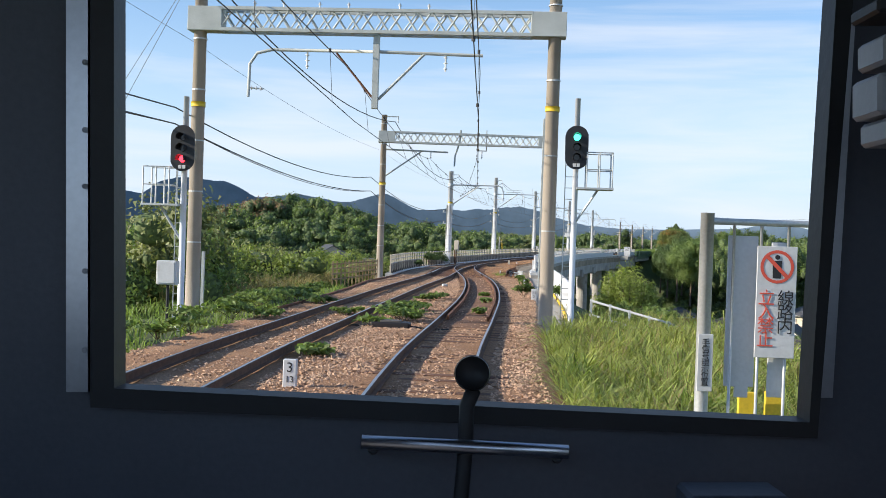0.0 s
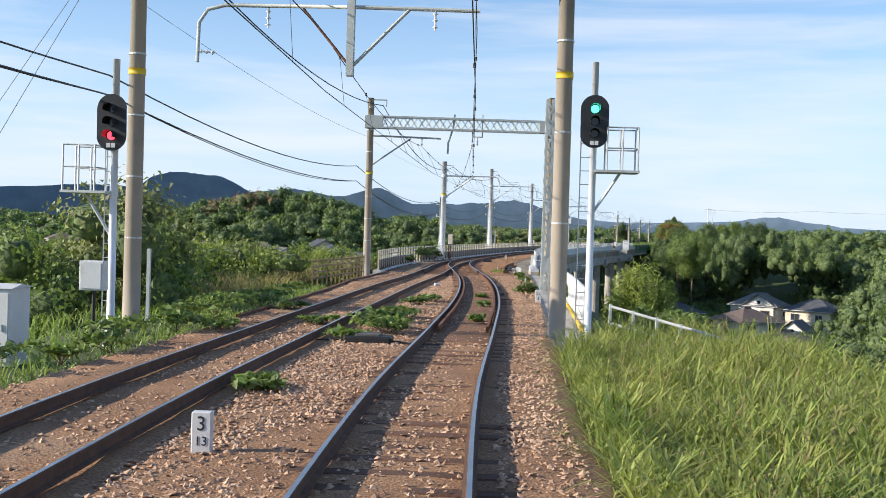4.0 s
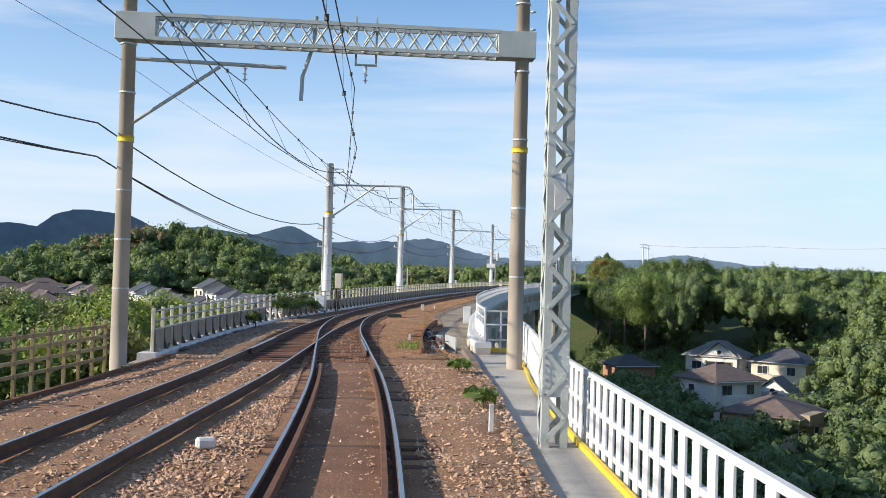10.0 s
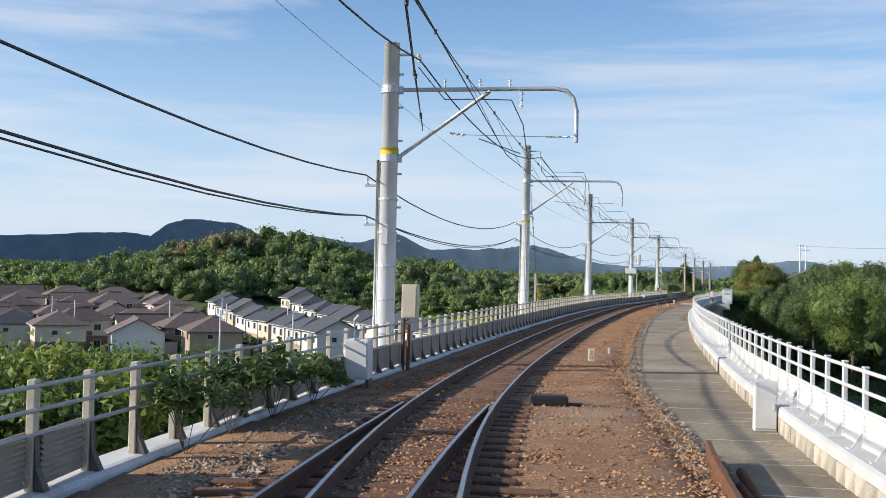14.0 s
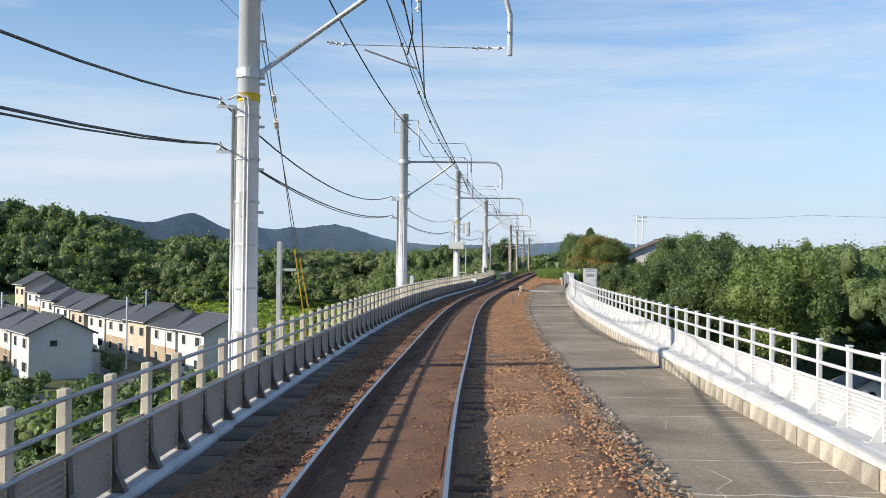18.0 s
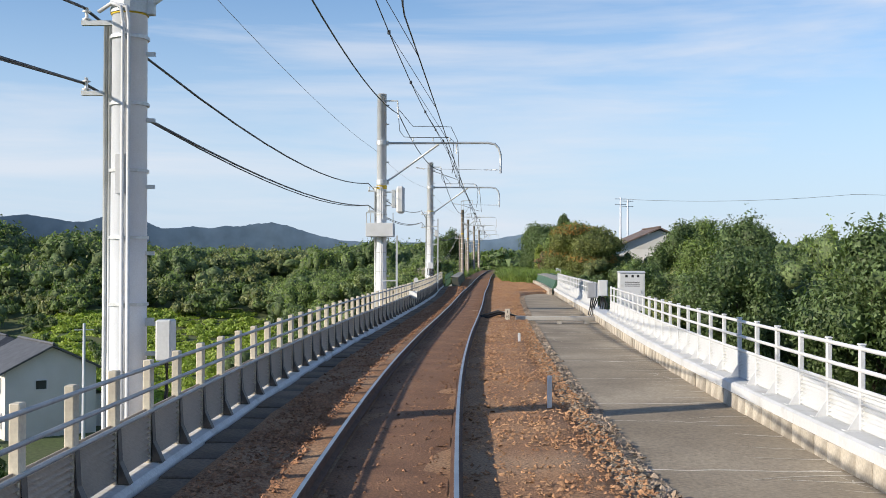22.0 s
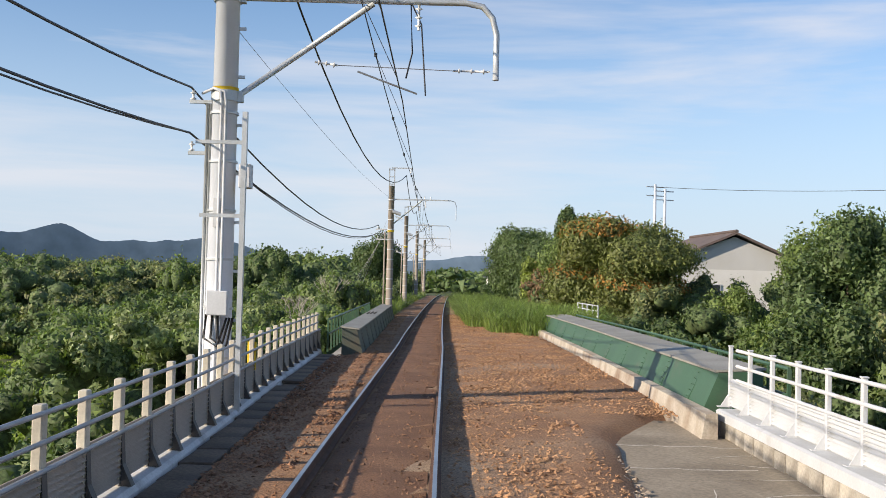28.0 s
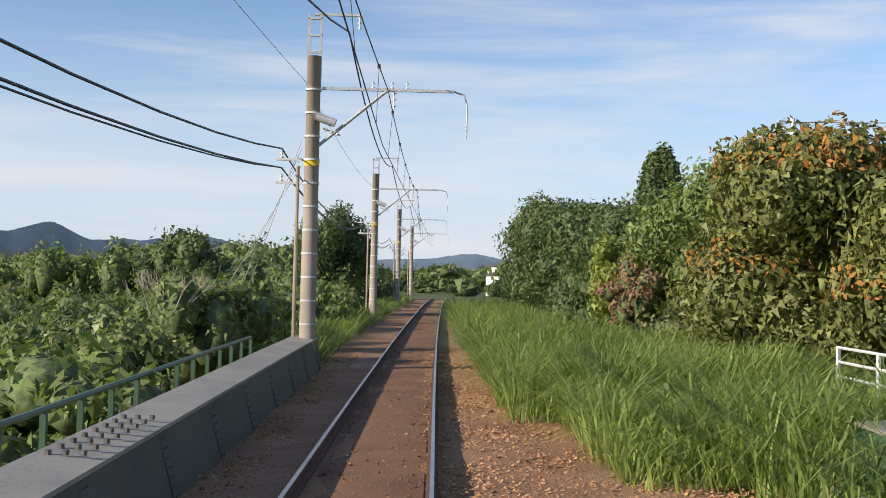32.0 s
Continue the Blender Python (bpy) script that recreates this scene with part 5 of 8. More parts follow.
canopy("wooded_hill", hill[1::2], M_LEAF, "green broadleaf wood covering a rounded hill", 0.55, 430, 2, fine=False)
canopy("dry_thicket", brown, M_DRYLEAF, "brownish dry growth on the crown of the hill", 0.5, 560, 3)

# distant woods out to the foot of the mountains
far_w = []
for _ in range(1500):
    d, a = rg.uniform(170, 900), rg.uniform(-0.75, 1.15)
    x, y = 20 + d * np.sin(a), 90 + d * np.cos(a)
    sx = x - np.interp(y, LINE[:, 1], LINE[:, 0])
    if abs(sx) < 14 and y < 380 or math.hypot(x - 53, y - 235) < 115:
        continue
    if not clear_of_houses(x, y, 0, 0) or -14 < x < 92 and y < 430 and sx < -10:
        continue
    g = float(ground_z(np.array([x]), np.array([y]))[0])
    k = 1 + d / 260
    far_w.append((x, y, g + 1.6 * k * 0.8, 3.0 * k, 2.6 * k))
canopy("distant_wood", far_w[::2], M_LEAF_DARK, "distant dark green woodland on the plain", 1.1, 110, 4, lobes=3, fine=False)
canopy("distant_wood", far_w[1::2], M_LEAF, "distant green woodland on the plain", 1.1, 110, 5, lobes=3, fine=False)

# valley wood on the shaded side of the viaduct, tree tops about the height of the deck
def meadow_edge(y):
    return np.interp(y, [222, 262, 300, 318], [33, 40, 44, 40])


lw = wood(rg, 250, 258, 345, -36, -13, (1.8, 3.4), (3, 5), lambda s, u: np.interp(s, [250, 262, 285, 345], [-2.5, -1.5, 1.4, 1.8]) + 0.12 * min(0, u + 12), clear_of_houses)
lw += wood(rg, 110, 84, 190, -42, -9, (1.6, 3.0), (2.5, 4.5), lambda s, u: -6.2 - 0.05 * abs(u + 9), clear_of_houses)
# the slope that climbs from the meadow to the skyline
hw = []
for _ in range(620):
    x, y = rg.uniform(-14, 92), rg.uniform(292, 430)
    if y < 312 and x < meadow_edge(y) - 1 or x > np.interp(y, LINE[:, 1], LINE[:, 0]) - 16:
        continue
    h = rg.uniform(2.6, 4.4) if y < 345 else rg.uniform(3.6, 6.4)
    hw.append((x, y, float(ground_z(np.array([x]), np.array([y]))[0]) + h * 0.5, h * rg.uniform(0.55, 0.85), h))
# bushes between the meadow and the viaduct
nw = []
for _ in range(330):
    y = rg.uniform(190, 300)
    x = rg.uniform(20, np.interp(y, LINE[:, 1], LINE[:, 0]) - 5.5)
    if y < 222 and x < 30 or y >= 222 and x < meadow_edge(y):
        continue
    h = rg.uniform(2.0, 4.0)
    g = float(ground_z(np.array([x]), np.array([y]))[0])
    up = np.interp(y, [190, 215, 240, 262, 300], [-6.5, -3.6, -1.0, 0.6, 1.6]) - 0.1 * max(0, np.interp(y, LINE[:, 1], LINE[:, 0]) - 8 - x)
    nw.append((x, y, max(g + h * 0.5, up - h * 0.5 + rg.normal(0, 0.4)), h * rg.uniform(0.55, 0.8), h))
md_ = []
for _ in range(900):
    x, y = rg.uniform(8, 48), rg.uniform(222, 322)
    if x > meadow_edge(y) or any((x - a) ** 2 + (y - b) ** 2 < 50 for a, b, _ in HOUSES):
        continue
    md_.append((x, y, float(ground_z(np.array([x]), np.array([y]))[0]) + 0.05, rg.uniform(1.6, 3.0), rg.uniform(0.5, 1.3)))
canopy("meadow_growth", md_, M_MEADOW, "bright yellow-green low growth on the valley meadow", 0.3, 150, 20, M_MEADOW, "meadow", 3, fine=False)
canopy("valley_wood", lw[::2], M_LEAF_DARK, "dense green broadleaf trees in the valley beside the viaduct", 0.24, 650, 6, fine=False)
canopy("valley_wood", lw[1::2], M_LEAF, "dense green broadleaf trees in the valley beside the viaduct", 0.24, 650, 8, fine=False)
canopy("slope_wood", hw[::3], M_LEAF_DARK, "dark green wood climbing the slope behind the meadow", 0.36, 420, 71, fine=False)
canopy("slope_wood", hw[1::3], M_LEAF, "green wood climbing the slope behind the meadow", 0.36, 420, 72, fine=False)
canopy("slope_wood", hw[2::3], M_LEAF_OLIVE, "olive-green wood climbing the slope behind the meadow", 0.36, 420, 73, fine=False)
canopy("viaduct_bushes", nw[::2], M_LEAF_DARK, "dense dark green bushes beside the viaduct", 0.17, 1300, 74, category="bushes")
canopy("viaduct_bushes", nw[1::2], M_LEAF, "dense green bushes beside the viaduct", 0.17, 1300, 75, category="bushes")
# slope beside the first tracks
def slope_top(s, u):
    return np.interp(s, [28, 36, 58, 66, 78, 86, 92, 104], [-0.4, 1.2, 1.0, 0.6, 0.55, 0.6, 0.2, -1.0]) - 0.03 * max(0, -14 - u) - 0.25 * max(0, u + 10)


sn = wood(rg, 84, 31, 64, -26, -10.3, (1.3, 2.3), (2.4, 4.2), slope_top, clear_of_houses)
sn += wood(rg, 52, 62, 98, -17, -6.4, (1.2, 2.0), (1.8, 3.2), slope_top, clear_of_houses)
sl = wood(rg, 190, 34, 104, -60, -20, (1.5, 2.8), (2.4, 4.2), slope_top, clear_of_houses)
canopy("slope_bushes", sn[::3], M_LEAF, "leafy green bushes on the slope below the track", 0.115, 2000, 9, category="bushes", inner=0.5)
canopy("slope_bushes", sn[1::3], M_LEAF_YEL, "light green bushes on the slope below the track", 0.115, 2000, 10, category="bushes", inner=0.5)
canopy("slope_bushes", sn[2::3], M_LEAF_OLIVE, "olive-green bushes on the slope below the track", 0.115, 2000, 27, category="bushes", inner=0.5)
canopy("slope_trees", sl[::2], M_LEAF, "green trees further down the slope", 0.2, 560, 24, fine=False)
canopy("slope_trees", sl[1::2], M_LEAF_YEL, "light green trees further down the slope", 0.2, 560, 25, fine=False)
# sunny-side valley: tall trees across the gap
VALLEY_PLOTS = ((192.0, 29.2, -0.3), (188.0, 38.0, -0.35), (155.0, 27.0, 0.75), (163.0, 33.6, -0.3), (140.0, 30.5, 1.2), (181.0, 16.8, 0.4))
VALLEY_HOUSES = []
for s, u, r_ in VALLEY_PLOTS:
    x, y = su_xy(s, u)
    VALLEY_HOUSES.append((x, y, math.atan2(2 - x, y - 20) + r_))


def out_of_sight_lines(spots):
    """Leave out crowns that would stand between the line and the valley houses."""
    kept = []
    for x, y, z, r, h in spots:
        ok = True
        for a, b, _ in VALLEY_HOUSES:
            for p, q in ((1.0, 11.0), (2.5, 29.0), (4.5, 45.0)):
                L = math.hypot(a - p, b - q)
                f = ((x - p) * (a - p) + (y - q) * (b - q)) / L**2
                side = abs((x - p) * (b - q) - (y - q) * (a - p)) / L
                if 0 < f < 1.04 and side < 3.5 + r * 0.7 and z + h * 0.6 > 2.0 - 12.0 * f:
                    ok = False
        if ok:
            kept.append((x, y, z, r, h))
    return kept


rw = wood(rg, 260, 92, 232, 38, 78, (2.2, 3.8), (4, 6.5))
rw += wood(rg, 60, 232, 330, 38, 78, (2.2, 3.8), (3.5, 5.5))
near = at(36, 8)
rw += wood(rg, 26, 284, 330, 15, 40, (2.0, 3.2), (3, 5), lambda s, u: 1.2)
rw = out_of_sight_lines(rw)
rn = wood(rg, 90, 172, 232, 21, 42, (2.0, 3.4), (4.5, 6.5), lambda s, u: 1.9 + 1.6 * math.sin(s * 0.31 + u * 0.23))
rn += wood(rg, 110, 150, 244, 9.5, 24, (1.6, 2.8), (3.0, 4.6))
rd = wood(rg, 240, 66, 175, 9.5, 40, (1.6, 3.0), (2.6, 4.6), lambda s, u: -6.5 if s < 90 else -8.5, lambda x, y, s, u: math.hypot(x - near.x, y - near.y) > 34)
rn = out_of_sight_lines(rn)
canopy("valley_trees", rw[::2], M_LEAF_DARK, "tall dark green trees across the valley", 0.3, 480, 12, fine=False)
canopy("valley_trees", rw[1::2], M_LEAF, "tall green trees across the valley", 0.3, 480, 13, fine=False)
rd = out_of_sight_lines(rd)
canopy("valley_trees", rn[::2], M_LEAF_DARK, "dark green trees in the valley below the white parapet", 0.145, 1700, 22, fine=False)
canopy("valley_trees", rn[1::2], M_LEAF, "green trees in the valley below the white parapet", 0.145, 1700, 23, fine=False)
canopy("valley_scrub", rd, M_LEAF_DARK, "dark green scrub on the valley floor below the viaduct", 0.27, 280, 26, fine=False)
bs = wood(rg, 26, 30, 37, 5.4, 9.5, (0.6, 1.0), (0.8, 1.4), lambda s, u: -1.5 - 0.22 * max(0, u - 6) - 0.25 * max(0, s - 33))
canopy("bank_shrubs", bs, M_LEAF, "light green shrubs on the bank below the walkway", 0.062, 3400, 21, category="bushes", inner=0.3)
# bushes by the end of the viaduct and along the last stretch
eb = wood(rg, 150, 255, 338, -16, -3.6, (0.9, 1.7), (1.4, 2.4), lambda s, u: 0.2 - 0.05 * abs(u + 3))
eb += wood(rg, 70, 232, 256, -14, -4.2, (1.0, 1.8), (1.6, 2.6), lambda s, u: 0.1)
canopy("trackside_bushes", eb[::2], M_VINE, "pale green vines tangled over bushes beside the single track", 0.13, 1700, 14, category="bushes", inner=0.55)
canopy("trackside_bushes", eb[1::2], M_LEAF, "tangled green bushes beside the single track", 0.13, 1400, 15, category="bushes")
eb2 = wood(rg, 30, 298, 340, -15, -4.2, (1.6, 2.4), (3.0, 4.5), lambda s, u: 2.6)
canopy("trackside_trees", eb2, M_LEAF_DARK, "dark evergreen trees beside the single track", 0.17, 2000, 16)
lt_ = wood(rg, 34, 300, 338, -26, -11, (2.2, 3.4), (4.0, 6.0), lambda s, u: 4.4 - 0.08 * max(0, -20 - u), clear_of_houses)
canopy("skyline_trees", lt_[::2], M_LEAF, "green trees on the rise beyond the single track", 0.24, 900, 29)
canopy("skyline_trees", lt_[1::2], M_LEAF_DARK, "dark green trees on the rise beyond the single track", 0.24, 900, 30)
dv = wood(rg, 9, 261.5, 268, 7.2, 8.8, (0.7, 1.1), (1.6, 2.6), lambda s, u: 2.3)
canopy("dry_vines", dv, M_DRYLEAF, "purplish-brown dry vines hanging over the edge of the wood", 0.1, 1500, 28, category="vines")
er = wood(rg, 56, 262, 345, 8.0, 15, (1.6, 2.6), (2.6, 4.0), lambda s, u: np.interp(s, [262, 290, 345], [2.8, 2.4, 1.8]))
canopy("end_wood", er, M_LEAF_DARK, "dark green trees closing the view beside the track", 0.15, 3000, 17)
er2 = wood(rg, 70, 206, 262, 8.5, 24, (1.2, 2.0), (1.8, 3.0), lambda s, u: np.interp(u, [8, 14, 24], [-0.6, 0.6, 1.6]))
canopy("bank_bushes", er2[::2], M_LEAF_DARK, "dark green bushes behind the girder bridge", 0.11, 2200, 18, category="bushes")
canopy("bank_bushes", er2[1::2], M_LEAF_OLIVE, "olive bushes behind the girder bridge", 0.11, 2200, 19, category="bushes")


def tree(name, label, s, u, z0, top, radius, material, seed, leaves=4200, size=0.2, accents=None, wide=0.42, low=0.5):
    """A single tree: tapered trunk, limbs and a crown of leaf sprays in uneven lobes."""
    rng = np.random.default_rng(seed)
    p = np.array(at(s, u, 0)[:])
    h = top - z0
    t = thing(name, label, "tree", at(s, u, z0))
    fork = z0 + h * 0.4
    part("trunk", Kit().tube([(p[0], p[1], z0 - 0.4), (p[0] + 0.05, p[1], z0 + h * 0.2), (p[0], p[1] + 0.06, fork)], [0.2, 0.16, 0.12], 9), M_BARK, t, "", True)
    V, F, n0 = [], [], 0
    A, AF, a0 = [], [], 0
    CV, CF, c0 = [], [], 0
    count = 26
    mid = z0 + h * (1 + low) / 2 - 0.03 * h
    for i in range(count):
        d = rng.normal(size=3)
        d /= np.linalg.norm(d)
        q = rng.uniform(0.25, 1) ** 0.5
        c = np.array([p[0], p[1], mid]) + d * q * np.array([radius * 0.7, radius * 0.7, h * (1 - low) * 0.36])
        if i < 14:
            part("limb", Kit().tube([(p[0], p[1], fork - 0.2), tuple((c + np.array([p[0], p[1], fork])) / 2 + rng.normal(0, 0.12, 3)), tuple(c)], [0.08, 0.05, 0.02], 6), M_BARK, t)
        rad = np.array([radius * rng.uniform(0.28, 0.42), radius * rng.uniform(0.28, 0.42), h * (1 - low) * rng.uniform(0.15, 0.24)])
        q_, d = ball_points(rng, leaves // count, c, rad, 0.55, False)
        v, f = leaf_tris(rng, q_, d, size) if wide > 0.3 else leaf_quads(rng, q_, d, size, 0.35, wide)
        V.append(v), F.append(f + n0)
        n0 += len(v)
        if wide > 0.3:
            cv = c + ICO_V * rad * 0.5 * (1 + rng.normal(0, 0.1, (len(ICO_V), 1)))
            CV.append(cv), CF.append(ICO_F + c0)
            c0 += len(cv)
        if accents and i % 7 < 3:
            q_, d = ball_points(rng, leaves // 95, c + np.array([0, 0, 0.04]), rad * 1.0, 0.88)
            v, f = leaf_quads(rng, q_, d, size * 0.9, 0.2)
            A.append(v), AF.append(f + a0)
            a0 += len(v)

    def leafy(kind, verts, faces, m_):
        o = new(kind, fast_mesh(kind, np.concatenate(verts), np.concatenate(faces), m_, kind == "inner_foliage"))
        o.parent = t
        o.matrix_parent_inverse = t.matrix_basis.inverted()
        return o

    leafy("crown", V, F, material)
    if CV:
        leafy("inner_foliage", CV, CF, material)
    if accents:
        leafy("blossom", A, AF, accents)["label"] = "orange blossom clusters"
    return t


tree("blossom_tree", "large round tree with orange blossom beside the bank", 253, 10.6, -0.8, 6.55, 4.7, M_LEAF_WARM, 31, 80000, 0.125, M_FLOWER, low=0.12)
tree("round_tree", "dense dark green round tree behind the grass", 270, 9.2, -0.4, 6.5, 4.7, M_LEAF_DARK, 32, 56000, 0.125, low=0.15)
tree("round_tree", "dense green tree between the larger crowns", 261, 11.0, -0.6, 6.6, 4.1, M_LEAF, 37, 50000, 0.125, low=0.1)
tree("garden_tree", "feathery green tree in front of the white house", 242, 18.8, -3.2, 5.9, 3.1, M_LEAF_DARK, 41, 32000, 0.13, low=0.12)
tree("garden_tree", "tall feathery green tree beyond the white parapet", 220.5, 19.3, -6.5, 5.9, 3.5, M_LEAF_DARK, 42, 34000, 0.13, low=0.15)
for s, u, top, r_, m_ in ((248, 15.6, 2.5, 2.2, M_LEAF), (251, 14.2, 1.7, 1.8, M_LEAF_DARK), (240, 15.0, 1.4, 1.9, M_LEAF)):
    tree("garden_shrub", "leafy shrub in front of the white house", s, u, -3.0, top, r_, m_, int(s), 12000, 0.11, low=0.05)
tree("round_tree", "dense dark green round tree at the end of the grass", 293, 8.6, -0.4, 7.4, 4.6, M_LEAF_DARK, 38, 40000, 0.14, low=0.1)
for i, (s, u, top, r_) in enumerate(((258, 24, 7.2, 3.6), (250, 27.5, 6.4, 3.2), (247, 22.0, 5.6, 2.8), (266, 30, 6.8, 3.4))):
    tree("garden_tree", "tall leafy green tree standing above the valley wood", s, u, -3.5, top, r_, M_LEAF_DARK if i % 2 else M_LEAF, 90 + i, 26000, 0.16, low=0.15)
tree("dark_tree", "dense dark evergreen tree beside the single track", 290, -4.9, -0.4, 6.5, 2.7, M_LEAF_DARK, 39, 30000, 0.12, low=0.08)
tree("tall_tree", "small round tree crown standing above the wood", 271, 10.0, -0.5, 7.8, 1.0, M_LEAF_DARK, 36, 8000, 0.12, low=0.62)
tree("yellow_tree", "yellow-green young tree at the edge of the wood", 264.2, 7.3, -0.4, 4.0, 1.25, M_LEAF_YEL, 33, 9000, 0.11, low=0.2)
tree("slender_tree", "slender tree with long narrow light green leaves below the walkway", 42.5, 5.9, -4.5, 1.5, 1.5, M_LEAF_YEL, 34, 15000, 0.14, wide=0.14, low=0.3)
for i, (s, u, top, r_) in enumerate(((196, 13.5, 2.6, 2.8), (206, 15.5, 4.2, 3.4), (220, 17, 4.4, 3.4), (184, 16, 4.0, 3.6), (212, 11, 2.2, 2.0), (172, 19, 4.4, 4.0), (231, 13.5, 2.4, 2.2))):
    tree("valley_tree", "tall green tree rising above the white parapet", s, u, -7.0, top, r_, M_LEAF if i % 3 == 2 else M_LEAF_DARK, 40 + i, 30000, 0.125, low=0.3)

# ---- tall grass
def grass(name, label, boxes, height, material, seed, width=0.02):
    rng = np.random.default_rng(seed)
    V, F, n = [], [], 0
    for s0, s1, u0, u1, count in boxes:
        for _ in range(count):
            s, u = rng.uniform(s0, s1), rng.uniform(u0, u1)
            b = np.array(at(s, u)[:])
            b[2] = -0.5
            a = rng.uniform(0, 2 * math.pi)
            d = np.array([math.cos(a), math.sin(a), 0])
            sd = np.array([-d[1], d[0], 0]) * width * rng.uniform(0.6, 1.4)
            h = height * rng.uniform(0.5, 1.1) * (0.86 + 0.2 * math.sin(s * 1.3 + 2 * math.sin(u * 1.1)) * math.sin(u * 1.7 + s * 0.4))
            lean = h * rng.uniform(0.25, 1.15)
            p1 = b + d * lean * 0.3 + np.array([0, 0, h * 0.6])
            p2 = b + d * lean * 0.8 + np.array([0, 0, h * rng.uniform(0.75, 0.95)])
            p3 = p2 + d * lean * 0.6 - np.array([0, 0, h * rng.uniform(0.02, 0.22)])
            V += [b - sd, b + sd, p1 + sd, p1 - sd, p2 + sd * 0.6, p2 - sd * 0.6, p3]
            F += [(n, n + 1, n + 2, n + 3), (n + 3, n + 2, n + 4, n + 5), (n + 5, n + 4, n + 6, n + 6)]
            n += 7
    me = bpy.data.meshes.new(name)
    me.from_pydata([tuple(v) for v in V], [], [f if f[2] != f[3] else f[:3] for f in F])
    me.materials.append(material)
    return tagged(new(name, me), label, "grass", kind="stuff")


grass("tall_grass", "dense tall green grass beside the single track", [(241, 250, 3.1, 8.5, 8000), (246, 262, 2.3, 8.0, 15000), (262, 300, 2.1, 6.0, 9000), (239, 243, 4.4, 7.5, 1700)], 1.6, M_GRASS, 51, 0.013)
grass("tall_grass", "tufts of long grass on the bank, sunlight put into their colour", [(9, 27, 2.3, 7.5, 9500), (4, 10, 3.6, 7.5, 1900), (27, 31, 3.0, 7.5, 1400), (5, 26, 2.05, 2.6, 2200)], 0.8, M_GRASS_SUN, 52, 0.011)
grass("dry_grass", "straw-coloured dry grass among the bushes", [(24, 32, 2.6, 6.5, 500), (36, 58, -11.5, -7.6, 2200), (9, 27, 2.4, 7.0, 1500)], 0.75, M_GRASS_DRY, 53, 0.012)
grass("trackside_grass", "ragged green grass along the left of the single track", [(256, 330, -4.6, -2.3, 5200), (256.5, 275, -3.6, -1.75, 3000), (275, 330, -2.6, -1.5, 2200)], 0.75, M_GRASS, 54, 0.014)
grass("trackside_grass", "tall green weeds close beside the left rail", [(255.6, 285, -3.6, -1.85, 4200), (285, 330, -3.4, -1.7, 3200)], 1.2, M_GRASS, 58, 0.016)
grass("low_grass", "low green grass on the embankment", [(-5, 48, -10.5, -5.7, 6500)], 0.4, M_GRASS, 55, 0.014)


def weed(s, u, r, h, leaves, seed, z=-0.2, material=M_LEAF, label="leafy green weed growing in the ballast", size=0.1):
    rng = np.random.default_rng(seed)
    c = np.array(at(s, u, z)[:])
    k = Kit()
    V, F, n0 = [], [], 0
    t = thing("weed", label, "weed", at(s, u, z), group="weeds on the track bed")
    for i in range(7):
        a, q = rng.uniform(0, 6.28), rng.uniform(0.1, 1) * r * 0.7
        tip = c + np.array([q * math.cos(a), q * math.sin(a), h * rng.uniform(0.5, 0.9)])
        k.tube([tuple(c - [0, 0, 0.05]), tuple((c + tip) / 2), tuple(tip)], 0.006, 4)
        p, d = ball_points(rng, leaves // 7, tip, np.array([r * 0.45, r * 0.45, h * 0.4]), 0.2)
        d = d * 0.3 + np.array([0, 0, 1.0])
        v, f = leaf_quads(rng, p, d / np.linalg.norm(d, axis=1, keepdims=True), size, 0.3)
        V.append(v), F.append(f + n0)
        n0 += len(v)
    part("stem", k, M_BARK, t)["kind"] = "stuff"
    o = new("foliage", fast_mesh("foliage", np.concatenate(V), np.concatenate(F), material))
    o.parent = t
    o.matrix_parent_inverse = t.matrix_basis.inverted()
    return t


WEEDS = [(30.1, -6.2, 1.0, 0.4), (31.5, -6.6, 1.1, 0.45), (33.3, -5.9, 0.9, 0.35), (28.4, -6.4, 1.1, 0.45), (26.5, -6.0, 0.9, 0.35), (34.8, -6.5, 0.9, 0.35), (24.2, -6.3, 1.0, 0.4), (22.5, -5.8, 0.8, 0.3), (36.8, -6.2, 0.8, 0.3), (19.5, -6.6, 1.0, 0.4), (40.5, -6.4, 0.8, 0.3), (14.0, -6.9, 1.2, 0.45), (28.5, -1.9, 0.9, 0.32), (30.0, -2.1, 0.8, 0.3), (31.5, -1.7, 0.8, 0.3), (27.2, -1.6, 0.6, 0.28), (25.8, -2.3, 0.6, 0.25), (36.5, -1.7, 0.7, 0.25), (38, -1.5, 0.6, 0.22), (29, -3.5, 0.5, 0.2), (33, -4.9, 0.6, 0.2), (27, -5.3, 0.7, 0.25), (31, 0.15, 0.3, 0.18), (36.5, 0.2, 0.28, 0.2), (41, 0.1, 0.22, 0.14), (41.4, 1.66, 0.45, 0.5), (19, -2.4, 0.5, 0.18), (15, -5.6, 0.8, 0.3), (12, -6.4, 1.0, 0.4), (17, -6.3, 0.9, 0.35), (21, -6.0, 0.7, 0.3), (52, 2.3, 0.4, 0.3), (58, 2.6, 0.35, 0.3), (40.5, 2.9, 0.3, 0.5)]
for i, (s, u, r_, h_) in enumerate(WEEDS):
    weed(s, u, r_, h_, 260, 70 + i, size=0.11)
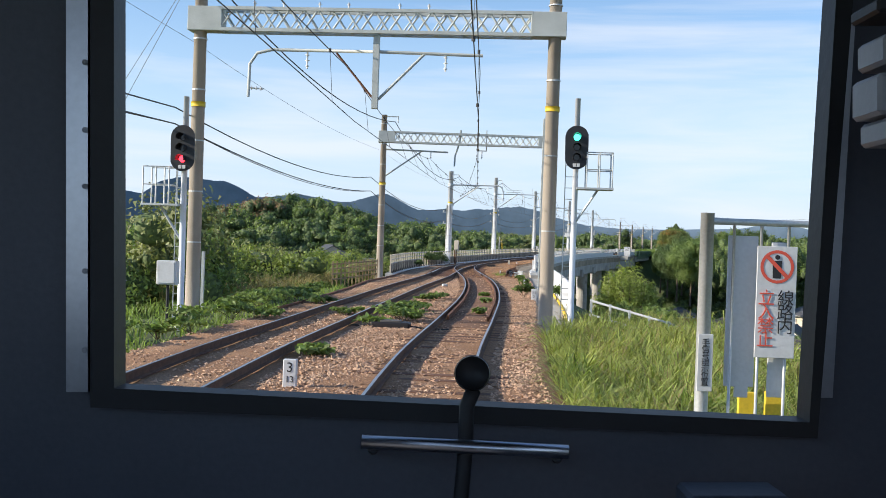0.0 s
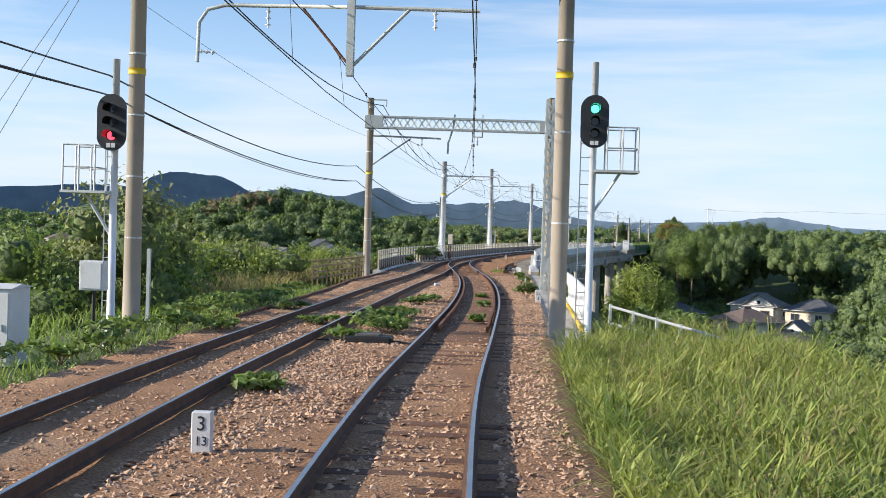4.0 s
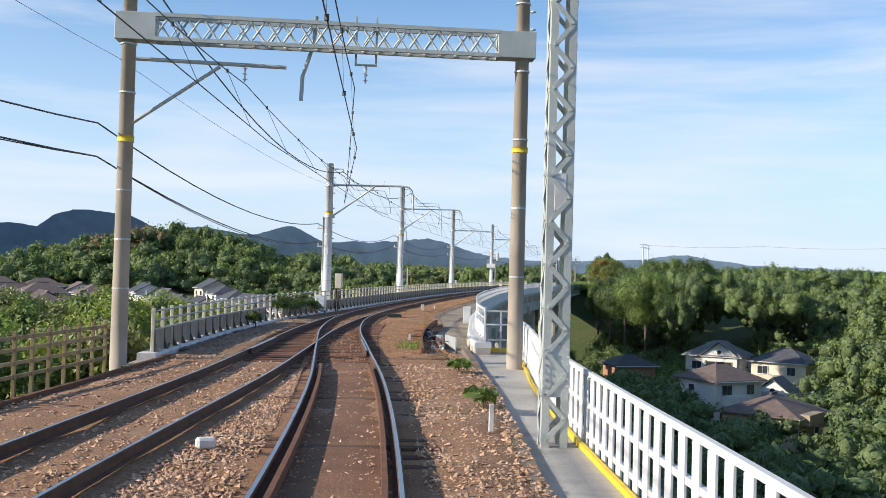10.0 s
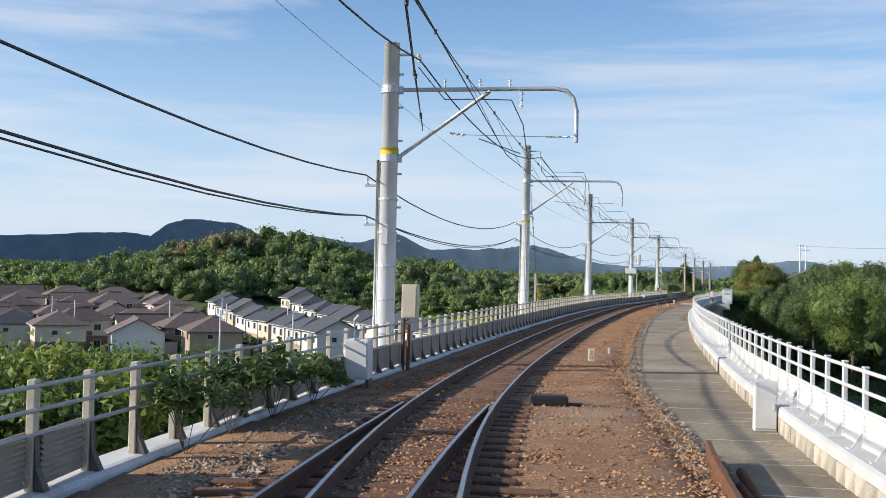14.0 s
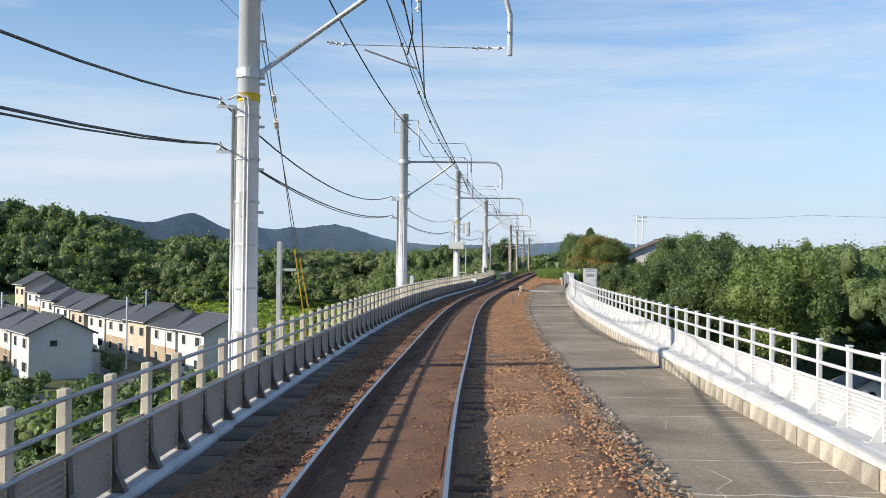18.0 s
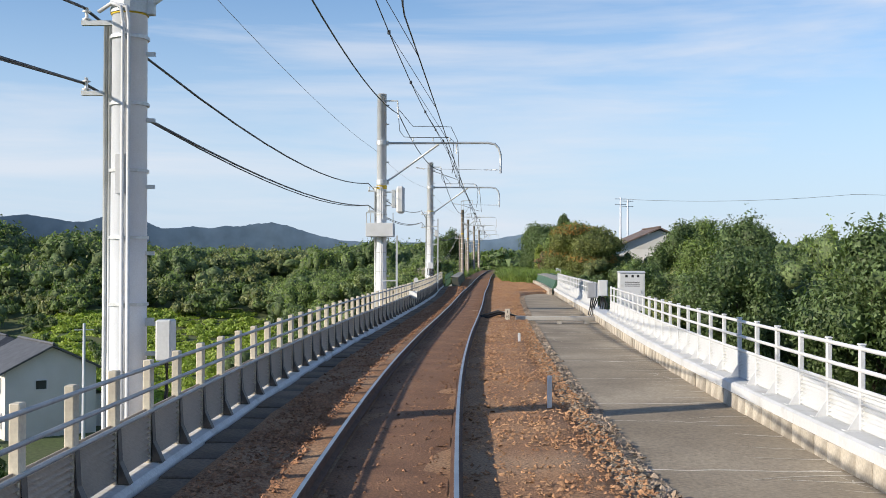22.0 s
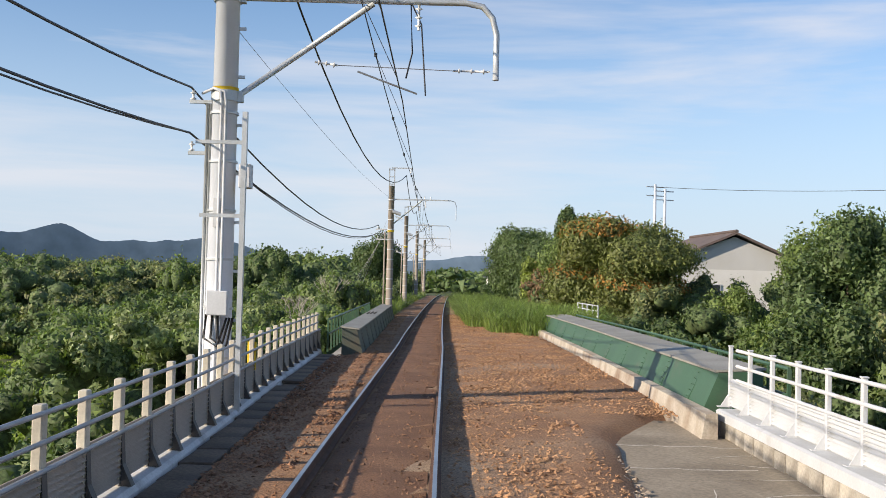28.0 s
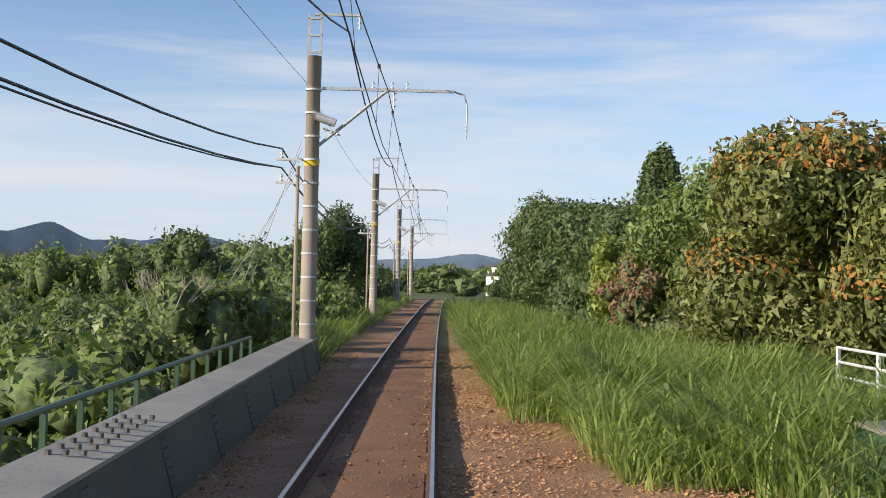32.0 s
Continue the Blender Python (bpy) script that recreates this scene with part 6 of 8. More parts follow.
for i, (s, u, r_, h_) in enumerate([(73.4, -3.15, 0.5, 0.6), (79.6, -2.85, 0.85, 0.95), (81.2, -2.8, 0.95, 1.1), (82.8, -2.65, 0.9, 0.95), (84.6, -2.5, 0.7, 0.7)]):
    weed(s, u, r_, h_, 900, 120 + i, material=M_LEAF_DARK, label="leafy bush growing over the parapet foot", size=0.09)
grass("track_grass", "bright tuft of grass growing in the ballast", [(64.5, 67.2, 1.75, 2.25, 260)], 0.55, M_GRASS, 56, 0.01)
grass("track_grass", "small green grass growing between the rails", [(232, 262, -0.5, 0.5, 300), (260, 300, -0.6, 0.6, 2600)], 0.3, M_GRASS, 57, 0.01)

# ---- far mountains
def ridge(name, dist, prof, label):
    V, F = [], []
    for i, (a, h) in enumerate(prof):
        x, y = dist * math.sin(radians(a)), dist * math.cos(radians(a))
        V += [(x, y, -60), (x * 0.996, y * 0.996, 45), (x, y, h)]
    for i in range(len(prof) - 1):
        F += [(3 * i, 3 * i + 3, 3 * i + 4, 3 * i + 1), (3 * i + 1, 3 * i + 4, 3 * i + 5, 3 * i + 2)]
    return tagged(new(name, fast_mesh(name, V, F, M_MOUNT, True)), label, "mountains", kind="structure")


SKY = [(-40, 0.9), (-34, 1.2), (-28, 1.0), (-22, 1.5), (-18, 1.7), (-15.5, 1.9), (-13.9, 1.95), (-12.9, 1.8), (-12.0, 2.5), (-11.2, 2.72), (-10.2, 2.76), (-9.4, 2.66), (-8.5, 2.62), (-7.7, 2.25), (-7.0, 1.85), (-6.2, 1.9), (-5.2, 2.05), (-4.6, 2.1), (-3.6, 1.95), (-2.6, 1.78), (-1.9, 1.78), (-1.2, 2.0), (-0.4, 2.25), (0.0, 2.3), (0.5, 2.15), (1.2, 1.75), (1.8, 1.5), (2.6, 1.5), (3.4, 1.62), (4.2, 1.5), (5.0, 1.65), (5.8, 1.62), (6.6, 1.78), (7.4, 1.85), (8.2, 1.72), (9.0, 1.45), (9.8, 1.2), (11, 0.95), (13, 0.8), (16, 0.85), (19, 1.0), (20.5, 1.25), (21.4, 1.3), (22.5, 1.1), (25, 0.8), (30, 0.7), (36, 0.6), (45, 0.7)]
rs = random.Random(8)
prof = []
for (a0, e0), (a1, e1) in zip(SKY[:-1], SKY[1:]):
    for i in range(5):
        f = i / 5
        prof.append((a0 + (a1 - a0) * f, 4500 * math.tan(radians(e0 + (e1 - e0) * f + rs.gauss(0, 0.012))) + 2))
ridge("mountain_range", 4500, prof, "mountain range along the horizon, distance haze painted in blue-green")

# ---------------------------------------------------------------- houses
def house(name, label, w, d, h, roof_h, wall_m, roof_m, at_m, hip=False, storeys=2, lower=None, wing=0.0):
    """A small house: walls, tiled roof with ridge and eaves, framed windows, balcony, an optional darker ground floor and lean-to wing."""
    t = thing(name, label, "house", at_m, group="houses in the valley")
    sub("wall", Kit().box((0, 0, h / 2), (w, d, h)), wall_m, t)
    if lower:
        sub("ground_floor", Kit().box((0, 0, 1.4), (w + 0.05, d + 0.05, 2.8)), lower, t, "darker clad ground floor")
    e, k = 0.5, Kit()

    def hipped(cx, cy, ww, dd, z, rise):
        pts = [(cx - ww / 2 - e, cy - dd / 2 - e, z), (cx + ww / 2 + e, cy - dd / 2 - e, z), (cx + ww / 2 + e, cy + dd / 2 + e, z), (cx - ww / 2 - e, cy + dd / 2 + e, z), (cx - ww / 2 + dd / 2.2, cy, z + rise), (cx + ww / 2 - dd / 2.2, cy, z + rise)]
        k.add(pts, [(0, 1, 5, 4), (1, 2, 5), (2, 3, 4, 5), (3, 0, 4)])
        k.add([(x, y, q - 0.16) for x, y, q in pts[:4]] + pts[:4], [(3, 2, 1, 0), (0, 1, 5, 4), (1, 2, 6, 5), (2, 3, 7, 6), (3, 0, 4, 7)])
        return pts[4], pts[5]

    if hip:
        ra, rb = hipped(0, 0, w, d, h, roof_h)
    else:
        pts = [(-w / 2 - e, -d / 2 - e, h - 0.1), (-w / 2 - e, 0, h + roof_h), (-w / 2 - e, d / 2 + e, h - 0.1)]
        both = pts + [(-x, y, z) for x, y, z in pts]
        low = [(x, y, z - 0.16) for x, y, z in both]
        k.add(both + low, [(0, 3, 4, 1), (1, 4, 5, 2), (6, 7, 10, 9), (7, 8, 11, 10), (0, 1, 7, 6), (1, 2, 8, 7), (3, 9, 10, 4), (4, 10, 11, 5), (0, 6, 9, 3), (2, 5, 11, 8)])
        ra, rb = both[1], both[4]
        for x in (-w / 2, w / 2):
            sub("gable", Kit().add([(x, y, z) for y, z in ((-d / 2, h), (d / 2, h), (0, h + roof_h * 0.88))], [(0, 1, 2)]), wall_m, t)
    if wing:
        sub("wing", Kit().box((w * 0.15, -d / 2 - wing / 2, 1.4), (w * 0.6, wing, 2.8)), lower or wall_m, t)
        k.add([(-w * 0.15 - 0.3, -d / 2 - wing - 0.4, 2.7), (w * 0.45 + 0.3, -d / 2 - wing - 0.4, 2.7), (w * 0.45 + 0.3, -d / 2, 3.5), (-w * 0.15 - 0.3, -d / 2, 3.5), (-w * 0.15 - 0.3, -d / 2 - wing - 0.4, 2.58), (w * 0.45 + 0.3, -d / 2 - wing - 0.4, 2.58)], [(0, 1, 2, 3), (4, 5, 1, 0)])
    sub("roof", k, roof_m, t)
    sub("ridge", Kit().tube([(ra[0], ra[1], ra[2] + 0.04), (rb[0], rb[1], rb[2] + 0.04)], 0.13, 6), roof_m, t)
    gut = Kit()
    for side in (-1, 1):
        gut.tube([(-w / 2 - e, side * (d / 2 + e + 0.05), h - 0.12), (w / 2 + e, side * (d / 2 + e + 0.05), h - 0.12)], 0.06, 5)
    sub("gutter", gut, M_WHITE, t)
    for st in range(storeys):
        z = 1.5 + st * 2.7
        if z + 0.6 > h:
            continue
        wide_w = 1.9 if st == 0 else 1.4
        for side in (-1, 1):
            if st == 0 and wing and side < 0:
                continue
            for x, ww in ((-w * 0.28, wide_w), (w * 0.24, 1.1)):
                win = sub("window", Kit().box((x, side * (d / 2 + 0.04), z), (ww + 0.16, 0.1, 1.2)), M_WHITE, t)
                sub("pane", Kit().box((x - ww / 4, side * (d / 2 + 0.07), z), (ww / 2 - 0.03, 0.06, 1.04)), M_PANE, win)
                sub("pane", Kit().box((x + ww / 4, side * (d / 2 + 0.07), z), (ww / 2 - 0.03, 0.06, 1.04)), M_PANE, win)
            win = sub("window", Kit().box((side * (w / 2 + 0.04), d * 0.12, z), (0.1, 0.95, 0.8)), M_WHITE, t)
            sub("pane", Kit().box((side * (w / 2 + 0.06), d * 0.12, z), (0.08, 0.8, 0.66)), M_PANE, win)
    if storeys > 1 and not wing:
        sub("balcony", Kit().box((-w * 0.12, -d / 2 - 0.5, 3.1), (w * 0.5, 1.0, 1.0)), lower or M_HOUSE_TAN, t, "tan balcony front")
    return t


def plot(i):
    x, y, r_ = HOUSES[i]
    return Tr(x, y, float(ground_z(np.array([x]), np.array([y]))[0]) - 0.1, r_)


protos = [
    house("house", "white two-storey house with dark grey gabled roof", 8.4, 7, 5.4, 1.9, M_HOUSE, M_ROOF, plot(0), wing=1.8),
    house("house", "white two-storey house with dark grey hipped roof", 9, 7, 5.3, 1.9, M_HOUSE, M_ROOF, plot(1), True, lower=M_HOUSE_TAN),
    house("house", "cream two-storey house with dark grey gabled roof", 7.6, 7.4, 5.6, 2.2, M_HOUSE_CREAM, M_ROOF, plot(2)),
    house("house", "tan house with brown tiled hipped roof", 10, 8, 5.0, 2.2, M_HOUSE_TAN, M_ROOF_BROWN, plot(ROWS), True, wing=2.0),
    house("house", "pale low house with brown gabled roof", 9, 8, 4.4, 2.2, M_HOUSE, M_ROOF_BROWN, plot(ROWS + 1), wing=2.4),
    house("house", "cream house with brown hipped roof and dark ground floor", 9.5, 7.5, 5.4, 2.0, M_HOUSE_CREAM, M_ROOF_BROWN, plot(ROWS + 2), True, lower=M_HOUSE_DARK),
    house("house", "grey house with dark grey hipped roof", 8.5, 8, 5.2, 2.1, M_HOUSE_GREY, M_ROOF, plot(ROWS + 3), True),
]
order = [0, 1, 2, 1, 0, 2, 0, 1, 1, 2, 0, 1, 0, 2, 1, 0, 2, 1, 0]
for i in range(3, len(HOUSES)):
    if i < ROWS or i > ROWS + 3:
        copy_thing(protos[order[i] if i < ROWS else 3 + (i * 5 + i // 3) % 4], plot(i))
# lanes and gravel lots between the houses, garden shrubs
M_LANE = mat("village_asphalt", (0.17, 0.165, 0.155), (0.12, 0.118, 0.112), 0.3, 0.95, 0, 0.2, 8, 0.2, stain=(0.26, 0.24, 0.2), stain_scale=0.2)


def lane(points, w, label):
    V, F, pts = [], [], []
    for (x0, y0), (x1, y1) in zip(points[:-1], points[1:]):
        n = max(2, int(math.hypot(x1 - x0, y1 - y0) / 2.5))
        pts += [(x0 + (x1 - x0) * i / n, y0 + (y1 - y0) * i / n) for i in range(n)]
    pts.append(points[-1])
    for i, (x, y) in enumerate(pts):
        a, b = pts[max(0, i - 1)], pts[min(len(pts) - 1, i + 1)]
        L = math.hypot(b[0] - a[0], b[1] - a[1])
        nx_, ny_ = (b[1] - a[1]) / L, -(b[0] - a[0]) / L
        for q in (-w / 2, 0, w / 2):
            px, py = x + nx_ * q, y + ny_ * q
            V.append((px, py, float(ground_z(np.array([px]), np.array([py]))[0]) + 0.07))
    F = [(3 * i + j, 3 * i + j + 1, 3 * i + j + 4, 3 * i + j + 3) for i in range(len(pts) - 1) for j in (0, 1)]
    tagged(new("lane", fast_mesh("lane", V, F, M_LANE, True)), label, "road", kind="structure")


lane([(6, 214), (-26, 305)], 5.0, "grey asphalt lane between the rows of houses")
lane([(-14, 218), (-46, 309)], 6.5, "grey asphalt lane behind the rows of houses")
lane([(24, 196), (-10, 206), (-60, 212), (-95, 222)], 7.0, "grey asphalt road in front of the houses")
lane([(-38, 214), (-66, 312)], 4.5, "grey asphalt lane among the older houses")
gs = []
rgs = np.random.default_rng(77)
for _ in range(230):
    x, y = rgs.uniform(-85, 22), rgs.uniform(200, 318)
    if any((x - a) ** 2 + (y - b) ** 2 < 32 for a, b, _ in HOUSES):
        continue
    h = rgs.uniform(1.2, 3.2)
    gs.append((x, y, float(ground_z(np.array([x]), np.array([y]))[0]) + h * 0.4, h * rgs.uniform(0.45, 0.7), h))
canopy("garden_shrubs", gs, M_LEAF_DARK, "green garden shrubs and small trees among the houses", 0.26, 260, 78, category="bushes", lobes=4, fine=False)
def front_gable(t, w, d, h, x, gw, rise, wall_m, roof_m):
    """A gabled bay on the front of a house, with a small arched light."""
    y0, y1 = -d / 2 - 0.3, 0.0
    sub("gable_wall", Kit().add([(x - gw / 2, y0, h - 2.7), (x + gw / 2, y0, h - 2.7), (x + gw / 2, y0, h), (x, y0, h + rise), (x - gw / 2, y0, h), (x - gw / 2, y1, h - 2.7), (x + gw / 2, y1, h - 2.7), (x + gw / 2, y1, h), (x, y1, h + rise), (x - gw / 2, y1, h)], [(0, 1, 2, 3, 4), (9, 8, 7, 6, 5), (0, 4, 9, 5), (1, 6, 7, 2), (0, 5, 6, 1), (2, 7, 8, 3), (3, 8, 9, 4)]), wall_m, t)
    for sg in (-1, 1):
        a, b = (x + sg * (gw / 2 + 0.4), h - 0.2), (x, h + rise + 0.12)
        v = [(q[0], yy, q[1] + dz) for dz in (0, 0.14) for yy in (y0 - 0.4, y1 + 0.6) for q in (a, b)]
        sub("gable_roof", Kit().add(v, [(0, 1, 3, 2), (4, 6, 7, 5), (0, 4, 5, 1), (2, 3, 7, 6), (0, 2, 6, 4), (1, 5, 7, 3)]), roof_m, t)
    sub("gable_light", Kit().tube([(x, y0 - 0.03, h + rise * 0.3), (x, y0 + 0.05, h + rise * 0.3)], 0.3, 12), M_PANE, t)
    for q in (-0.22, 0.22):
        win = sub("window", Kit().box((x + q * gw, y0 - 0.02, h - 1.35), (gw * 0.34, 0.1, 1.25)), M_HOUSE_TAN, t)
        sub("pane", Kit().box((x + q * gw, y0 - 0.05, h - 1.35), (gw * 0.28, 0.06, 1.05)), M_PANE, win)


VALLEY_KINDS = (
    (7.6, 6.4, 5.6, 1.9, M_HOUSE, M_ROOF_GREY, True, "white two-storey house with a front gable in the valley"),
    (7.5, 6.5, 5.4, 1.7, M_HOUSE_CREAM, M_ROOF, False, "cream two-storey house with dark hipped roof in the valley"),
    (6.6, 6.0, 5.2, 1.6, M_HOUSE, M_ROOF_BROWN, False, "pale two-storey house with dark hipped roof in the valley"),
    (7.0, 6.0, 3.2, 1.2, M_HOUSE_GREY, M_ROOF, True, "low grey house with a white gable in the valley"),
    (8.0, 7.0, 3.4, 1.6, M_HOUSE_TAN, M_ROOF_BROWN, False, "tan low house with brown hipped roof in the valley"),
    (5.4, 5.0, 4.6, 1.3, M_HOUSE_ORANGE, M_ROOF, False, "terracotta house in the shade of the viaduct"))
for (x, y, r_), (w_, d_, h_, rf, wm, rm, gabled, lab) in zip(VALLEY_HOUSES, VALLEY_KINDS):
    t = house("house", lab, w_, d_, h_, rf, wm, rm, Tr(x, y, float(ground_z(np.array([x]), np.array([y]))[0]) - 0.15, r_), True)
    for c in t.children:
        if c.name.startswith("balcony"):
            c.data.materials[0] = M_HOUSE if wm == M_HOUSE else wm
            c["label"] = "rendered balcony front"
    if gabled:
        front_gable(t, w_, d_, h_, w_ * 0.14, w_ * 0.66, 1.75, M_HOUSE, rm)
house("house", "white two-storey house with grey-brown gabled roof behind the trees", 10, 11.6, 5.6, 2.6, M_HOUSE, M_ROOF_BROWN, stand(272.5, 20.9, -2.4, 1.62))
house("house", "white far house with grey roof on the hillside", 10, 8, 5, 2.0, M_HOUSE, M_ROOF, Tr(150.0, 335.0, -1.5, 0.4))
for x, y, top, w_ in ((141.5, 428.5, 3.0, 6.0), (147, 440, 5.2, 7.0)):
    g = float(ground_z(np.array([x]), np.array([y]))[0]) - 0.2
    house("house", "white far house closing the end of the line", w_, 6, top - g, 1.2, M_HOUSE, M_ROOF, Tr(x, y, g, 0.3), True)

# utility poles among the houses
for x, y, h in ((-10, 216, 9), (3, 232, 9), (-22, 230, 9), (-34, 244, 9), (-46, 230, 9), (-28, 262, 9), (18, 219, 9), (-14, 247, 9), (-56, 250, 9), (-18, 200, 9), (4, 262, 9)):
    g = float(ground_z(np.array([x]), np.array([y]))[0])
    t = thing("utility_pole", "thin grey utility pole among the houses", "pole", (x, y, g), group="utility poles")
    sub("shaft", Kit().tube([(0, 0, -0.3), (0, 0, h)], [0.15, 0.1], 8), M_POLE, t)
    sub("crossarm", Kit().box((0, 0, h - 0.5), (1.4, 0.08, 0.08)), M_GALV, t)
for s, u, h in ((278.7, 17.9, 12.5), (280.2, 19.0, 12.3)):
    t = thing("utility_pole", "tall grey utility pole with crossarms above the trees", "pole", at(s, u, -2.5), group="utility poles")
    sub("shaft", Kit().tube([(0, 0, -0.3), (0, 0, h)], [0.17, 0.11], 10), M_POLE, t)
    for z, w_ in ((h - 0.2, 1.6), (h - 0.9, 1.6)):
        sub("crossarm", Kit().box((0, 0, z), (w_, 0.08, 0.08)), M_GALV, t)
wire("power_line", dense([at(278.7, 17.9, 9.8), at(262, 42, 9.4), at(245, 70, 9.4)], 0.5), 0.02, "thin grey power line above the trees", M_WIRE)

# ---------------------------------------------------------------- green plate girders of the road bridge
def girder(side, s0, s1, ub, ut, zt, w_top, label, paint=M_GREEN):
    t = thing("plate_girder", label, "girder", at((s0 + s1) / 2, ub, -0.3))
    face = [(ub, -0.34), (ub + side * 0.06, -0.34), (ut + side * 0.06, zt), (ut, zt)]
    fr = along(s0, s1, 0.0, 0.0, 1.0)
    part("web_plate", Kit().sweep(fr, face), paint, t)
    top = [(ut - side * 0.06, zt + 0.004), (ut + side * w_top, zt + 0.06), (ut + side * w_top, zt + 0.1), (ut - side * 0.06, zt + 0.044)]
    part("top_flange", Kit().sweep(fr, top), M_GIRDER_TOP, t, "dark weathered top plate")
    back = [(ut + side * (w_top - 0.1), -0.9), (ut + side * (w_top - 0.05), -0.9), (ut + side * (w_top - 0.05), zt + 0.05), (ut + side * (w_top - 0.1), zt + 0.05)]
    part("outer_plate", Kit().sweep(fr, back), paint, t)
    for s in (s0, s1):
        k = Kit().sweep(along(s - 0.03, s + 0.03, 0.0, 0.0, 0.06), [(ub, -0.34), (ut, zt), (ut + side * (w_top - 0.1), zt + 0.04), (ut + side * (w_top - 0.1), -0.34)])
        part("end_plate", k, paint, t)
    rib = Kit()
    for s in np.arange(s0 + 1.2, s1, 2.4):
        dz = zt + 0.3
        a = [(ub - side * 0.012, -0.3), (ub + side * 0.01, -0.3), (ut + side * 0.01, zt - 0.04), (ut - side * 0.012, zt - 0.04)]
        part("splice_plate", Kit().sweep(along(s - 0.09, s + 0.09, 0.0, 0.0, 0.18), a), paint, t)
        for i in range(8):
            f = (i + 0.7) / 8.6
            for ds in (-0.05, 0.05):
                p = at(s + ds, ub + (ut - ub) * f - side * 0.014, -0.3 + dz * f)
                rib.tube([p, p - head(s)[1] * side * 0.015], [0.016, 0.009], 6)
    o = part("rivets", rib, paint, t)
    o["kind"] = "stuff"
    return t


girder(1, 213.6, 240.6, 5.06, 5.45, 0.6, 0.8, "green painted riveted plate girder with a dark top plate")
k = Kit().sweep(along(212.4, 240.9, 0.0, 0.0, 1.0), [(4.86, -0.5), (5.14, -0.5), (5.14, 0.06), (4.95, 0.05)])
tagged(part("girder_footing", k, M_FOOTING), "stained pale concrete footing along the girder", "footing", kind="structure")
gl = girder(-1, 226.8, 254.8, -1.5, -1.72, 0.5, 0.5, "dusty dark green riveted plate girder, shade painted in, with weathered top plate", M_GIRDER_SIDE)
for s in np.arange(238.0, 240.2, 0.3):
    for u in np.arange(-2.1, -1.7, 0.14):
        p = at(s, u, 0.585)
        part("bolt", Kit().tube([p, p + Vector((0, 0, 0.04))], 0.03, 6), M_DARKSTEEL, gl)
# green handrails outside the girders
for name, s0, s1, u, z, mm in (("bridge_railing", 228.8, 252, -2.78, -0.3, M_GREEN), ("bridge_railing", 213.5, 240, 6.6, -0.3, M_GREEN)):
    t = thing(name, "green steel railing along the girder bridge", "railing", at(s0, u, z))
    for s in np.arange(s0, s1, 1.1):
        part("baluster", Kit().box(at(s, u, z + 0.5), (0.06, 0.06, 1.0), Matrix.Rotation(turn(s), 3, "Z")), mm, t)
    for dz in (0.55, 1.0):
        part("handrail", Kit().tube([at(s, u, z + dz) for s in np.arange(s0, s1 + 0.1, 1.1)], 0.035, 6), mm, t)
t = thing("white_railing", "short white steel railing above the bank", "railing", at(243, 7.6, -0.4))
for s in np.arange(240.5, 246.6, 1.5):
    part("baluster", Kit().box(at(s, 7.6, 0.35), (0.05, 0.05, 1.5)), M_WHITE, t)
for z in (0.62, 0.85, 1.08):
    part("handrail", Kit().tube([at(240.5, 7.6, z), at(246.5, 7.6, z)], 0.025, 6), M_WHITE, t)
bridge = Kit().sweep(along(212, 256, 0.0, 0.0, 2.0), [(-2.7, -1.4), (6.0, -1.4), (6.0, -0.42), (-2.7, -0.42)])
tagged(part("bridge_deck", bridge, M_CONC), "concrete slab of the girder bridge under the ballast", "bridge", kind="structure")

# ---------------------------------------------------------------- walkway and white guard fence at the first bridge approach
u_walk = smooth_at([(20, 1.95), (34, 2.0), (41, 2.05), (49, 2.45), (54, 2.85), (60, 3.3), (66, 3.95)])
u_fence = smooth_at([(20, 2.7), (34, 2.85), (41, 3.05), (49, 3.25), (54.4, 3.65), (60, 4.45), (63, 5.1), (70, 5.4)])
walkway = Kit()
V, F = [], []
for s in np.arange(26, 66.1, 1.0):
    for u, z in ((u_walk(s), -0.9), (u_walk(s), -0.28), (u_fence(s), -0.28), (u_fence(s), -0.9)):
        V.append(tuple(at(s, u, z)))
m = len(V) // 4
F = [(i * 4 + j, i * 4 + (j + 1) % 4, (i + 1) * 4 + (j + 1) % 4, (i + 1) * 4 + j) for i in range(m - 1) for j in range(4)]
tagged(new("walkway", fast_mesh("walkway", V, F, M_CONC)), "pale concrete walkway beside the track", "walkway", kind="structure")
k = Kit().sweep(along(26, 66, lambda s: u_walk(s) - 0.09, 0, 1.0), [(-0.09, -0.6), (0.09, -0.6), (0.09, -0.2), (-0.09, -0.2)])
tagged(part("walkway_kerb", k, M_TROUGH), "dark weathered kerb between ballast and walkway", "kerb", kind="structure")
k = Kit().sweep(along(30, 66, lambda s: u_fence(s) - 0.05, 0, 1.0), [(-0.03, -0.277), (0.03, -0.277), (0.03, -0.2), (-0.03, -0.2)])
tagged(part("toe_board", k, M_YELLOW), "yellow toe board along the walkway edge", "toe board", kind="structure")

fence = thing("guard_fence", "white steel guard fence with flat upright slats along the walkway", "fence", at(42, 3.1, -0.3))
slat_mesh2 = mesh_of("slat", Kit().cut_box((0, 0, 0.47), (0.03, 0.2, 1.0), 0.005), M_WHITE)
s = 30.0
while s < 65.2:
    own(new("slat", slat_mesh2), fence, stand(s, u_fence(s) + 0.03, -0.28))
    s += 0.46
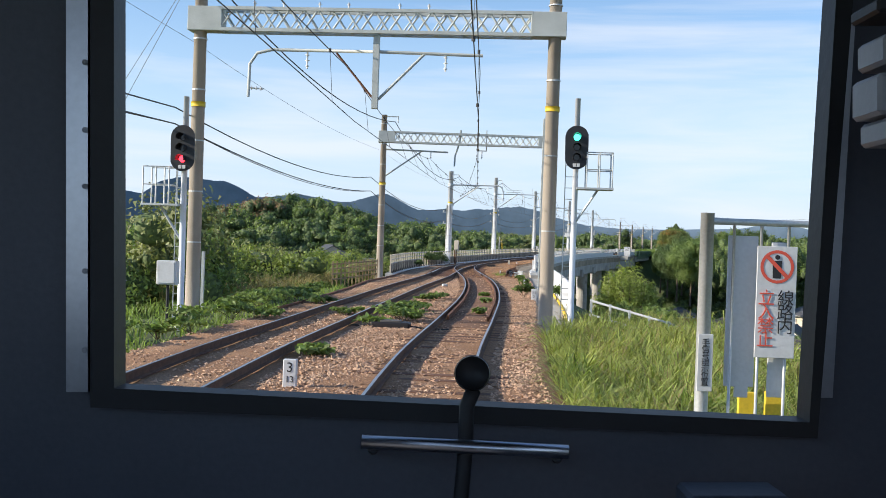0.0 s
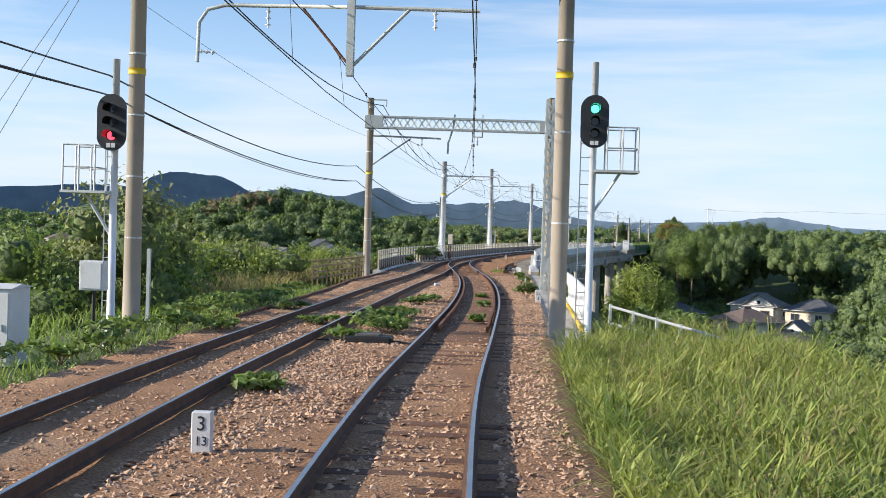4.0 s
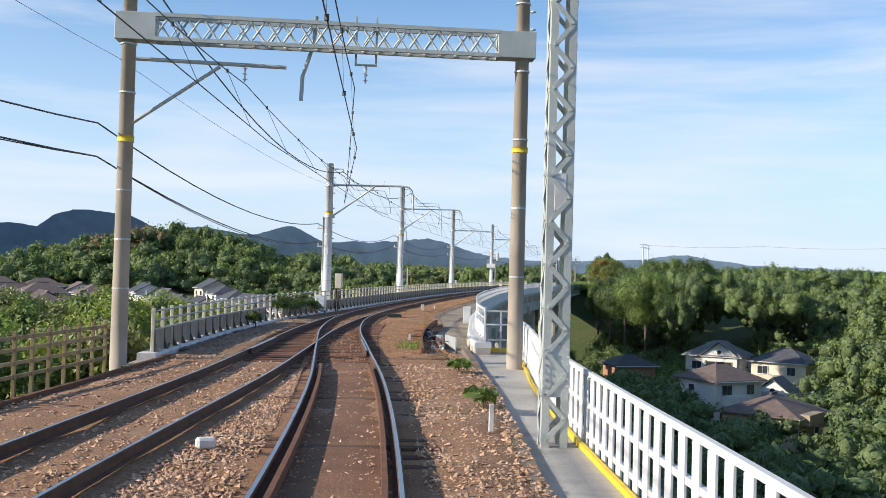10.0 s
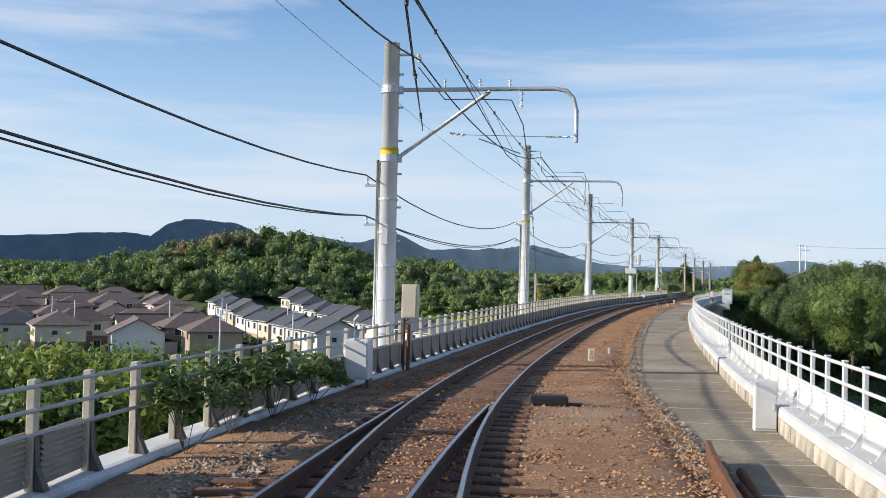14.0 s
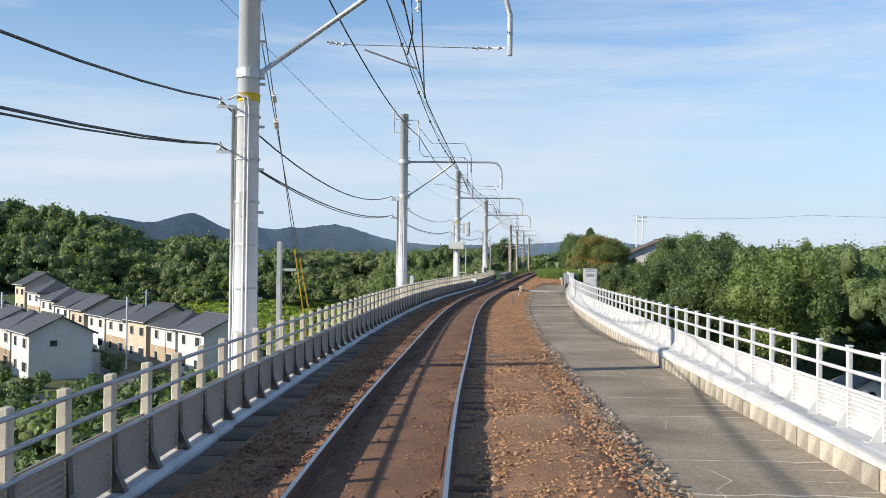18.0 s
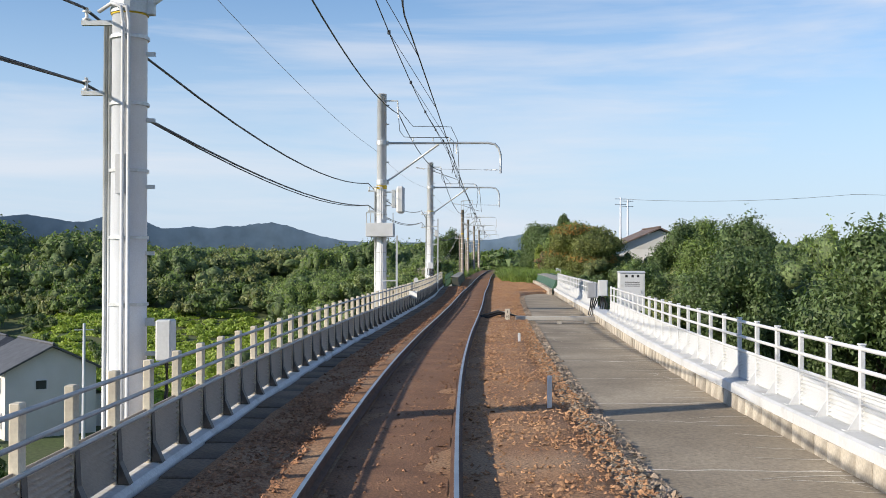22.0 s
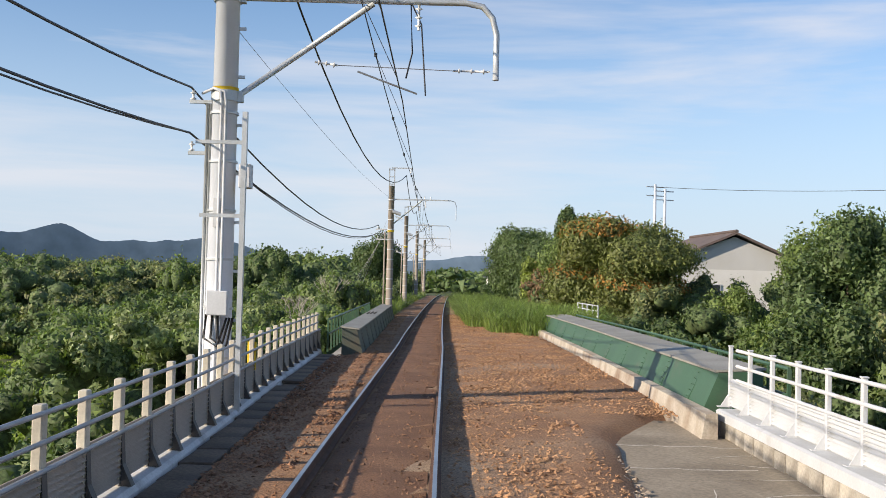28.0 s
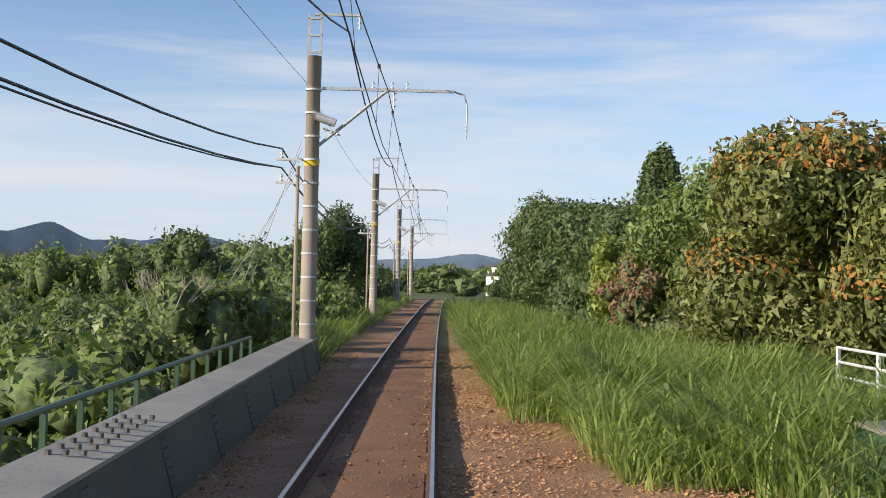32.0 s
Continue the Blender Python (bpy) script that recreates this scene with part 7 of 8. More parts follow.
for z in (-0.1, 0.3, 0.72):
    k = Kit()
    k.sweep(along(30, 65.4, lambda s: u_fence(s) + 0.06, z, 1.0), [(-0.03, -0.035), (0.03, -0.035), (0.03, 0.035), (-0.03, 0.035)])
    part("rail_bar", k, M_WHITE, fence)
gate = thing("end_gate", "white steel end railing of the walkway with yellow kick plate", "railing", at(62, 4.4, -0.3))
for u in np.arange(4.25, 5.3, 0.48):
    part("baluster", Kit().box(at(65.4, u, 0.35), (0.05, 0.05, 1.25)), M_WHITE, gate)
for z in (0.1, 0.55, 0.95):
    part("rail_bar", Kit().tube([at(65.4, 4.2, z), at(65.4, 5.25, z)], 0.03, 6), M_WHITE, gate)
part("kick_plate", Kit().box(at(65.4, 4.7, -0.2), (1.1, 0.03, 0.14), Matrix.Rotation(turn(62), 3, "Z")), M_YELLOW, gate)
# sloping white handrail down the bank
hr = thing("stair_railing", "white pipe railing sloping down the bank", "railing", at(30, 4.5, -0.4))
for i in range(9):
    f = i / 8
    p = at(30.0 - f * 1.5, 3.4 + f * 4.2, -0.35 - f * 1.0)
    part("baluster", Kit().box(p + Vector((0, 0, 0.3)), (0.06, 0.06, 1.0)), M_WHITE, hr)
for dz in (0.35, 0.75):
    part("rail_bar", Kit().tube([at(30, 3.4, -0.35 + dz), at(28.5, 7.6, -1.35 + dz)], 0.035, 6), M_WHITE, hr)

# timber rail fence on the far side of the second track
bf = thing("timber_fence", "weathered yellowish timber lattice fence at the head of the slope", "fence", at(56, -7.3, -0.5))
M_TIMBER = mat("old_timber", (0.36, 0.27, 0.14), (0.27, 0.2, 0.11), 3, 0.85, 0, 0.3, 30, 0.2, rnd=0.15)
pb = mesh_of("upright", Kit().cut_box((0, 0, 0.55), (0.07, 0.07, 1.4), 0.006), M_TIMBER)
for s in np.arange(49.5, 60, 0.75):
    own(new("upright", pb), bf, stand(s, -7.0 + (s - 49.5) * 0.16, -0.5))
for z in (-0.1, 0.15, 0.4, 0.62):
    part("rail_bar", Kit().sweep(along(49.3, 60, lambda s: -7.0 + (s - 49.5) * 0.16, z, 1.0), [(-0.02, -0.035), (0.02, -0.035), (0.02, 0.035), (-0.02, 0.035)]), M_TIMBER, bf)

# ---------------------------------------------------------------- signals
M_HOOD = mat("signal_black", (0.02, 0.022, 0.025), (0.015, 0.016, 0.018), 3, 0.5, 0, 0.05, 40, 0.1)
M_LENS = mat("dark_lens", (0.015, 0.015, 0.02), (0.01, 0.01, 0.012), 5, 0.15, 0, 0, 40, 0)
M_GREENLIGHT = glow("green_lamp", (0.05, 1.0, 0.6), 4.0)
M_REDLIGHT = glow("red_lamp", (1.0, 0.03, 0.05), 4.0)


def signal(s, u, zb, lit, label, side, z0):
    t = thing("railway_signal", label, "signal", at(s, u, z0), group="track signals")
    m4 = stand(s, u, 0)
    L = lambda x, y, z: m4 @ Vector((x, y, z))
    part("mast", Kit().tube([L(0, 0.1, z0 - 0.5), L(0, 0.1, zb + 1.9)], [0.085, 0.07], 14), M_POLE, t, "", True)
    part("foot", Kit().tube([L(0, 0.1, z0 - 0.3), L(0, 0.1, z0 + 0.35)], [0.22, 0.09], 8), M_GALV, t)
    w, h = 0.31, 0.58
    out = [(w * math.cos(a), (h - w) * (1 if math.sin(a) > 0 else -1) + w * math.sin(a)) for a in np.linspace(0, 2 * math.pi, 28, endpoint=False)]
    k = Kit()
    n = len(out)
    cz = zb + h
    pts = [L(x, y, cz + z) for y in (-0.1, -0.07) for x, z in out]
    k.add(pts, [(i, (i + 1) % n, n + (i + 1) % n, n + i) for i in range(n)] + [tuple(range(n)), tuple(reversed(range(n, 2 * n)))])
    bp = part("backplate", k, M_HOOD, t, "black oval backplate")
    for i, name in enumerate(("green", "yellow", "red")):
        z = cz + 0.27 - 0.27 * i
        on = name == lit
        part("lens", Kit().tube([L(0, -0.1, z), L(0, -0.13, z)], [0.088, 0.08], 18), (M_GREENLIGHT if name == "green" else M_REDLIGHT) if on else M_LENS, bp, f"lit {name} lamp" if on else "dark lamp")
        hood = []
        for a in np.linspace(radians(-25), radians(205), 14):
            hood.append((0.105 * math.cos(a), 0.105 * math.sin(a)))
        kk = Kit()
        q = [L(x, yy, z + zz) for yy in (-0.1, -0.34) for x, zz in hood]
        kk.add(q, [(j, j + 1, 14 + j + 1, 14 + j) for j in range(13)])
        part("hood", kk, M_HOOD, bp)
    for x in (-0.05, 0.05):
        part("tag_plate", Kit().box(L(x, -0.115, cz - 0.47), (0.08, 0.02, 0.09), Matrix.Rotation(turn(s), 3, "Z")), M_WHITE, bp)
    k = Kit()
    zp = zb - 0.5 if side > 0 else zb - 0.85
    x0, x1 = (0.28, 0.95) if side > 0 else (-0.95, -0.28)
    part("platform", Kit().box(L((x0 + x1) / 2 - 0.1 * side, 0.1, zp), (0.95, 0.7, 0.05), Matrix.Rotation(turn(s), 3, "Z")), M_GALV, t)
    part("strut", Kit().tube([L(0, 0.1, zp - 0.95), L((x0 + x1) / 2, 0.1, zp)], 0.035, 6), M_GALV, t)
    cage = part("cage", Kit().tube([L(x0, -0.22, zp + 0.95), L(x1, -0.22, zp + 0.95), L(x1, 0.4, zp + 0.95), L(x0, 0.4, zp + 0.95)], 0.018, 6), M_GALV, t, "white guard cage")
    for x in (x0, (x0 + x1) / 2, x1):
        for y in (-0.22, 0.4):
            part("bar", Kit().tube([L(x, y, zp), L(x, y, zp + 0.95)], 0.02, 6), M_GALV, cage)
    part("bar", Kit().tube([L(x0, -0.22, zp + 0.5), L(x1, -0.22, zp + 0.5), L(x1, 0.4, zp + 0.5), L(x0, 0.4, zp + 0.5)], 0.018, 6), M_GALV, cage)
    lad = Kit()
    for x in (-0.16, 0.06):
        lad.tube([L(x - 0.1, 0.28, z0), L(x - 0.1, 0.28, zb + 0.6)], 0.014, 5)
    for z in np.arange(z0 + 0.3, zb + 0.6, 0.3):
        lad.tube([L(-0.26, 0.28, z), L(-0.04, 0.28, z)], 0.01, 5)
    part("ladder", lad, M_GALV, t)
    return t


signal(28.0, 2.74, 3.98, "green", "black oval railway signal showing green on a galvanised mast", 1, -1.0)
signal(25.8, -7.2, 3.5, "red", "black oval railway signal showing red on a galvanised mast", -1, -0.5)


# ---------------------------------------------------------------- the standing train's cab, its windscreen lowered
cab_m = look(*PATH[0][1:])
CF = 784 / math.tan(radians(23.0))


def cab_pt(px, py, depth):
    """A point of the cab, in its own space: across, up and ahead of the seat."""
    return Vector(((px - 784) * depth / CF, (441 - py) * depth / CF, -depth))


cab = thing("train_cab", "dark interior of a train driving cab with open windscreen", "train cab", cab_m)


def cab_part(name, kit, material, label="", parent=None, smooth=False):
    return sub(name, kit, material, parent or cab, label, smooth)


D0 = 1.8
inner = [cab_pt(213, -150, D0), cab_pt(213, 683, D0), cab_pt(1420, 742, D0), cab_pt(1476, -150, D0)]
mid = [cab_pt(172, -190, D0), cab_pt(172, 716, D0), cab_pt(1434, 770, D0), cab_pt(1512, -190, D0)]
strip = [cab_pt(130, -230, D0), cab_pt(130, 722, D0), cab_pt(1440, 776, D0), cab_pt(1545, -230, D0)]
wide = [Vector((-2.2, 1.45, -D0)), Vector((-2.2, -0.95, -D0)), Vector((0.86, -0.95, -D0)), Vector((0.86, 1.45, -D0))]


def ring(a, b, z0, z1):
    k = Kit()
    n = len(a)
    za, zb = Vector((0, 0, z0)), Vector((0, 0, z1))
    pts = [p + za for p in a] + [p + za for p in b] + [p + zb for p in a] + [p + zb for p in b]
    fs = []
    for i in range(n):
        j = (i + 1) % n
        fs += [(i, j, n + j, n + i), (2 * n + i, 3 * n + i, 3 * n + j, 2 * n + j), (i, 2 * n + i, 2 * n + j, j), (n + i, n + j, 3 * n + j, 3 * n + i)]
    return k.add(pts, fs)


cab_part("windscreen_seal", ring(inner, mid, -0.03, 0.035), M_BLACK, "black rubber windscreen seal")
cab_part("front_wall", ring(mid, wide, -0.06, 0.0), M_CAB)
for name, a, b in (("left_trim", 128, 166), ("right_trim", None, None)):
    if a:
        q = [cab_pt(a, -190, D0), cab_pt(a, 690, D0), cab_pt(b, 690, D0), cab_pt(b, -190, D0)]
    else:
        q = [cab_pt(1478, 40, D0), cab_pt(1440, 700, D0), cab_pt(1462, 700, D0), cab_pt(1502, 40, D0)]
    cab_part("windscreen_trim", Kit().add([p + Vector((0, 0, 0.002)) for p in q] + [p + Vector((0, 0, 0.03)) for p in q], [(0, 1, 2, 3), (7, 6, 5, 4), (0, 4, 5, 1), (1, 5, 6, 2), (2, 6, 7, 3), (3, 7, 4, 0)]), M_CHROME, "brushed metal trim strip")
bar = [cab_pt(640, 782, 1.68), cab_pt(1006, 800, 1.68)]
rail_ = cab_part("grab_bar", Kit().tube(bar, 0.0115, 12), M_CHROME, "dark metal grab bar", None, True)
for px, py in ((660, 792), (985, 808)):
    cab_part("mount", Kit().tube([cab_pt(px, py, 1.68), cab_pt(px, py + 4, 1.79)], 0.009, 8), M_BLACK, "", rail_)
cab_part("wiper_motor", Kit().tube([cab_pt(836, 661, 1.72), cab_pt(836, 661, 1.66)], [0.03, 0.027], 24), M_BLACK, "black round wiper motor cover", None, True)
cab_part("wiper_stem", Kit().tube([cab_pt(838, 690, 1.71), cab_pt(826, 720, 1.7), cab_pt(824, 790, 1.7), cab_pt(812, 930, 1.7)], 0.0125, 10), M_BLACK, "black cable sleeve", None, True)
cab_part("desk_box", Kit().cut_box(cab_pt(1295, 900, 1.6), (0.15, 0.06, 0.1), 0.006), M_CAB)
for px0, px1, py0, py1, mm in ((1528, 1600, 10, 35, M_BLACK), (1540, 1650, 70, 122, M_CAB_GREY), (1530, 1660, 138, 210, M_CAB_GREY), (1545, 1660, 214, 258, M_CAB_GREY)):
    a, b = cab_pt(px0, py0, 1.5), cab_pt(px1, py1, 1.5)
    cab_part("switch_box", Kit().cut_box((a + b) / 2, (abs(b.x - a.x), abs(a.y - b.y), 0.1), 0.006), mm, "small grey switch box")
for py in (110, 230, 330, 480, 620):
    cab_part("screw", Kit().tube([cab_pt(150, py, D0 - 0.032), cab_pt(150, py, D0 - 0.036)], 0.005, 8), M_CAB_GREY)
X0, X1, Y0, Y1, Z1 = -2.2, 0.86, -0.95, 1.45, 1.3
cab_part("floor", Kit().box(((X0 + X1) / 2, Y0 - 0.03, (Z1 - D0) / 2), (X1 - X0, 0.06, Z1 + D0)), M_CAB)
cab_part("roof", Kit().box(((X0 + X1) / 2, Y1 + 0.03, (Z1 - D0) / 2), (X1 - X0, 0.06, Z1 + D0)), M_CAB)
for x in (X0 - 0.03, X1 + 0.03):
    cab_part("side_wall", Kit().box((x, Y0 + 0.4, (Z1 - D0) / 2), (0.06, 0.92, Z1 + D0)), M_CAB)
    cab_part("side_wall", Kit().box((x, Y1 - 0.2, (Z1 - D0) / 2), (0.06, 0.5, Z1 + D0)), M_CAB)
    cab_part("door_pillar", Kit().box((x, 0.25, -D0 + 0.45), (0.06, 1.6, 0.9)), M_CAB)
    cab_part("door_pillar", Kit().box((x, 0.25, Z1 - 0.1), (0.06, 1.6, 0.2)), M_CAB)
cab_part("rear_wall", Kit().box(((X0 + X1) / 2, Y0 + 0.4, Z1 + 0.03), (X1 - X0 + 0.12, 0.92, 0.06)), M_CAB)
cab_part("rear_wall", Kit().box(((X0 + X1) / 2, Y1 - 0.2, Z1 + 0.03), (X1 - X0 + 0.12, 0.5, 0.06)), M_CAB)
cab_part("underframe", Kit().box(((X0 + X1) / 2, -1.25, (Z1 - D0) / 2), (2.3, 0.5, Z1 + D0 - 0.3)), M_DARKSTEEL)
for s, u in ((-1.0, -G), (-1.0, G), (1.0, -G), (1.0, G)):
    part("wheel", Kit().tube([at(s, u - 0.06, 0.41), at(s, u + 0.06, 0.41)], 0.415, 20), M_DARKSTEEL, cab)


# ---------------------------------------------------------------- lettering
def lettering(name, text, size, parent, m, material, label="", line=1.0):
    cu = bpy.data.curves.new(name, "FONT")
    cu.body, cu.size, cu.align_x, cu.align_y, cu.space_line, cu.extrude = text, size, "CENTER", "CENTER", line, 0.0015
    ob = bpy.data.objects.new(name, cu)
    scene.collection.objects.link(ob)
    bpy.context.view_layer.update()
    me = bpy.data.meshes.new_from_object(ob.evaluated_get(bpy.context.evaluated_depsgraph_get()))
    bpy.data.objects.remove(ob)
    me.materials.clear()
    me.materials.append(material)
    o = new(name, me)
    o.parent = parent
    o.matrix_parent_inverse = world_of(parent).inverted()
    o.matrix_basis = m
    if label:
        o["label"] = label
    return o


def facing(s, u, z, extra=0.0):
    """A pose for flat lettering that faces back along the track."""
    return stand(s, u, z, extra) @ Matrix.Rotation(radians(90), 4, "X")


# ---------------------------------------------------------------- end-of-platform gate with the notices
SG, U0 = 7.75, 2.4
gf = thing("platform_end_fence", "stainless steel gate fence at the platform end with notices", "fence", at(SG, U0, -0.5))
rz3 = Matrix.Rotation(turn(SG), 3, "Z")
part("post", Kit().tube([at(SG, U0, -0.6), at(SG, U0, 2.3)], 0.05, 14), M_GALV, gf, "", True)
part("top_rail", Kit().tube([at(SG, U0, 2.24), at(SG, U0 + 1.7, 2.24)], 0.026, 10), M_GALV, gf, "", True)
part("bottom_rail", Kit().tube([at(SG, U0, 0.72), at(SG, U0 + 1.7, 0.72)], 0.026, 10), M_GALV, gf, "", True)
for i in range(8):
    u = U0 + 0.2 + i * 0.2
    part("bar", Kit().tube([at(SG, u, 0.72), at(SG, u, 2.24)], 0.012, 8), M_GALV, gf, "", True)
nt = thing("warning_notice", "white track-entry warning notice with red and black characters", "notice", at(SG, U0 + 0.5, 1.2))
part("board", Kit().cut_box(at(SG - 0.035, U0 + 0.51, 1.66), (0.29, 0.012, 0.82), 0.004, rz3), M_WHITE, nt)
SN = SG - 0.044
ringk = Kit()
for i in range(28):
    a0, a1 = 2 * math.pi * i / 28, 2 * math.pi * (i + 1) / 28
    c0 = at(SN, U0 + 0.51, 1.92)
    rt = head(SG)[1]
    q = [c0 + rt * (r_ * math.cos(a)) + Vector((0, 0, r_ * math.sin(a))) for a, r_ in ((a0, 0.1), (a1, 0.1), (a1, 0.122), (a0, 0.122))]
    ringk.add(q, [(0, 1, 2, 3)])
rt = head(SG)[1]
c0 = at(SN - 0.001, U0 + 0.51, 1.92)
ringk.add([c0 + rt * x + Vector((0, 0, z)) for x, z in ((-0.086, 0.066), (-0.066, 0.086), (0.086, -0.066), (0.066, -0.086))], [(0, 1, 2, 3)])
part("ban_ring", ringk, M_RED, nt, "red prohibition ring")
c0 = at(SN, U0 + 0.51, 1.92)
pk = Kit()
pk.add([c0 + rt * x + Vector((0, 0, z)) for x, z in ((-0.03, -0.085), (0.03, -0.085), (0.035, 0.045), (-0.035, 0.045))], [(0, 1, 2, 3)])
pk.tube([c0 + Vector((0, 0, 0.07)), c0 + Vector((0, 0, 0.07)) - head(SG)[0] * 0.002], 0.018, 12)
part("pictogram", pk, M_INK, nt, "dark plain pictogram shape")
lettering("lettering", "線\n路\n内", 0.125, nt, facing(SN - 0.002, U0 + 0.58, 1.58), M_INK, "black characters", 0.82)
lettering("lettering", "立\n入\n禁\n止", 0.125, nt, facing(SN - 0.002, U0 + 0.44, 1.53), M_RED, "red characters", 0.82)
hs = thing("hand_signal_plate", "narrow white plate with black characters on the fence post", "notice", at(SG, U0, 0.9))
part("board", Kit().cut_box(at(SG - 0.06, U0 + 0.005, 1.2), (0.11, 0.01, 0.42), 0.003, rz3), M_WHITE, hs)
lettering("lettering", "手\n信\n号\n現\n示\n位\n置", 0.062, hs, facing(SG - 0.068, U0 + 0.005, 1.2), M_INK, "black characters", 0.78)
for u, w_, z0, z1, nm in ((U0 + 0.28, 0.22, 1.02, 2.14, "blank_board"), (U0 + 0.3, 0.1, 0.94, 1.5, "blank_board"), (U0 + 0.55, 0.12, 0.95, 2.1, "blank_board")):
    b_ = part(nm, Kit().cut_box(at(SG + 0.05, u, (z0 + z1) / 2), (w_, 0.02, z1 - z0), 0.004, rz3), M_WHITE)
    tagged(b_, "plain white board fixed behind the gate bars", "board", group="white boards")
part("lock_box", Kit().cut_box(at(SG, U0 + 0.92, 1.95), (0.14, 0.06, 0.34), 0.006, rz3), M_LOUVRE, gf, "grey lock box")
for i, (ds, u) in enumerate(((1.4, 3.1), (1.5, 3.36), (3.0, 4.6), (3.1, 4.9))):
    y_ = part("yellow_post", Kit().cut_box(at(SG + ds, u, 0.15), (0.15, 0.05, 1.3), 0.008, rz3), M_YELLOW)
    tagged(y_, "yellow painted marker post in the grass", "post", group="yellow posts")


# ---------------------------------------------------------------- boxes and markers
def cabinet(name, label, s, u, z, w, d, h, material, roof=True, group=""):
    t = thing(name, label, "cabinet", stand(s, u, z), group)
    body = sub("body", Kit().cut_box((0, 0, h / 2), (w, d, h), 0.012), material, t)
    sub("door", Kit().cut_box((0, -d / 2 - 0.008, h / 2), (w * 0.9, 0.016, h * 0.88), 0.006), material, t)
    sub("handle", Kit().cut_box((w * 0.34, -d / 2 - 0.03, h * 0.5), (0.03, 0.03, 0.12), 0.006), M_GALV, t, "small steel handle")
    if roof:
        sub("cap", Kit().add([(-w / 2 - 0.03, -d / 2 - 0.05, h), (w / 2 + 0.03, -d / 2 - 0.05, h), (w / 2 + 0.03, d / 2 + 0.05, h), (-w / 2 - 0.03, d / 2 + 0.05, h), (-w / 2 - 0.03, 0, h + 0.07), (w / 2 + 0.03, 0, h + 0.07)], [(3, 2, 1, 0), (0, 1, 5, 4), (2, 3, 4, 5), (1, 2, 5), (3, 0, 4)]), material, t)
    return t


big = cabinet("equipment_cabinet", "tall white equipment cabinet standing outside the parapet", 187.2, 7.12, -0.12, 1.06, 0.7, 1.6, M_WHITE)
for x in (-0.3, 0.02, 0.3):
    sub("label_bar", Kit().box((x * 0.8, -0.365, 1.45), (0.1 if x else 0.3, 0.006, 0.1)), M_INK if x else M_CAB_GREY, big)
for z in (1.2, 1.12, 1.04):
    sub("label_bar", Kit().box((0, -0.365, z), (0.62, 0.006, 0.03)), M_INK, big)
part("cabinet_foot", Kit().box(at(187.2, 6.75, -0.42), (1.3, 2.2, 0.6), Matrix.Rotation(turn(187), 3, "Z")), M_CONC, None)
tagged(bpy.data.objects["cabinet_foot"], "concrete footing under the white equipment cabinet", "footing", kind="structure")
sb = thing("switch_cabinet", "pair of grey switch boxes on white posts with black cables", "switch box", stand(184.3, 5.45, -0.34))
for i, (x, h) in enumerate(((-0.22, 1.15), (0.2, 1.25))):
    sub("post", Kit().tube([(x, 0, 0), (x, 0, h + 0.2)], 0.05, 10), M_WHITE, sb)
    bx = sub("box", Kit().cut_box((x, -0.12, h), (0.36, 0.22, 0.62), 0.012), M_CAB_GREY if i == 0 else M_WHITE, sb)
    sub("box_door", Kit().cut_box((x, -0.24, h), (0.3, 0.014, 0.54), 0.006), M_CAB_GREY if i == 0 else M_WHITE, bx)
for j in range(4):
    a = j * 0.09
    sub("cable", Kit().tube([(-0.25 + a, -0.12, 0.85), (-0.3 + a * 0.6, -0.2, 0.5), (-0.38 + a, -0.24, 0.22), (-0.2 + a * 0.5, -0.3, 0.05), (0.05 + a, -0.25, 0.12), (0.1 + a, -0.15, 0.6), (0.15 + a * 0.3, -0.12, 0.9)], 0.026, 8), M_BLACK, sb, "black looped cable", True)
duct = thing("cable_duct", "pale concrete cable duct laid across the deck on low blocks", "duct", stand(181.4, 3.6, -0.34))
sub("duct_box", Kit().cut_box((0.05, 0, 0.2), (2.9, 0.3, 0.16), 0.015), M_CONC, duct)
for x in (-1.0, 0.2, 1.2):
    sub("block", Kit().cut_box((x, 0, 0.06), (0.18, 0.25, 0.12), 0.01), M_CONC, duct)
cabinet("deck_box", "small white steel box standing on the viaduct deck", 84.8, 5.08, -0.34, 0.36, 0.2, 0.82, M_WHITE, False)
cabinet("relay_cabinet", "white relay cabinet half hidden in the creepers", 22.5, -7.9, -0.5, 0.9, 0.7, 1.35, M_WHITE)
lb = thing("signal_box", "grey equipment box on the foot of the signal mast", "box", stand(25.6, -7.2, 0))
sub("body", Kit().cut_box((-0.2, -0.12, 0.95), (0.5, 0.28, 0.6), 0.015), M_WHITE, lb)
sub("door", Kit().cut_box((-0.2, -0.27, 0.95), (0.42, 0.016, 0.52), 0.006), M_WHITE, lb)
sub("pipe", Kit().tube([(-0.2, -0.1, 0.7), (-0.2, -0.1, -0.5)], 0.04, 8), M_BLACK, lb)
jb = thing("junction_box", "cream steel junction box on a rusty post beside the parapet", "box", stand(91.9, -2.25, -0.3))
sub("post", Kit().tube([(0, 0, 0), (0, 0, 1.2)], 0.045, 8), M_RUST, jb)
sub("post", Kit().tube([(-0.12, 0, 0), (-0.12, 0, 1.9)], 0.035, 8), M_RUST, jb)
sub("body", Kit().cut_box((0.03, 0, 1.75), (0.38, 0.3, 0.82), 0.012), M_CABBOX, jb)
sub("door", Kit().cut_box((0.03, -0.16, 1.75), (0.32, 0.016, 0.74), 0.006), M_CABBOX, jb)
eq = thing("trackside_unit", "white trackside equipment unit on short legs", "equipment", stand(87.6, -2.4, -0.25))
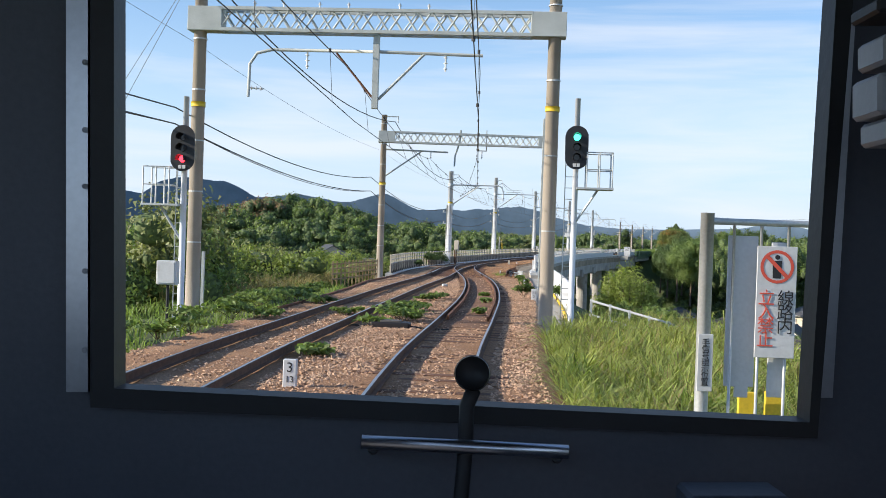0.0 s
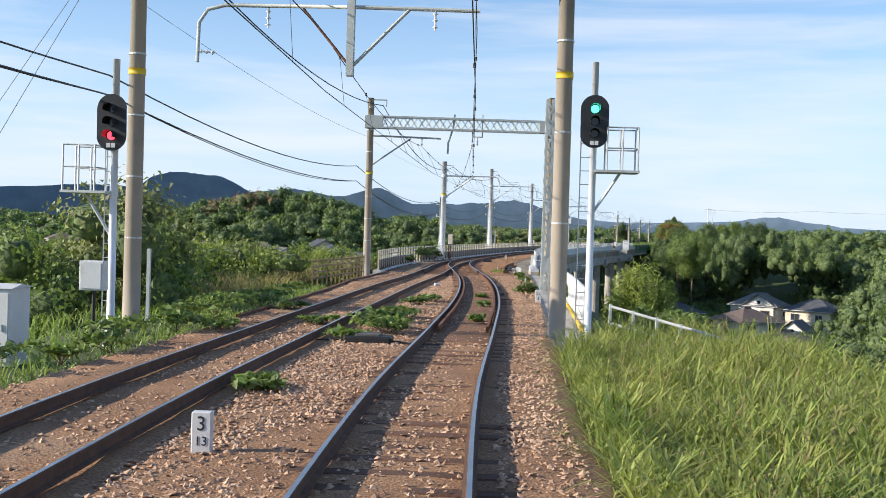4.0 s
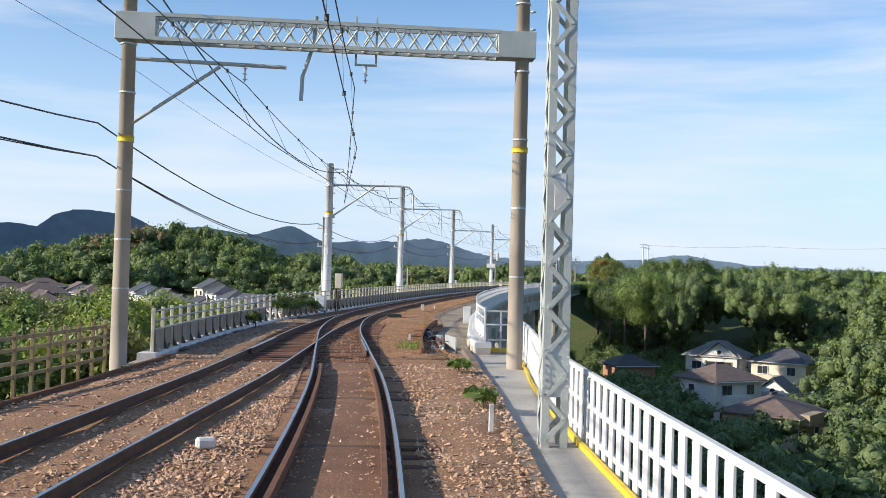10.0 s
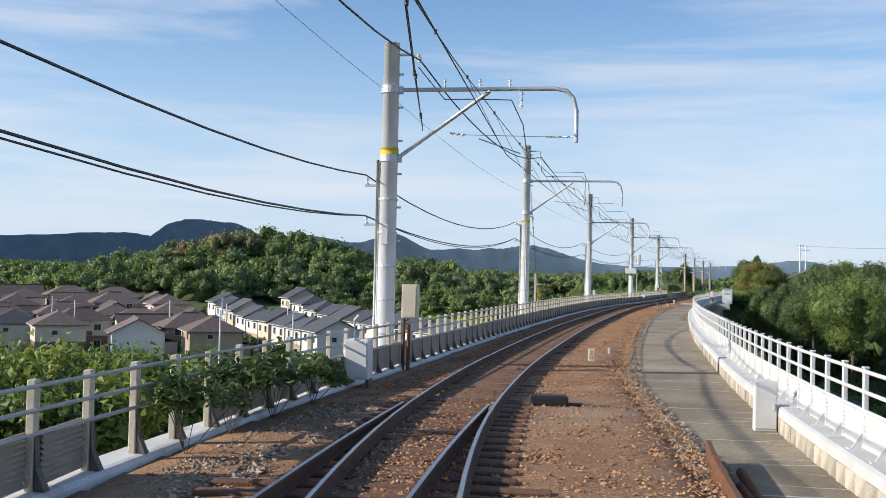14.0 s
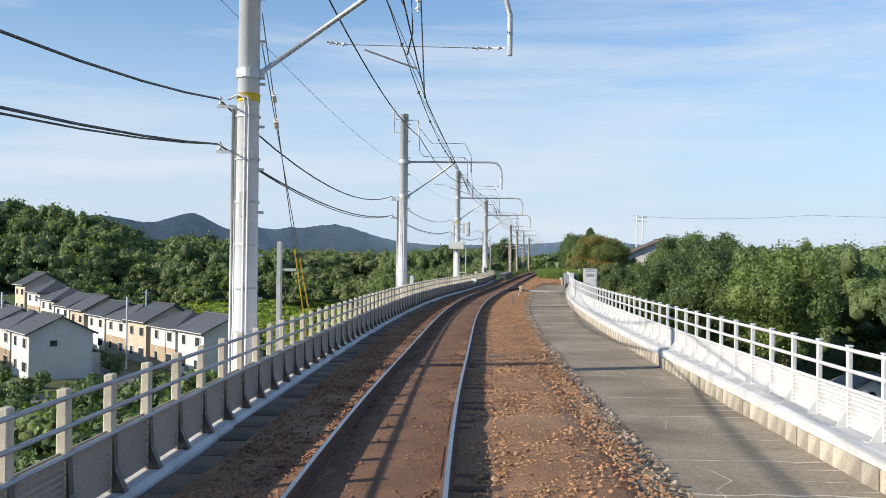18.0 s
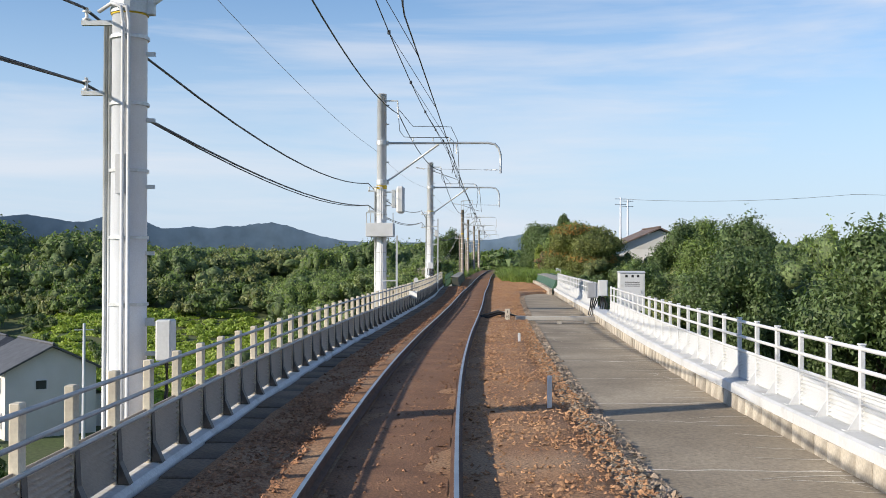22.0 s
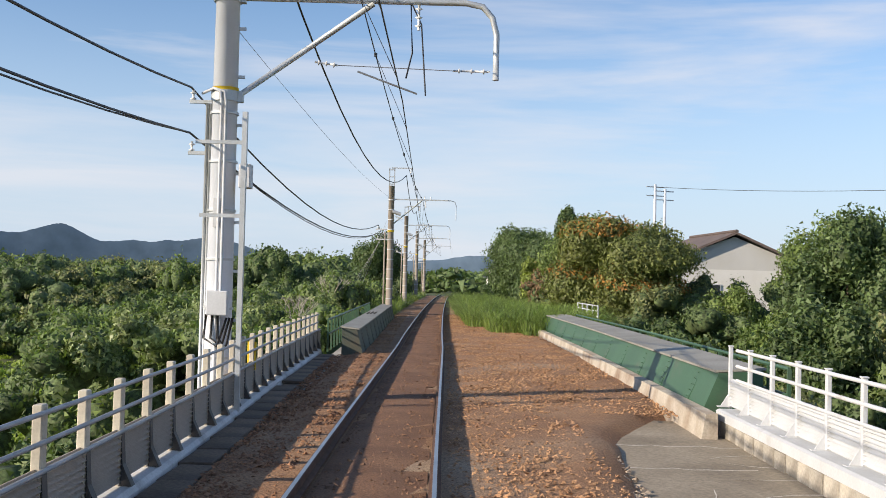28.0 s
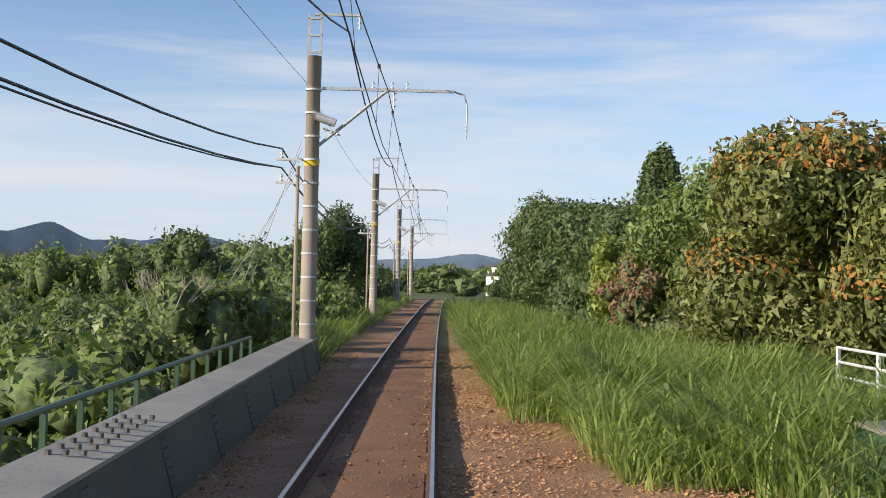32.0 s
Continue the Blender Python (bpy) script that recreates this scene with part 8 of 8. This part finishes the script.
sub("body", Kit().cut_box((0, 0, 0.62), (0.5, 0.42, 0.8), 0.02), M_WHITE, eq)
sub("door", Kit().cut_box((0, -0.22, 0.62), (0.42, 0.016, 0.7), 0.006), M_WHITE, eq)
for x in (-0.22, 0.22):
    sub("leg", Kit().box((x, 0, 0.12), (0.06, 0.4, 0.25)), M_DARKSTEEL, eq)
sub("pipe", Kit().tube([(-0.1, 0, 1.0), (-0.1, 0, 1.4), (0.0, -0.05, 1.5)], 0.03, 8), M_GALV, eq)


def marker(s, u, lines, z=-0.2, h=0.42, w=0.2, tilt=0.0, ink=M_INK, m_=None, label="white distance marker post with black numerals"):
    t = thing("distance_marker", label, "marker", stand(s, u, z), group="distance markers")
    sub("body", Kit().cut_box((0, 0, h / 2 - 0.05), (w, 0.1, h + 0.1), 0.012), m_ or M_WHITE, t)
    for i, (txt, size, zz) in enumerate(lines):
        lettering("numeral", txt, size, t, facing(s, u, z + zz) @ Matrix.Translation((0, 0, 0.054)), ink)
    return t


marker(15.0, -1.95, [("3", 0.2, 0.3), ("13", 0.13, 0.13)], h=0.42)
marker(39.6, 2.0, [("2 2", 0.1, 0.3), ("3", 0.13, 0.14)], h=0.42)
marker(96.5, 1.95, [("2", 0.15, 0.26), ("13", 0.12, 0.12)], h=0.37, w=0.18, m_=M_CABBOX, label="pale yellow distance marker post with black numerals")
marker(181.0, 1.9, [("1", 0.16, 0.3), ("10", 0.12, 0.14)], h=0.42, w=0.18, m_=M_CABBOX, label="pale yellow distance marker post with black numerals")
for s, u, h in ((158.5, 2.25, 0.55), (171, 2.2, 0.3), (49.5, 2.1, 0.45), (69, 2.3, 0.25), (100, 2.3, 0.25)):
    t = thing("stake", "small white stake driven into the ballast shoulder", "stake", stand(s, u, -0.25), "white stakes")
    sub("stick", Kit().cut_box((0, 0, h / 2), (0.07, 0.05, h), 0.008), M_WHITE, t)
tagged(part("white_block", Kit().cut_box(at(47.7, -1.64, -0.12), (0.24, 0.16, 0.14), 0.03, Matrix.Rotation(0.3, 3, "Z")), M_KERB), "white painted concrete block lying in the ballast", "block")
t = thing("warning_plate", "orange marker plate fixed to the parapet railing", "marker", stand(215.5, -2.74, 0.28))
sub("plate", Kit().cut_box((0, 0, 0.26), (0.16, 0.05, 0.52), 0.008), M_YELLOW, t)
sub("clip", Kit().box((-0.03, 0.05, 0.4), (0.04, 0.1, 0.04)), M_GALV, t)
t = thing("cable_heap", "heap of black cables and a small box beside the rail", "cables", stand(182.4, 1.75, -0.2))
for j in range(5):
    rj = random.Random(j)
    sub("cable", Kit().tube([(-0.6 - 0.1 * j, -0.2 + 0.1 * j, 0.02), (-0.2, rj.uniform(-0.2, 0.3), 0.12 + 0.04 * j), (0.2, rj.uniform(-0.3, 0.2), 0.16), (0.55, rj.uniform(-0.1, 0.2), 0.06), (0.9, 0.1 * j - 0.2, 0.0)], 0.03, 7), M_BLACK, t, "", True)
sub("box", Kit().cut_box((0.1, 0.25, 0.14), (0.36, 0.3, 0.2), 0.02), M_LOUVRE, t)
t = thing("point_machine", "low dark point machine cover with cables between the tracks", "point machine", stand(25.5, -1.75, -0.2))
sub("cover", Kit().cut_box((0, 0, 0.07), (0.95, 0.5, 0.16), 0.05), M_BLACK, t)
sub("lid", Kit().cut_box((0, 0, 0.16), (0.5, 0.36, 0.06), 0.02), M_DARKSTEEL, t)
sub("cable", Kit().tube([(-1.1, 0.1, 0.0), (-0.5, 0.05, 0.05), (0.5, -0.05, 0.05), (1.1, -0.15, 0.0), (1.5, -0.1, 0.02)], 0.025, 6), M_BLACK, t)
t = thing("point_machine", "dark point machine with drive rods at the turnout toe", "point machine", stand(86.0, 1.5, -0.22))
sub("cover", Kit().cut_box((0, 0, 0.1), (0.7, 0.4, 0.2), 0.04), M_BLACK, t)
sub("rod", Kit().tube([(-2.2, 0.0, 0.06), (-0.3, 0.0, 0.06)], 0.025, 6), M_DARKSTEEL, t)
sub("arm", Kit().tube([(0.3, 0, 0.05), (1.1, -0.05, 0.03)], 0.035, 6), M_DARKSTEEL, t)

# stored rails and pipe ends beside the deck
t = thing("scrap_rail", "rusty old rail edging the ballast", "rail", stand(66, 2.7, -0.25))
part("bar", Kit().sweep(along(63.2, 82.0, lambda s: 2.3 + (s - 64.3) * 0.085, -0.12, 1.0), [(-0.04, -0.24), (0.04, -0.24), (0.03, 0.09), (-0.03, 0.09)]), M_RUST, t)
for s in (67, 70.5, 74):
    part("tie_bar", Kit().tube([at(s, 1.9 + (s - 64) * 0.08, -0.16), at(s, 2.3 + (s - 64) * 0.085, -0.14)], 0.02, 6), M_RUST, t)
t = thing("pipe_bundle", "bundle of rusty pipes with silver ends lying on the deck", "pipes", stand(68, 3.2, -0.3))
for j, (u0, u1, s0, s1, mm) in enumerate(((3.95, 3.35, 80.0, 74.5, M_RUST), (3.75, 3.2, 79.0, 73.0, M_RUST), (3.14, 2.75, 70.6, 65.8, M_RUST), (3.34, 2.98, 70.6, 65.6, M_RUST), (3.55, 3.12, 70.2, 66.4, M_RUST))):
    pa, pb = at(s0, u0, -0.24), at(s1, u1, -0.2 + 0.04 * (j % 2))
    pp = part("pipe", Kit().tube([pa, pb], 0.06, 10), mm, t, "", True)
    d = (pb - pa).normalized()
    part("sleeve", Kit().tube([pb - d * 0.05, pb + d * 0.35], 0.068, 10), M_GALV, pp, "silver sleeve on the pipe end", True)
part("binding", Kit().tube([at(67.2, 2.75, -0.1), at(67.2, 3.0, -0.06), at(67.2, 3.4, -0.1)], 0.015, 6), M_WIRE_LIGHT, t)
part("bent_plate", Kit().cut_box(at(67.2, 3.45, -0.12), (0.05, 1.5, 0.4), 0.01, Matrix.Rotation(turn(67) + 0.1, 3, "Z")), M_GALV, t, "bent silver plate")
rk = random.Random(4)
for j in range(4):
    part("cable", Kit().tube([at(74.5 - 0.9 * i_, 3.3 - 0.08 * i_ + rk.uniform(-0.2, 0.2), -0.26 + rk.uniform(0, 0.16)) for i_ in range(7)], 0.03, 6), M_BLACK, t, "loose black cable", True)
for j in range(5):
    part("wrapping", Kit().cut_box(at(71.5 + rk.uniform(-0.6, 0.6), 3.35 + rk.uniform(-0.25, 0.25), -0.2), (rk.uniform(0.1, 0.25), rk.uniform(0.2, 0.4), rk.uniform(0.08, 0.2)), 0.03, Matrix.Rotation(rk.uniform(0, 3), 3, "Z")), M_GALV if j % 2 else M_BLACK, t, "crumpled silver wrapping")

# cable box on the third galvanised pole
p3, (a3, r3), m3x = at(WPOLES[2][0], WPOLES[2][1], 0), head(WPOLES[2][0]), Matrix.Rotation(turn(WPOLES[2][0]), 3, "Z")
part("cable_box", Kit().cut_box(p3 + r3 * 0.5 - a3 * 0.05 + Vector((0, 0, 1.0)), (0.2, 0.26, 0.52), 0.02, m3x), M_WHITE, WT[2], "small grey cable box")
for z in (0.82, 1.2):
    part("box_arm", Kit().box(p3 + r3 * 0.34 + Vector((0, 0, z)), (0.3, 0.06, 0.05), m3x), M_GALV, WT[2])
part("box_cable", Kit().tube([p3 + r3 * 0.5 + Vector((0, 0, 0.75)), p3 + r3 * 0.5 + Vector((0, 0, 0.35)), p3 + r3 * 0.42 + Vector((0, 0, -0.3))], 0.025, 6), M_BLACK, WT[2], "black cable", True)

# fittings on the two last galvanised poles
s, u = WPOLES[3][0], WPOLES[3][1]
rt, ax_ = head(s)[1], head(s)[0]
p, m3 = at(s, u, 0), Matrix.Rotation(turn(s), 3, "Z")
part("equipment_box", Kit().cut_box(p - rt * 0.02 - ax_ * 0.25 + Vector((0, 0, 3.3)), (1.22, 0.85, 0.6), 0.015, m3), M_WHITE, WT[3], "white box around the pole")
for dx in (-0.4, 0.4):
    part("box_bracket", Kit().tube([p + rt * dx - ax_ * 0.25 + Vector((0, 0, 3.1)), p + rt * dx * 0.4 + Vector((0, 0, 2.4))], 0.02, 6), M_GALV, WT[3])
part("antenna_panel", Kit().cut_box(p + rt * 0.86 - ax_ * 0.1 + Vector((0, 0, 4.65)), (0.34, 0.55, 1.2), 0.12, m3), M_WHITE, WT[3], "white panel antenna")
part("small_antenna_panel", Kit().cut_box(p - rt * 0.2 + ax_ * 0.45 + Vector((0, 0, 4.85)), (0.34, 0.3, 0.95), 0.1, m3), M_WHITE, WT[3], "white panel antenna behind the pole")
part("antenna_bracket", Kit().cut_box(p + rt * 0.55 - ax_ * 0.1 + Vector((0, 0, 4.7)), (0.16, 0.2, 0.8), 0.01, m3), M_GALV, WT[3])
for z in (4.4, 5.0):
    part("antenna_arm", Kit().box(p + rt * 0.42 - ax_ * 0.1 + Vector((0, 0, z)), (0.6, 0.06, 0.06), m3), M_GALV, WT[3])
for dx in (-0.6, -0.42, -0.24, 0.58):
    part("box_rail_post", Kit().box(p + rt * dx - ax_ * 0.62 + Vector((0, 0, 3.8)), (0.04, 0.04, 0.5), m3), M_GALV, WT[3])
part("box_rail", Kit().box(p - rt * 0.36 - ax_ * 0.62 + Vector((0, 0, 4.05)), (0.52, 0.04, 0.04), m3), M_GALV, WT[3])
s5, u5 = WPOLES[4][0], WPOLES[4][1]
rt5, ax5, m5 = head(s5)[1], head(s5)[0], Matrix.Rotation(turn(s5), 3, "Z")
p5 = at(s5, u5, 0)
part("control_box", Kit().cut_box(p5 + rt5 * 0.05 - ax5 * 0.32 + Vector((0, 0, 1.55)), (0.36, 0.22, 0.42), 0.015, m5), M_WHITE, WT[4], "grey-white control box")
part("control_box", Kit().cut_box(p5 + rt5 * 0.42 - ax5 * 0.1 + Vector((0, 0, 3.75)), (0.2, 0.3, 0.42), 0.015, m5), M_WHITE, WT[4])
for j in range(3):
    part("cable_loop", Kit().tube([p5 + rt5 * (-0.15 + 0.1 * j) - ax5 * 0.28 + Vector((0, 0, 1.35)), p5 + rt5 * (-0.18 + 0.12 * j) - ax5 * 0.32 + Vector((0, 0, 0.95)), p5 + rt5 * (0.05 + 0.08 * j) - ax5 * 0.32 + Vector((0, 0, 0.8)), p5 + rt5 * (0.2 + 0.05 * j) - ax5 * 0.28 + Vector((0, 0, 1.3))], 0.022, 6), M_BLACK, WT[4], "", True)


def side_mast(s, u, z0, z1, label, arms=()):
    t = thing("slim_mast", label, "mast", at(s, u, z0), group="slim masts")
    part("shaft", Kit().box(at(s, u, (z0 + z1) / 2), (0.08, 0.1, z1 - z0), Matrix.Rotation(turn(s), 3, "Z")), M_GALV, t)
    for z, d in arms:
        part("arm", Kit().box(at(s, u + d / 2, z), (abs(d), 0.05, 0.06), Matrix.Rotation(turn(s), 3, "Z")), M_GALV, t)
    return t


side_mast(126.2, -3.25, -0.3, 2.35, "slim pale steel mast beside the parapet", ((1.8, 0.35),))
side_mast(125.4, -3.12, -0.3, 2.4, "slim pale steel mast beside the parapet", ((0.2, 0.5),))
side_mast(213.0, -2.5, -0.3, 4.7, "slim galvanised mast with side arms beside the pole", ((3.0, -0.7), (4.2, -0.8)))
side_mast(186.8, -2.75, -0.3, 3.0, "slim galvanised mast with lamp beside the parapet", ((1.1, -0.6),))
t = thing("warning_lamp", "small white warning lamp and sign plate on the parapet", "lamp", stand(188.6, -2.15, -0.1))
sub("post", Kit().tube([(0, 0, 0), (0, 0, 1.25)], 0.03, 8), M_POST, t)
sub("lamp", Kit().tube([(0.08, 0, 1.2), (0.08, -0.12, 1.2)], [0.09, 0.1], 14), M_WHITE, t)
sub("plate", Kit().cut_box((-0.05, -0.06, 0.55), (0.4, 0.02, 0.32), 0.006, Matrix.Rotation(-0.4, 3, "Z")), M_WHITE, t)
for z, s1, u1 in ((6.9, 138.5, -4.6), (6.3, 141.5, -4.9)):
    a_, b_ = at(124.2, -3.3, z), at(s1, u1, -1.5)
    g_ = thing("guy_wire", "thin guy wire with yellow sleeve beside the pole", "wire", b_, group="guy wires")
    part("strand", Kit().tube([a_, b_], 0.011, 5, False), M_WIRE_LIGHT, g_)
    part("sleeve", Kit().tube([a_.lerp(b_, 0.55), a_.lerp(b_, 0.97)], 0.02, 6), M_YELLOW, g_, "yellow plastic sleeve")
    part("insulator", Kit().tube([a_.lerp(b_, 0.15), a_.lerp(b_, 0.165)], 0.06, 10), M_INSUL, g_, "white disc insulator")
for d in (-0.5, 0.3):
    k = Kit().tube([at(28.3, -7.75, 9.4), at(28.3 - 6, -10.5 + d, -0.6)], 0.008, 5, False)
    tagged(part("guy_wire", k, M_WIRE_LIGHT), "thin guy wire from the pole top to the ground", "wire", "guy wires")
for j in range(4):
    k = Kit().tube([at(254.2, -2.1, 5.2 - 0.2 * j), at(254.2 + 1.5, -4.2 - 0.35 * j, -0.4)], 0.007, 5, False)
    tagged(part("guy_wire", k, M_WIRE_LIGHT), "thin guy wire from the pole to the ground", "wire", "guy wires")
side_mast(30.6, -8.1, -0.5, 1.4, "slim grey steel mast with cables beside the pole")

# ---------------------------------------------------------------- bare bush, flowers
def bare_bush(s, u, z, h, seed):
    t = thing("bare_bush", "leafless pale twiggy bush among the green", "bush", at(s, u, z))
    r = random.Random(seed)
    p = at(s, u, z)

    def grow(k, a, d, l, rad, n):
        b = a + d * l
        k.tube([a, b], [rad, rad * 0.6], 5, False)
        if n:
            for _ in range(3):
                e = (d + Vector((r.uniform(-0.7, 0.7), r.uniform(-0.7, 0.7), r.uniform(-0.2, 0.5)))).normalized()
                grow(k, b, e, l * 0.72, rad * 0.6, n - 1)

    for i in range(4):
        k = Kit()
        grow(k, p, Vector((r.uniform(-0.5, 0.5), r.uniform(-0.5, 0.5), 1)).normalized(), h * 0.33, 0.03, 3)
        part("stem", k, M_DEADWOOD, t)
    return t


bare_bush(254.5, -5.1, -0.5, 3.3, 5)
bare_bush(241, -5.4, -0.6, 2.2, 6)
bare_bush(263, 7.4, -0.2, 2.2, 7)

k = Kit().sweep(along(30, 61, lambda s: bed_l(s) - 0.12, 0, 1.0), [(-0.06, -0.5), (0.06, -0.5), (0.05, -0.12), (-0.05, -0.12)])
tagged(part("edge_rail", k, M_RUST), "rusty old rail edging the ballast shoulder", "edging")
# ---------------------------------------------------------------- sleepers and ballast stones, last
sleepers = thing("sleepers", "reddish-brown timber sleepers under the rails", "sleeper", at(70, 0, -0.2), kind="structure")
sm = mesh_of("sleeper", Kit().cut_box((0, 0, 0), (2.5, 0.22, 0.14), 0.015), M_SLEEPER)
sm_long = mesh_of("sleeper", Kit().cut_box((0, 0, 0), (3.6, 0.22, 0.14), 0.015), M_SLEEPER)
for s in np.arange(60.0, 86.0, 0.56):
    mid_u = u_left(s) / 2
    own(new("sleeper", sm_long if s < 78 else sm), sleepers, stand(s, mid_u if s < 78 else 0, -0.222 + rr.gauss(0, 0.006), rr.gauss(0, 0.01)))
for s in np.concatenate([np.arange(-6, 60, 0.62), np.arange(86.0, 150, 0.62)]):
    own(new("sleeper", sm), sleepers, stand(s, mid_track(s), -0.256 + rr.gauss(0, 0.008), rr.gauss(0, 0.01)))


def stones(name, label, boxes, material, seed, size=0.045):
    rng = np.random.default_rng(seed)
    base = np.array([(1, 0, -0.1), (-1, 0, -0.1), (0, 1, -0.1), (0, -1, -0.1), (0.15, 0.1, 1)], float)
    faces = np.array([(0, 2, 4), (2, 1, 4), (1, 3, 4), (3, 0, 4)])
    C = []
    for s0, s1, ul, ur, dens, z in boxes:
        n = int((s1 - s0) * dens)
        s = rng.uniform(s0, s1, n)
        f = rng.uniform(0, 1, n)
        lo = np.array([ul(v) if callable(ul) else ul for v in s])
        hi = np.array([ur(v) if callable(ur) else ur for v in s])
        u = lo + (hi - lo) * f
        x, y = np.interp(s, LS, LINE[:, 0]), np.interp(s, LS, LINE[:, 1])
        tx, ty = np.interp(s, LS, LT[:, 0]), np.interp(s, LS, LT[:, 1])
        C.append(np.stack([x + ty * u, y - tx * u, np.full(n, z) + rng.normal(0, 0.012, n)], 1))
    C = np.concatenate(C)
    n = len(C)
    sc = size * rng.uniform(0.55, 1.5, (n, 1, 1))
    ax3 = rng.uniform(0.6, 1.25, (n, 5, 1))
    a = rng.uniform(0, 2 * np.pi, n)
    R = np.zeros((n, 3, 3))
    R[:, 0, 0], R[:, 0, 1], R[:, 1, 0], R[:, 1, 1], R[:, 2, 2] = np.cos(a), -np.sin(a), np.sin(a), np.cos(a), 0.75
    shape = base[None] * ax3
    shape[:, 4, :2] += rng.uniform(-0.65, 0.65, (n, 2))
    shape[:, 4, 2] *= rng.uniform(0.4, 1.0, n)
    shape[:, :, 2] += (shape[:, :, :2] * rng.normal(0, 0.28, (n, 1, 2))).sum(2)
    v = np.einsum("nij,nkj->nki", R, shape * sc) + C[:, None]
    F = (faces[None] + 5 * np.arange(n)[:, None, None]).reshape(-1, 3)
    return tagged(new(name, fast_mesh(name, v.reshape(-1, 3), F, material)), label, "ballast", kind="stuff")


stones("ballast_stones", "tan crushed stones of the first stretch of ballast", [
    (6, 64, lambda s: u_left(s) + 1.0, lambda s: -0.95, 480, -0.188), (6, 64, -0.6, 0.6, 150, -0.195), (6, 60, 0.95, lambda s: u_bal_r(s) - 0.1, 220, -0.19),
    (6, 60, lambda s: u_left(s) - 0.6, lambda s: u_left(s) + 0.6, 150, -0.195), (6, 62, lambda s: bed_l(s) - 0.15, lambda s: u_left(s) - 0.95, 150, -0.2)], M_STONE_TAN, 61, 0.033)
stones("ballast_stones", "rust-tinted crushed stones of the viaduct ballast", [
    (60, 214, 0.92, lambda s: u_bal_r(s) + 0.1, 350, -0.195), (60, 84, lambda s: u_left(s) + 0.85, -0.85, 150, -0.17), (60, 86, -0.6, 0.6, 110, -0.165), (214, 246, 0.92, 4.9, 820, -0.195), (246, 262, 0.92, 2.4, 420, -0.195), (226, 262, -1.75, -0.92, 160, -0.195)], M_STONE, 64, 0.029)
stones("rusty_stones", "dark rusty stones packed between the rails", [(84, 262, lambda s: mid_track(s) - 0.58, lambda s: mid_track(s) + 0.58, 150, -0.184), (60, 84, lambda s: u_wall_l(s) + 0.62, lambda s: u_left(s) - 0.9, 190, -0.21)], M_STONE_DARK, 63, 0.026)
stones("rusty_stones", "reddish-brown stones beside the shaded parapet", [(84, 226, lambda s: u_wall_l(s) + 0.62, -0.84, 340, -0.195)], M_STONE_RUST, 65, 0.03)
stones("shoulder_stones", "loose greyish stones along the ballast shoulder", [(61, 86, lambda s: u_wall_l(s) + 0.55, lambda s: u_wall_l(s) + 1.7, 240, -0.2), (60, 213, lambda s: u_bal_r(s) - 0.3, lambda s: u_bal_r(s) + 0.4, 130, -0.31)], M_STONE_GREY, 62, 0.038)
